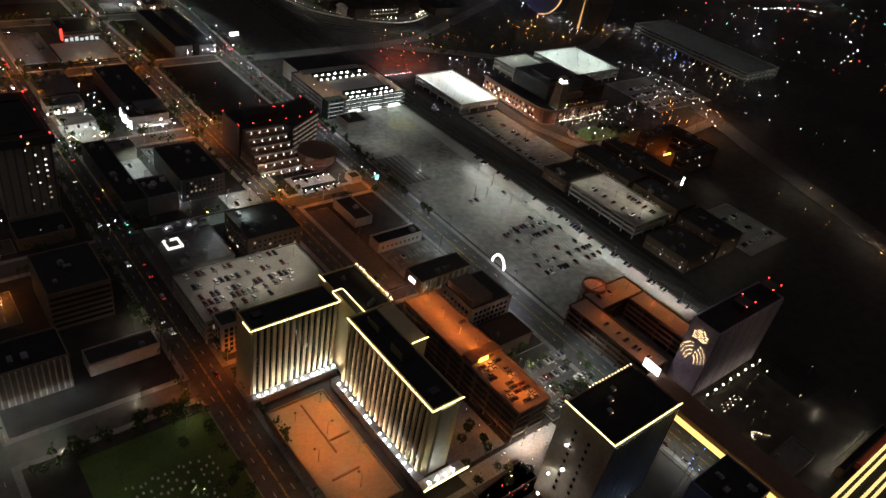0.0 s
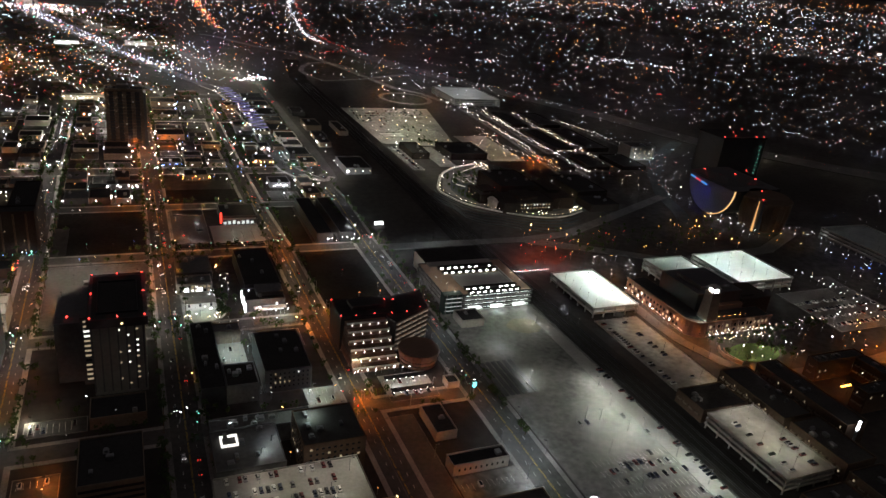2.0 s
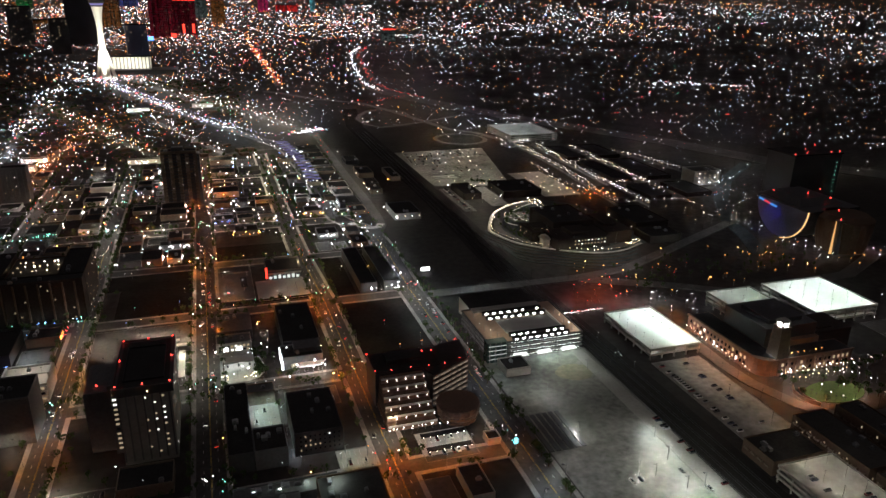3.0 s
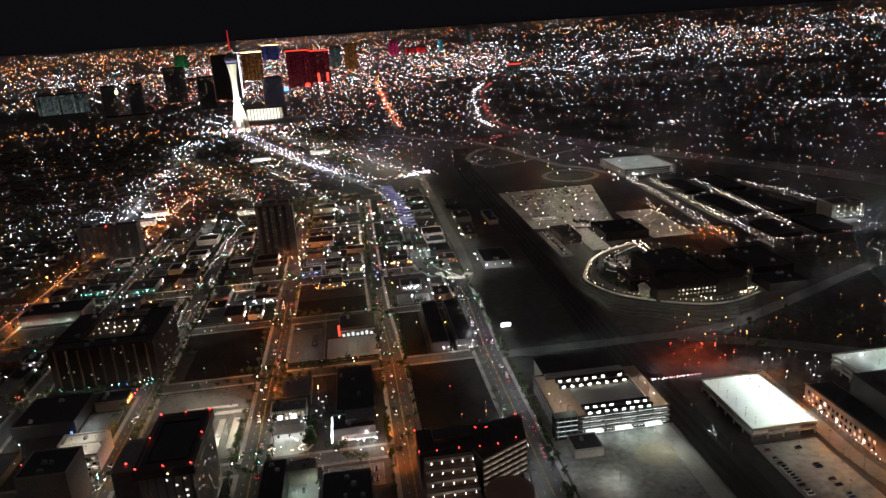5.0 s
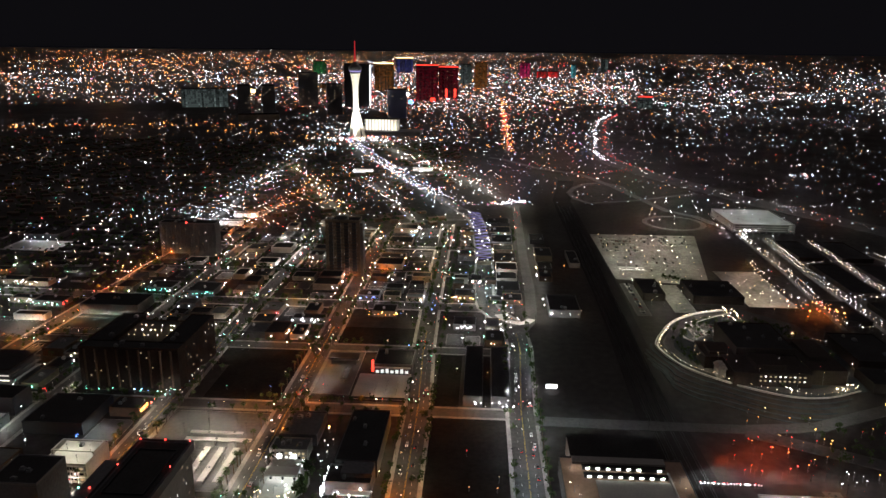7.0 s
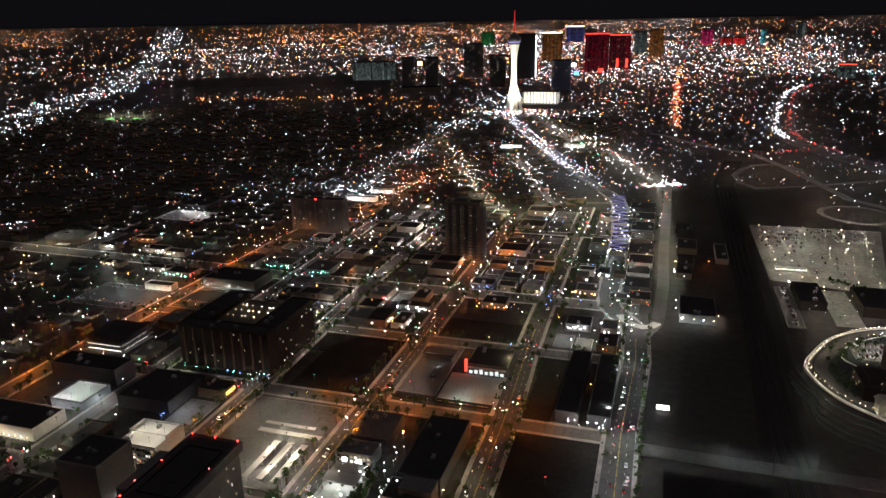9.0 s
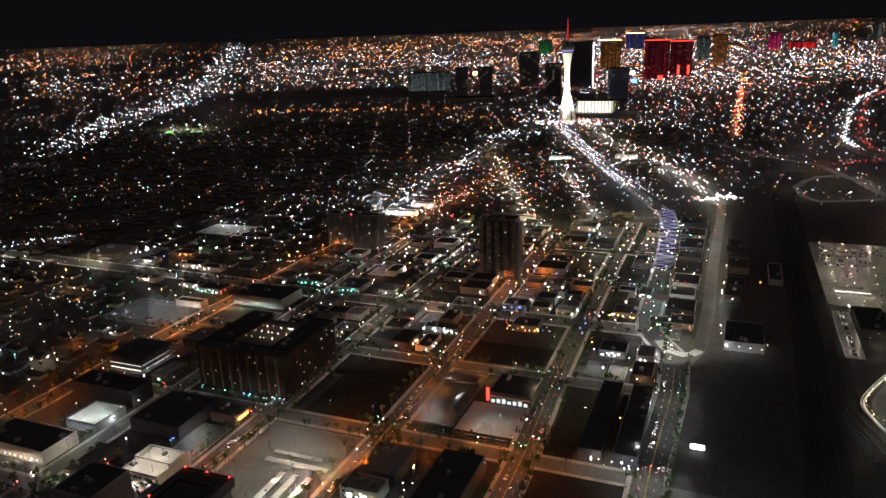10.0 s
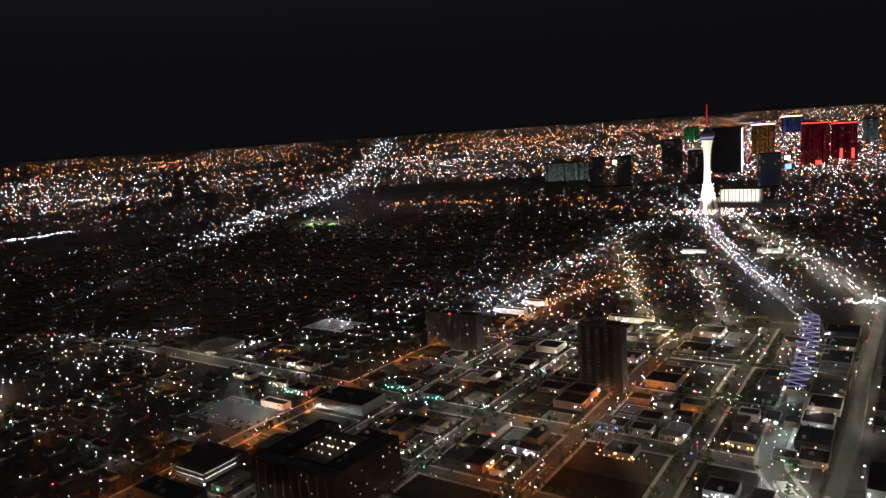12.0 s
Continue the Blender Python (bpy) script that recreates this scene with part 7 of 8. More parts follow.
# cars on the streets
for x0, ya, yb, n in ((85, 210, 700, 16), (91, 210, 700, 14), (248, 400, 760, 12), (256, 400, 640, 10), (175, 330, 900, 9), (181, 330, 900, 9), (1, 400, 800, 8), (-169, 500, 800, 8)):
    for i in range(n):
        y = rng.uniform(ya, yb)
        place_car(x0 + rng.uniform(-1, 1), y, .3, 0 if (x0 in (91, 256, 181)) else 180, True)

# palms along two streets
def palm_meshes(h):
    tr = Geo().tube(0, 0, [(.28, 0), (.2, h * .5), (.22, h)], 6)
    cr = Geo()
    r2 = random.Random(int(h * 10))
    for i in range(16):
        a, dr = 2 * math.pi * i / 16 + r2.uniform(-.15, .15), r2.uniform(-.9, .7)
        c, s = math.cos(a), math.sin(a)
        pts = [(0.1, h, .12), (1.0, h + .5 + dr * .3, .4), (1.9, h + .1 + dr, .3), (2.4, h - .7 + dr, .04)]
        vs = []
        for r, z, w in pts:
            vs += [(r * c - w * s, r * s + w * c, z), (r * c + w * s, r * s - w * c, z)]
        cr.add(vs, [(0, 1, 3, 2), (2, 3, 5, 4), (4, 5, 7, 6)])
    return tr, cr


PALMS = []
for h in (7.5, 9.5):
    t = thing("palm_tree", "tall palm tree with a ragged crown by the kerb", "palm tree", group="street palms")
    a, b = palm_meshes(h)
    part("trunk", a, BARK, t), part("crown", b, LEAF, t)
    PALMS.append(t)
PALMS[0].matrix_basis, PALMS[1].matrix_basis = pose(77, 452, .2), pose(77, 470, .2)
for x, ya, yb in ((77.5, 216, 700), (98, 216, 540), (-8, 430, 760), (12, 430, 760), (240, 560, 640), (262, 420, 540)):
    y = ya
    while y < yb:
        y += rng.uniform(9, 17)
        copy_thing(rng.choice(PALMS), pose(x + rng.uniform(-.5, .5), y, .2, rng.uniform(-3, 3), rng.uniform(-3, 3), rng.uniform(0, 360)))

# broad-leaved trees
def crown_tree(seed, h=6.0):
    r2 = random.Random(seed)
    t = thing("tree", "small round-crowned street tree, dark at night", "tree", group="street trees")
    tr = Geo().tube(0, 0, [(.25, 0), (.16, h * .45), (.08, h * .8)], 6)
    for i in range(4):
        a = i * 1.6 + r2.random()
        tr.bar((0, 0, h * .4), (1.2 * math.cos(a), 1.2 * math.sin(a), h * .7), .1)
    part("trunk", tr, BARK, t)
    cr = Geo()
    for i in range(90):
        v = Vector((r2.gauss(0, 1), r2.gauss(0, 1), r2.gauss(0, .8))).normalized() * r2.uniform(.5, 1)
        c = Vector((v.x * 2.1, v.y * 2.1, h * .72 + v.z * 1.7))
        u = Vector((r2.gauss(0, 1), r2.gauss(0, 1), r2.gauss(0, 1))).normalized() * r2.uniform(.35, .6)
        w = u.orthogonal().normalized() * u.length
        cr.add([tuple(c - u), tuple(c + w), tuple(c + u), tuple(c - w)], [(0, 1, 2, 3)])
    part("crown", cr, LEAF, t)
    return t


TREES = [crown_tree(1), crown_tree(2, 5)]
TREES[0].matrix_basis, TREES[1].matrix_basis = pose(450, 312, .2), pose(490, 330, .2)
for i in range(126):
    k = i % 7
    x, y = [(rng.uniform(445, 560), rng.uniform(340, 348)), (258 + rng.uniform(-1, 1), rng.uniform(270, 410)), (rng.uniform(440, 500), rng.uniform(305, 340)),
            (rng.uniform(60, 80), rng.uniform(135, 205)), (rng.uniform(117, 124), rng.uniform(440, 474)), (rng.uniform(206, 246), rng.uniform(118, 160)), (rng.uniform(151, 178), rng.uniform(102, 156))][k]
    copy_thing(rng.choice(TREES), pose(x, y, .2, 0, 0, rng.uniform(0, 360)))

# dark trees along the pavements and in the yards
g = Geo()


def tree_at(x, y):
    h, w = rng.uniform(2.5, 5), rng.uniform(1.2, 2.9)
    g.box(x - .1, x + .1, y - .1, y + .1, 0, h)
    for q in range(22):
        v = Vector((rng.gauss(0, 1), rng.gauss(0, 1), rng.gauss(0, .8))).normalized()
        c = Vector((x, y, h)) + v * w * rng.uniform(.4, 1)
        u = Vector((rng.gauss(0, 1), rng.gauss(0, 1), rng.gauss(0, 1))).normalized() * rng.uniform(.4, .8)
        o = u.orthogonal().normalized() * u.length
        g.add([tuple(c - u), tuple(c + o), tuple(c + u), tuple(c - o)], [(0, 1, 2, 3)])


for i in range(60):
    x, y = rng.choice((76, 99)) + rng.uniform(-1, 1), rng.uniform(110, 330)
    tree_at(x, y)
for i in range(70):
    tree_at(rng.uniform(14, 76), rng.choice((rng.uniform(198, 206), rng.uniform(132, 142))))
for i in range(420):
    x, y = rng.uniform(386, 516), rng.uniform(600, 742)
    if math.hypot((x - 448) / 64, (y - 676) / 74) < 1 and not (397 < x < 500 and 604 < y < 699):
        tree_at(x, y)
for i in range(60):
    tree_at(rng.uniform(440, 640), rng.uniform(500, 560))
for i in range(3000):
    if i % 4:
        if rng.random() < .5:
            x, y = rng.choice((-84, 1, 87, 178, 252, -167)) + rng.choice((-9.5, 9.5)), rng.uniform(330, 1080)
        else:
            x, y = rng.uniform(-330, 245), rng.choice(YS[2:]) + rng.choice((-8, 8))
    else:
        x, y = rng.uniform(-330, 245), rng.uniform(330, 1080)
    if not free(x, x, y, y):
        continue
    tree_at(x, y)
for i in range(14):
    tree_at(421 + i * 2 + rng.uniform(-1, 1), 874 - i * 1.4 + rng.uniform(-2, 2))
for i in range(900):
    x, y = rng.uniform(-450, -178), rng.uniform(340, 1090)
    if free(x, x, y, y) and not 752 < y < 786:
        tree_at(x, y)
tagged(part("distant_street_trees", g, LEAF), "dark leafy trees along the farther pavements", "trees", kind="stuff")

# far houses and their trees
g, gt = Geo(), Geo()
for i in range(2600):
    x, y = rng.uniform(-1500, 160), rng.uniform(640, 2050)
    if x > -430 and y < 1090 or not free(x, x + 12, y, y + 12) or abs(x + 137 - (y - 2026) * -.4) < 40:
        continue
    a = radians(25)
    w, d, h = rng.uniform(5, 8), rng.uniform(4, 6), rng.uniform(3, 5)
    c, s = math.cos(a), math.sin(a)
    P = lambda u, v: (x + u * c - v * s, y + u * s + v * c)
    g.prism([P(-w, -d), P(w, -d), P(w, d), P(-w, d)], 0, h)
    for k in range(2):
        tx, ty, r = x + rng.uniform(-14, 14), y + rng.uniform(-14, 14), rng.uniform(1.5, 3)
        for q in range(3):
            gt.octa(tx + rng.uniform(-1.5, 1.5), ty + rng.uniform(-1.5, 1.5), 3 + rng.uniform(0, 2), r * rng.uniform(.5, 1))
tagged(part("distant_houses", g, BROWN), "dark low houses of the far districts", "houses", kind="stuff")
tagged(part("distant_trees", gt, LEAF), "dark trees among far houses", "trees", kind="stuff")

# ---- the slender observation tower ----
t = thing("observation_tower", "slender white floodlit observation tower with a red mast", "tower", -146, 2140, 0)
shaft = Geo().tube(0, 0, [(13, 0), (11, 20), (9.6, 50), (8.0, 90), (7.4, 120), (8.2, 145), (11, 165), (14, 180)], 24)
part("shaft", shaft, TOWERWHITE, t)
part("pod", Geo().tube(0, 0, [(12.5, 180), (15, 186), (18, 191), (18, 197), (14, 201), (9, 206), (4, 212)], 24), DARKWALL, t)
part("pod_ring", Geo().tube(0, 0, [(14.5, 183.5), (17.4, 188)], 24), SIGN_VIOLET, t, "violet-blue light ring")
part("mast", Geo().tube(0, 0, [(2.2, 212), (1.5, 235), (.9, 268)], 8), glow("red_mast", (1, .05, .06), .5, False), t)
for i in range(3):
    a = radians(i * 120 + 30)
    part("leg", Geo().bar((24 * math.cos(a), 24 * math.sin(a), 0), (7 * math.cos(a), 7 * math.sin(a), 70), 7), TOWERWHITE, t)
t = thing("tower_hotel", "pale floodlit hotel block at the foot of the tower", "hotel building", -100, 2240, 0)
part("wall", Geo().box(-40, 60, 10, 50, 0, 44), TOWERWHITE, t)
part("low_wing", Geo().box(-70, -41, 0, 40, 0, 20), TOWERWHITE, t)
pier = Geo().box(-1.2, 1.2, -1.6, 0, 12, 43).mesh("pier", [GREYWALL])
for i in range(11):
    part("pier", pier, None, t).location = (-38 + i * 9.5, 10, 0)
part("roof", Geo().box(-42, 62, 8, 52, 44, 45), ROOF_DARK, t)
part("podium", Geo().box(-60, 130, -30, 60, 0, 12), GREYWALL, t)
for x, y, z, tgt, e in ((-146, 2085, 4, (-146, 2140, 60), 5e5), (-190, 2105, 4, (-146, 2140, 90), 5e5), (-105, 2105, 4, (-146, 2140, 90), 5e5), (-170, 2080, 3, (-146, 2140, 140), 1.5e6), (-120, 2080, 3, (-146, 2140, 140), 1.5e6),
                        (-130, 2205, 14, (-120, 2250, 30), 1.6e5), (-90, 2205, 14, (-90, 2250, 30), 1.6e5), (-55, 2205, 14, (-60, 2250, 30), 1.6e5)):
    L = bpy.data.lights.new("tower_spot", "SPOT")
    L.energy, L.color, L.spot_size, L.spot_blend, L.shadow_soft_size = e, (1, .96, .82), radians(65), .6, 1.5
    new("tower_spot", L).matrix_world = look((x, y, z), tgt)


# ---- far resort towers ----
def resort(yaw0, yaw1, below, top, wall, label, edge=None, lit=0.1, lean=0):
    """A far slab that spans these angles, its foot and top so many degrees below the level."""
    ym = (yaw0 + yaw1) / 2
    x, y, z, r = far(ym, below)
    w = r * radians(abs(yaw1 - yaw0))
    h = 243 - r * math.tan(radians(top)) - z
    t = thing("resort_tower", label, "hotel building")
    t.matrix_basis = pose(x, y, z, 0, 0, ym + lean)
    cells = isinstance(wall, list)
    part("wall", Geo().box(-w / 2, w / 2, 0, 30, -4, h), DARKWALL if cells else wall, t)
    r2 = random.Random(int(yaw0 * 77) + 3)
    if cells:
        # a lit front: its light is put into panels, uneven by column, stronger low down
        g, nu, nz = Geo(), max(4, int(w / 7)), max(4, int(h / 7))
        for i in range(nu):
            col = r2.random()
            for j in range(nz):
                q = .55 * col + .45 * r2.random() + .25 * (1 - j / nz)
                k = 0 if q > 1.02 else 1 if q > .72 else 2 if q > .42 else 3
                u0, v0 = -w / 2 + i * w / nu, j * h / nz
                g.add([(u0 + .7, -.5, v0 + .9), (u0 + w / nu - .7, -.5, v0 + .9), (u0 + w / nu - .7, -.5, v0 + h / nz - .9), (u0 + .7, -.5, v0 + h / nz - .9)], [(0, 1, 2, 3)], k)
        tagged(part("panel_field", g, wall, t, "glowing panels that carry the light of the front"), kind="stuff")
    part("roof", Geo().box(-w / 2 + 1, w / 2 - 1, 2, 28, h, h + 4), ROOF_DARK, t)
    if edge:
        part("edge_light", Geo().box(-w / 2, w / 2, -1.5, 0, h - 3.2, h), edge, t, "bright band at the top")
    if lit:
        g = Geo()
        r2 = random.Random(int(yaw0 * 100))
        nu, nz = max(3, int(w / 11)), max(4, int(h / 9))
        for i in range(nu):
            for j in range(nz):
                if r2.random() < lit:
                    u, v = -w / 2 + (i + .5) * w / nu, (j + .5) * h / nz
                    g.box(u - 1.7, u + 1.7, -.8, 0, v - 1.2, v + 1.2)
        if g.v:
            tagged(part("window_field", g, WIN_DIM if lit > .2 else WIN_LIT, t, "scattered lit windows"), kind="stuff")
    return t, w, h




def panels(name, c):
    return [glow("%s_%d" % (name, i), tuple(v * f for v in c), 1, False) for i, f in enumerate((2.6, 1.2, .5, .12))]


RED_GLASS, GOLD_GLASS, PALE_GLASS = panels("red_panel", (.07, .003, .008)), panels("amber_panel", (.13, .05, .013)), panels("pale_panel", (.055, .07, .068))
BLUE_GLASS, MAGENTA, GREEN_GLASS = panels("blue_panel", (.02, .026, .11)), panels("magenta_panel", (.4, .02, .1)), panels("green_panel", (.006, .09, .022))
resort(24.2, 20.9, 4.24, 2.93, PALE_GLASS, "broad pale-lit hotel slab far off", lit=0)
resort(20.4, 19.45, 5.06, 2.68, GREYWALL, "dark twin apartment tower far off", lit=.16)
resort(18.6, 17.6, 5.09, 2.69, GREYWALL, "dark twin apartment tower far off", lit=.16)
resort(20.5, 17.4, 5.3, 4.87, STUCCO, "low pale podium below twin towers", lit=.05)
t, w, h = resort(12.1, 10.05, 4.37, 1.07, DARKWALL, "unfinished dark glass tower with a bright edge", lit=0)
part("edge_strip", Geo().box(w / 2 - 3, w / 2, -2, 0, 8, h - 2), SIGN_WHITE, t)
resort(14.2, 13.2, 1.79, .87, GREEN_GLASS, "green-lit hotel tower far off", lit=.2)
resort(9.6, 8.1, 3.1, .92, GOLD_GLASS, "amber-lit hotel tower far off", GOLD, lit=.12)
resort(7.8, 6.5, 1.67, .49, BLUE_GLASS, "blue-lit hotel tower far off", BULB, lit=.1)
resort(8.9, 7.4, 5.18, 3.0, BLUEWALL, "grey hotel tower far off", lit=.16)
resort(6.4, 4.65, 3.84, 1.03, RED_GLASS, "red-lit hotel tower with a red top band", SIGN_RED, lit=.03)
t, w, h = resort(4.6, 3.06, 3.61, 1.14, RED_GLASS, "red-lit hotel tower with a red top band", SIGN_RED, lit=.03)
for u in (-.15, .3):
    part("panel", Geo().box(w * u, w * u + 9, -2, 0, 6, h * .3), SIGN_RED, t)
resort(2.83, 1.93, 2.5, 1.0, PALE_GLASS, "pale hotel tower far off", lit=.1)
resort(1.74, .75, 2.84, .86, GOLD_GLASS, "bronze hotel tower far off", lit=.05)
resort(-1.88, -2.68, 1.94, .83, MAGENTA, "magenta-lit hotel tower far off", lit=0)
resort(-3.2, -4.9, 1.92, 1.45, panels("red_low", (.5, .02, .02)), "low red-lit building far off", lit=0)
resort(-10.9, -12.0, 4.12, 3.18, PALE_GLASS, "pale hotel with a red sign by the freeway", SIGN_RED, lit=0)
resort(15.6, 14.1, 4.26, 1.72, GREYWALL, "dark hotel tower far off", lit=.16)
resort(13.6, 12.4, 4.93, 2.57, GREYWALL, "dark hotel tower far off", lit=.16)
resort(13.8, 12.1, 2.85, 2.55, GOLD_GLASS, "low amber-lit building far off", lit=.1)
resort(-8.1, -8.6, 1.43, .47, PALE_GLASS, "grey tower far off", lit=0)
resort(-5.8, -6.2, 1.89, .91, panels("cyan_low", (.08, .35, .4)), "cyan sign tower far off", lit=0)
for yaw, b, m in ((19.0, 3.05, GOLD), (5.9, 2.2, SIGN_WHITE), (7.2, 3.3, SIGN_WHITE), (7.0, 3.9, SIGN_BLUE), (5.2, 3.7, SIGN_RED)):
    x, y, z, r = far(yaw, b + 1)
    t = thing("sign", "bright sign on the far boulevard", "sign")
    t.matrix_basis = pose(x, y, z, 0, 0, yaw)
    hh = r * (math.tan(radians(b + 1)) - math.tan(radians(b)))
    part("panel", Geo().box(-9, 9, -4, -2, hh - 8, hh + 6), m, t), part("post", Geo().box(-2, 2, -2, 0, 0, hh), METAL, t)
t = thing("playing_field", "floodlit green playing field far off", "playing field", -1170, 1795, 0)
part("turf", Geo().box(-55, 55, -28, 28, 0, .5), TURF, t)
for x in (-50, 0, 50):
    part("mast", Geo().tube(x, 32, [(.6, 0), (.4, 20)], 6), METAL, t)
    part("hood", hood(Geo(), x, 28, 20, 1.3), DARKMETAL, t), part("lens", lens(Geo(), x, 28, 20, 1.3), FLOOD, t)

# ---- lamps of the wide city ----
rng = random.Random(5)
fields = {k: Geo() for k in ("mixed", "white", "orange", "red", "dim")}
pal = {"mixed": CITY, "white": CITY_WHITE, "orange": CITY_ORANGE, "red": CITY_RED, "dim": CITY_HAZE}


TILT = radians(25)


def spot(kind, yaw, b, s=1.0):
    if yaw > 36 and rng.random() < .38 or yaw < -11 and b < 3.6 and rng.random() < .4:
        return
    if kind == "white" and b < 1.5 and yaw > 10 and rng.random() < .6:
        kind = "orange"
    x, y, z, r = far(yaw, b)
    if b > 3.2 and rng.random() < .62:
        # most lamps stand along the streets of the outer grid
        c, q = math.cos(TILT), math.sin(TILT)
        u, v = x * c + y * q, -x * q + y * c
        if rng.random() < .5:
            u = round(u / 85) * 85 + rng.gauss(0, 3)
        else:
            v = round(v / 70) * 70 + rng.gauss(0, 3)
        x, y = u * c - v * q, u * q + v * c
        z, r = rise(x, y), math.hypot(x - MID[0], y - MID[1])
        if not free(x, x, y, y) or y < 1090 and -430 < x < 372:
            return
    fields[kind].lamp(x, y, z + 3 + r * .0005, r * .0006 * s * rng.choice((.7, .8, .95, 1.1, 1.5)) * min(1, .3 + .45 * b), .45)


def density(yaw, b):
    """How thickly lamps stand: bright bands far off, dark districts nearer."""
    side = smooth((yaw + 4) / 12)
    if b < .12 + .2 * max(0, noise.noise(Vector((yaw * .35, 2.2, .4)))):
        return 0
    white_band = math.exp(-((b - 2.3 - (yaw + 28) * .05) / .75) ** 2)
    right = .75 if b < 1 else .42 + .7 * white_band if b < 4.4 else .46 if b < 6.5 else .4
    left = .68 if b < 2.6 else .6 if b < 3.8 else .55 if b < 6.2 else .56
    if yaw > 30 and b < 3.8:
        left = .5
    if 20 < yaw < 40 and 3.85 < b < 4.85:
        left = .02
    base = right + (left - right) * side
    n = noise.noise(Vector((yaw * .09, b * 1.1, 3.1))) + .8 * noise.noise(Vector((yaw * .4, b * 3.6, 8.4))) + .5 * noise.noise(Vector((yaw * 1.3, b * 9, 5.2)))
    return base * min(max(.72 + 1.3 * n, .14), 1.8)


def dark(yaw, b):
    return rng.random() > density(yaw, b)


# a floor of lamps that no district gap removes
for i in range(2600):
    spot(rng.choice(("mixed", "white", "orange")), rng.uniform(-70, 72), .25 + 2.6 * rng.random() ** 1.3, .7)
for i in range(46000):
    yaw = rng.uniform(-70, 72)
    q = rng.random()
    b = .08 + 4.6 * rng.random() ** 1.25 if q < .62 else rng.uniform(4.5, 12.5)
    x, y, z, r = far(yaw, b)
    if dark(yaw, b) or not free(x, x, y, y) or 300 < x < 372 and y < 1350 or r < 1050 and yaw < 26 and yaw > -6:
        continue
    k = rng.random()
    kind = "orange" if k < (.72 if b < .9 and yaw < 34 else .42 if b < 3.3 and 8 < yaw < 34 else .3 if yaw > 8 else .1) else "white" if k < .8 else "mixed"
    spot(kind, yaw, b, 1.0 if b < 4 else .85 if yaw < 12 else .7)
for i in range(2600):
    spot("orange" if rng.random() < .8 else "mixed", rng.uniform(-70, 72), .15 + .8 * rng.random() ** 1.2, .6)
for i in range(5000):
    yaw = rng.uniform(-10, 62)
    b = .2 + 3.6 * rng.random()
    if not dark(yaw, b):
        spot("orange" if rng.random() < .55 else "white", yaw, b, 1.0)
# level rows of street lamps far off
for i in range(2100):
    b = .08 + 3.9 * rng.random() ** 1.5
    y0 = rng.uniform(-70, 70)
    span = rng.uniform(.6, 6)
    kind = rng.choice(("white", "white", "mixed", "orange", "orange" if b < 1.2 else "white"))
    n = int(span * rng.uniform(1.5, 5))
    tilt = rng.uniform(-.04, .04)
    s = rng.uniform(.6, 1.2)
    n = int(n * 1.5)
    for j in range(n):
        f = rng.random()
        bb = b + tilt * f * span + rng.gauss(0, .025)
        if bb > .05 and not dark(y0 + f * span, bb):
            spot(kind, y0 + f * span, bb, s)


def line(kind, pts, n, jitter, s=1.0):
    """Lamps scattered along a line of places on the ground."""
    for i in range(n):
        f = rng.random() * (len(pts) - 1)
        j = int(f)
        f -= j
        x = pts[j][0] + (pts[j + 1][0] - pts[j][0]) * f + rng.gauss(0, jitter)
        y = pts[j][1] + (pts[j + 1][1] - pts[j][1]) * f + rng.gauss(0, jitter)
        r = math.hypot(x - MID[0], y - MID[1])
        fields[kind].lamp(x, y, rise(x, y) + 4, r * .0006 * s * rng.uniform(.6, 1.3))


# traffic on the freeway, the avenue and the boulevards
west = [(x - 14, y) for x, y in FWY[8:]]
east = [(x + 14, y) for x, y in FWY[7:]]
line("white", west, 300, 4, .85), line("red", east, 200, 4, .9)
line("white", [(x - 12, y) for x, y in FWY[:8]], 60, 4, .6), line("red", FWY[:8], 40, 8, .6)
line("red", [(284, 1900), (288, 2600), (293, 3090)], 150, 7, 1.2), line("orange", [(280, 1900), (288, 2600), (297, 3600)], 170, 7, 1.2)
line("orange", [(-113, 1021), (-114, 1206), (-93, 1343)], 70, 8, .8), line("mixed", [(120, 1120), (68, 1270), (-7, 1472)], 70, 9, .8)
line("mixed", [(88, 1011), (25, 1118), (-50, 1290), (-112, 1440), (-222, 1671)], 150, 8, .8), line("orange", [(60, 1060), (-50, 1290), (-112, 1440)], 60, 10, .7), line("white", [(-177, 1145), (-202, 1412), (-210, 1674), (-232, 1915)], 110, 12, .8), line("mixed", [(-202, 1380), (-206, 1480)], 60, 16, 1.0), line("white", [(-248, 1787), (-216, 1850), (-190, 1950)], 80, 26, 1.1)
line("white", [(-2063, 1319), (-2039, 1415), (-2051, 1537)], 90, 18, 1.2), line("mixed", [(-768, 1122), (-681, 1124), (-648, 1161)], 30, 16, 1.0), line("white", [(-613, 783), (-538, 835), (-509, 856)], 44, 4, 1.1)
line("white", [(150, 1310), (97, 1406), (4, 1639), (-137, 2026)], 260, 7, .8), line("mixed", [(194, 1212), (97, 1406), (4, 1639), (-137, 2026)], 170, 16, .8)
line("white", [(272, 1238), (187, 1482), (59, 1742), (-107, 2123)], 90, 8, .7), line("red", [(278, 1238), (192, 1482), (64, 1742)], 40, 4, .7), line("mixed", [(-220, 2080), (-60, 2060), (60, 2150)], 160, 45, 1.1)
line("orange", [(-600, 2260), (-250, 2130), (-60, 2070)], 60, 25, 1.1), line("orange", [(-1340, 2290), (-950, 2350), (-590, 2420)], 110, 40, 1.3)
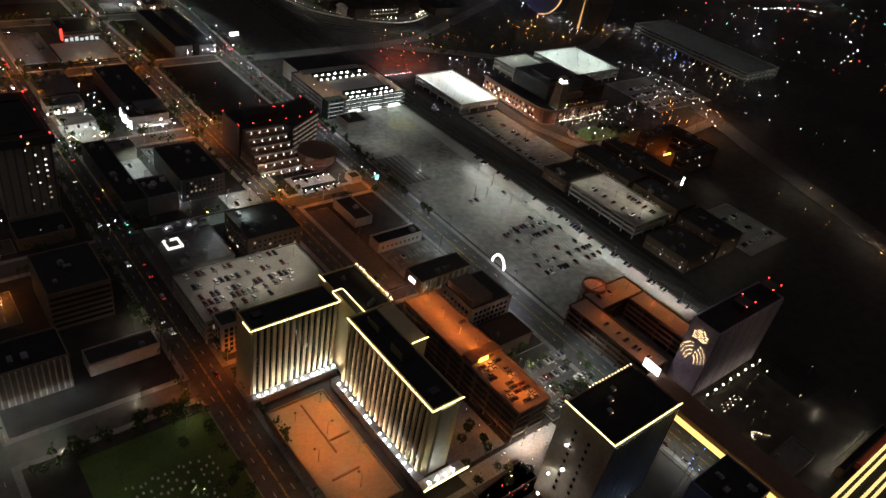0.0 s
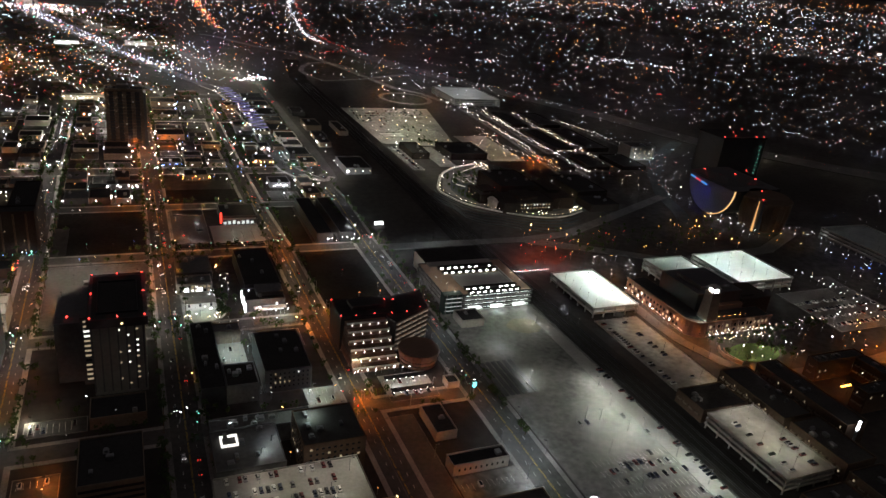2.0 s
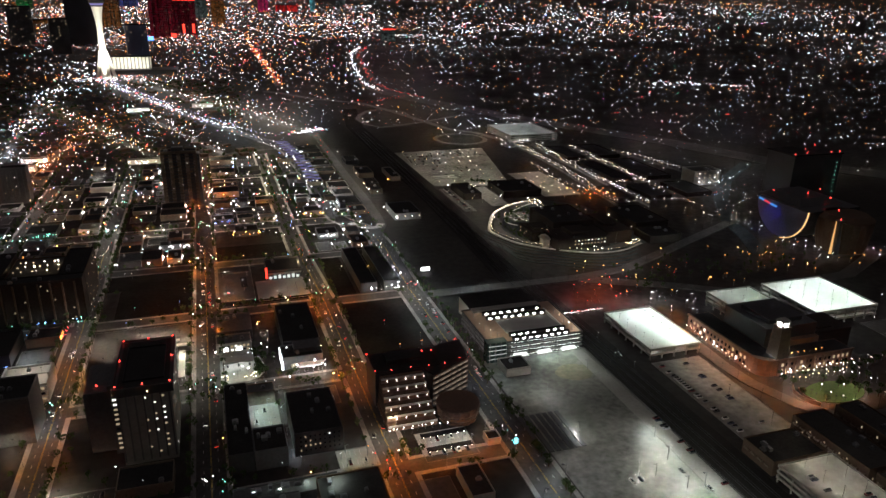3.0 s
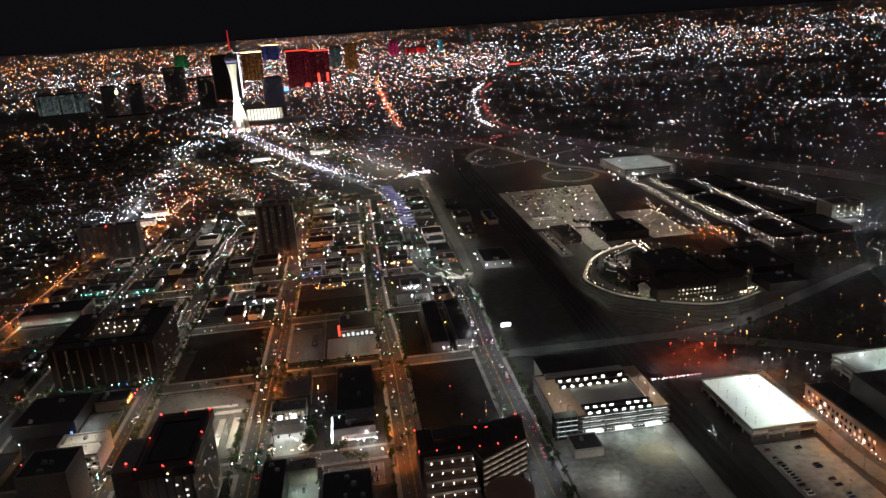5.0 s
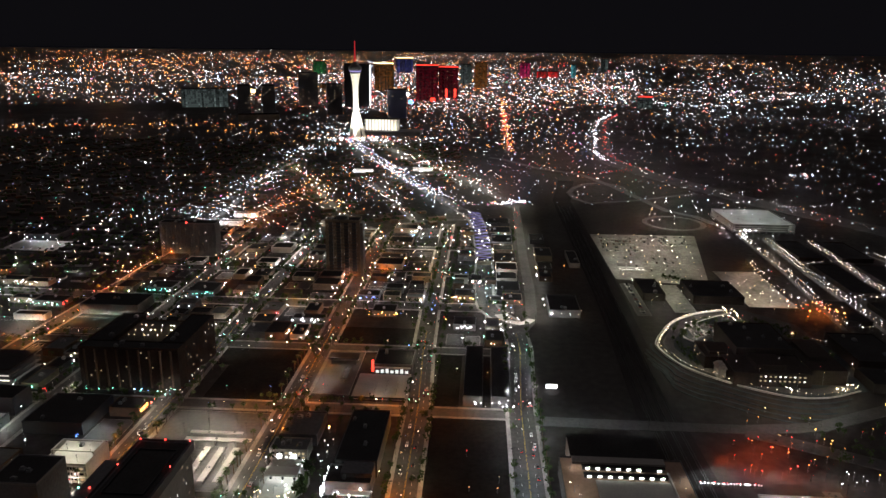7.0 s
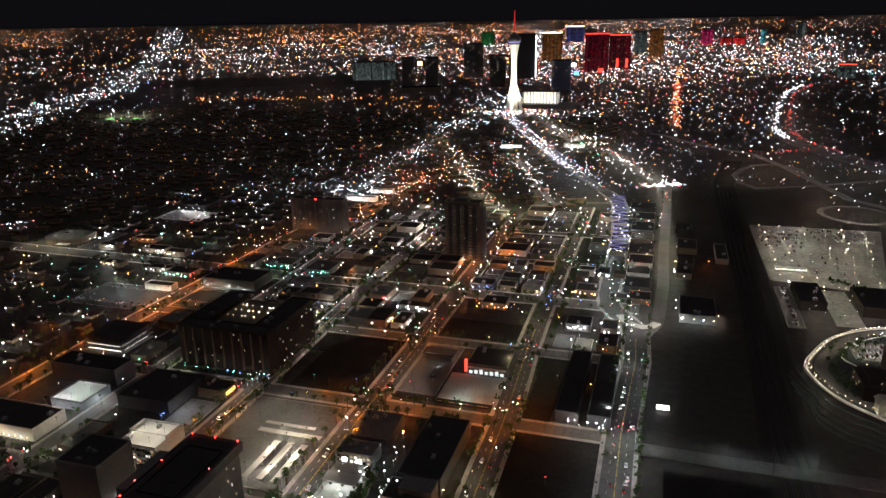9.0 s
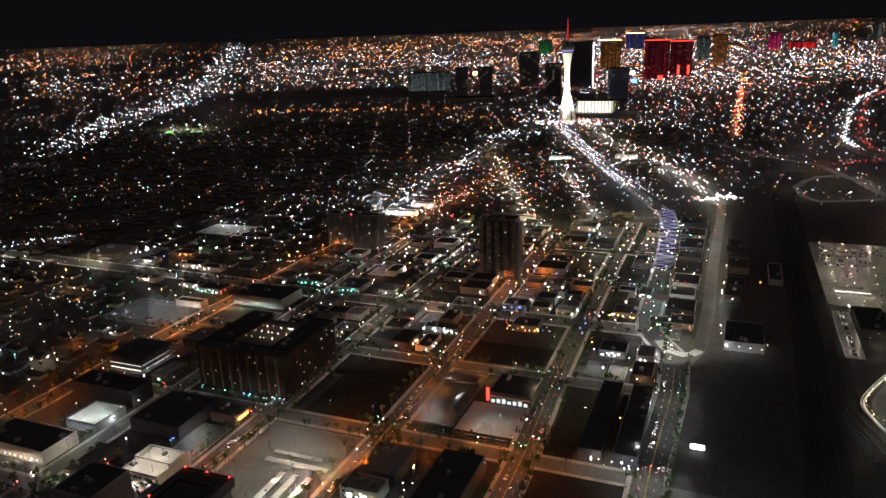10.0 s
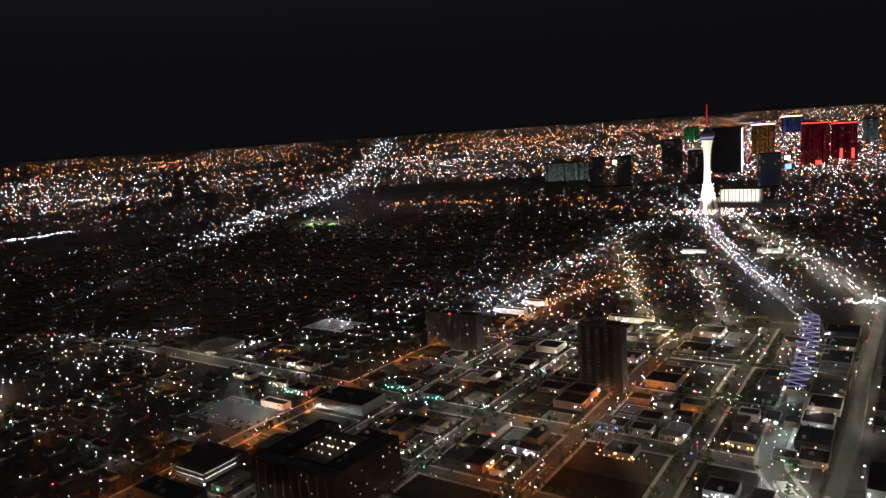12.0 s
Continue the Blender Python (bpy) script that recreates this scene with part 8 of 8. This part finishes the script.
line("white", [(-1250, 1450), (-1630, 2010), (-2000, 2900)], 420, 50, 1.1), line("mixed", [(-1280, 1480), (-1630, 2000), (-1930, 2940)], 130, 80, 1.1)
line("white", [(-2000, 2900), (-2250, 3400), (-2450, 3800)], 200, 45, 1.0)
line("red", [(420, 1560), (480, 1600), (545, 1640)], 40, 9), line("red", [(272, 1230), (270, 1150), (268, 1080)], 30, 3, .8)
line("white", [(238, 1240), (274, 1262), (290, 1275)], 46, 6, 1.5), line("mixed", [(225, 1238), (290, 1270)], 46, 10, 1.4), line("mixed", [(-200, 1110), (-190, 1350), (-120, 1500)], 120, 60, .9)
line("white", [(-230, 1130), (-130, 1100)], 40, 20, 1.2), line("mixed", [(-300, 1150), (-100, 1350), (60, 1650)], 420, 110, .75), line("white", [(-250, 1100), (0, 1200), (150, 1300)], 160, 60, .8)
line("white", [(-330, 1110), (-200, 1150), (-60, 1210)], 110, 40, .9), line("mixed", [(-330, 1180), (-100, 1300), (40, 1450)], 170, 80, .8), line("orange", [(-200, 1200), (-60, 1330), (60, 1480)], 70, 60, .8)
line("white", [(632, 600), (690, 720), (760, 800)], 60, 7, .8), line("red", [(640, 640), (690, 720), (740, 780)], 20, 6, .7), line("white", [(690, 850), (800, 1000), (900, 1050)], 60, 30, .8)
line("mixed", [(-40, 960), (10, 1190), (-90, 1290)], 140, 50, .8), line("white", [(-740, 733), (-562, 793), (-494, 832)], 60, 4, 1.0), line("red", [(-700, 745), (-494, 832)], 24, 4, .9), line("white", [(-927, 791), (-1003, 956), (-1128, 1210)], 46, 8, .8), line("white", [(-1128, 1210), (-1310, 1650), (-1700, 2348)], 80, 12, .8), line("orange", [(-353, 553), (-390, 594), (-294, 594)], 26, 14, .8), line("white", [(-360, 560), (-300, 700), (-430, 640)], 50, 40, .7)
line("white", [(560, 1060), (640, 980), (760, 900)], 30, 20, .8)
for x0, ya, yb in ((87, 560, 1050), (176, 560, 1100), (1, 560, 1050), (-165, 560, 900), (-84, 560, 1000)):
    line("red", [(x0 + 2, ya), (x0 + 1, yb)], 22, 1.5, .8), line("white", [(x0 - 3, ya), (x0 - 4, yb)], 30, 1.5, .8), line("mixed", [(x0 + 8, ya), (x0 + 6, yb)], 26, 3, .8)
line("white", [(247, 600), (228, 800), (214, 1000), (192, 1210)], 50, 4, .8), line("mixed", [(247, 600), (228, 800), (214, 1000), (192, 1210)], 50, 8, .8)
line("mixed", [(-180, 2100), (-146, 2120), (-60, 2160)], 110, 22, 1.2), line("white", [(-200, 2080), (-100, 2090)], 60, 16, 1.2)
line("white", [(640, 1120), (820, 800), (640, 650)], 90, 14, .7), line("mixed", [(520, 900), (620, 800), (700, 720)], 60, 30, .7)
line("mixed", [(600, 700), (680, 640), (820, 560), (900, 480)], 80, 25, .6), line("white", [(700, 540), (820, 420), (900, 330)], 60, 8, .5)
line("mixed", [(880, 1500), (1300, 1500), (1800, 1700)], 70, 110, .9), line("white", [(850, 1590), (900, 1604)], 34, 9, 1.2), line("white", [(1238, 1726), (1389, 1744)], 60, 26, 1.2), line("mixed", [(1100, 1700), (1389, 1660)], 40, 60, 1.1), line("red", [(894, 1319), (904, 1319)], 10, 2, 1.6), line("red", [(1114, 1251), (1124, 1251)], 10, 2, 1.6), line("white", [(1400, 1700), (1500, 1650)], 30, 20, 1.5)
line("mixed", [(-60, 1420), (160, 1350), (260, 1700)], 220, 110, .7), line("mixed", [(300, 1800), (420, 2300), (480, 2900)], 330, 110, .9)
line("mixed", [(-130, 2300), (100, 2600), (150, 3000)], 260, 140, .9), line("orange", [(100, 2300), (200, 2500)], 90, 110, .9)
line("red", [(395, 500), (420, 480), (400, 520)], 26, 12, .55), line("orange", [(640, 560), (700, 500), (620, 520)], 26, 30, .6)
for i in range(420):
    spot(rng.choice(("mixed", "white", "orange", "red")), rng.gauss(8, 4.5), 2.6 + 2.3 * rng.random(), 1.25)
for i in range(120):
    spot("white", rng.gauss(12.5, 1.6), rng.uniform(5.6, 7.2), 1.3)
# faint fill in place of haze glow, with windows, signs and yard lamps between the bright ones
for i in range(40000):
    yaw, q = rng.uniform(-70, 72), rng.random()
    b = .1 + 5.2 * q ** 1.2 if i % 3 else rng.uniform(4, 11)
    x, y, z, r = far(yaw, b)
    if dark(yaw, b) or not free(x, x, y, y) or 300 < x < 372 and y < 1350 or r < 1050 and -6 < yaw < 26 or (20 < yaw < 40 and 3.85 < b < 4.75):
        continue
    spot("dim", yaw, b, 1.15)
for i in range(5200):
    yaw = rng.gauss(5, 7)
    spot(rng.choice(("dim", "dim", "mixed", "white", "orange", "red")), yaw, rng.uniform(1.0, 4.6), .9)
names = {"dim": "faint points filling in for haze glow, windows and yard lamps over the far city", "mixed": "coloured lamps scattered over the far city", "white": "white lamps scattered over the far city", "orange": "orange lamps scattered over the far city", "red": "red tail lamps on far roads"}
for k, g in fields.items():
    tagged(part("city_lights", g, pal[k]), names[k], "city lights", kind="stuff")

# lamp-lit lattice of light over the near boulevard
g = Geo()
for i in range(15):
    y = 900 + i * 17
    x = 222 - 19 * ((y - 898) / 268) ** 2
    g.bar((x - 9, y, 9), (x + 9, y + 9, 9), .45), g.bar((x + 9, y + 9, 9), (x - 9, y + 17, 9), .45)
t = thing("light_lattice", "zigzag of violet light strings over the street", "street decoration")
tagged(part("light_string", g, SIGN_VIOLET, t), kind="stuff")
for i in range(8):
    for side in (-9.5, 9.5):
        x = 222 - 19 * ((2 + i * 34) / 268) ** 2 + side
        part("post", Geo().box(x - .3, x + .3, 900 + i * 34, 900.6 + i * 34, 0, 9.2), METAL, t)

for kind, g in FAR_LAMPS.items():
    what = {"ember": "dull red", "warm": "warm white", "white": "white", "cool": "cool white", "sodium": "orange", "olive": "yellowish", "flood": "bright white"}[kind]
    tagged(part("distant_street_lamps", g, [POLE, LAMP_MATS[kind]]), "rows of hooded %s lamps along far streets" % what, "street lamps", kind="stuff")
tagged(part("distant_cars", FAR_CARS, CAR_PAINTS + [GLASS]), "parked cars on the farther lots", "cars", kind="stuff")

tints = {"warm": (1, .75, .42), "white": (.95, .98, 1), "orange": (1, .36, .08), "pink": (1, .62, .45), "teal": (.25, 1, .75), "red": (1, .06, .05), "blue": (.15, .3, 1)}
for k, g in GLOBES.items():
    if g.v:
        m = sparkle("globe_lamps_" + k, [(0, tints[k]), (.8, (1, .95, .88) if k in ("warm", "pink", "white") else tints[k])], 3 if k in ("red", "blue", "teal") else 3, 26 if k in ("red", "blue", "teal") else 95)
        m.cycles.emission_sampling = "AUTO"
        tagged(part("globe_lamps", g, [METAL, m]), "small bare %s lamps on thin posts" % k, "lamps", kind="stuff")
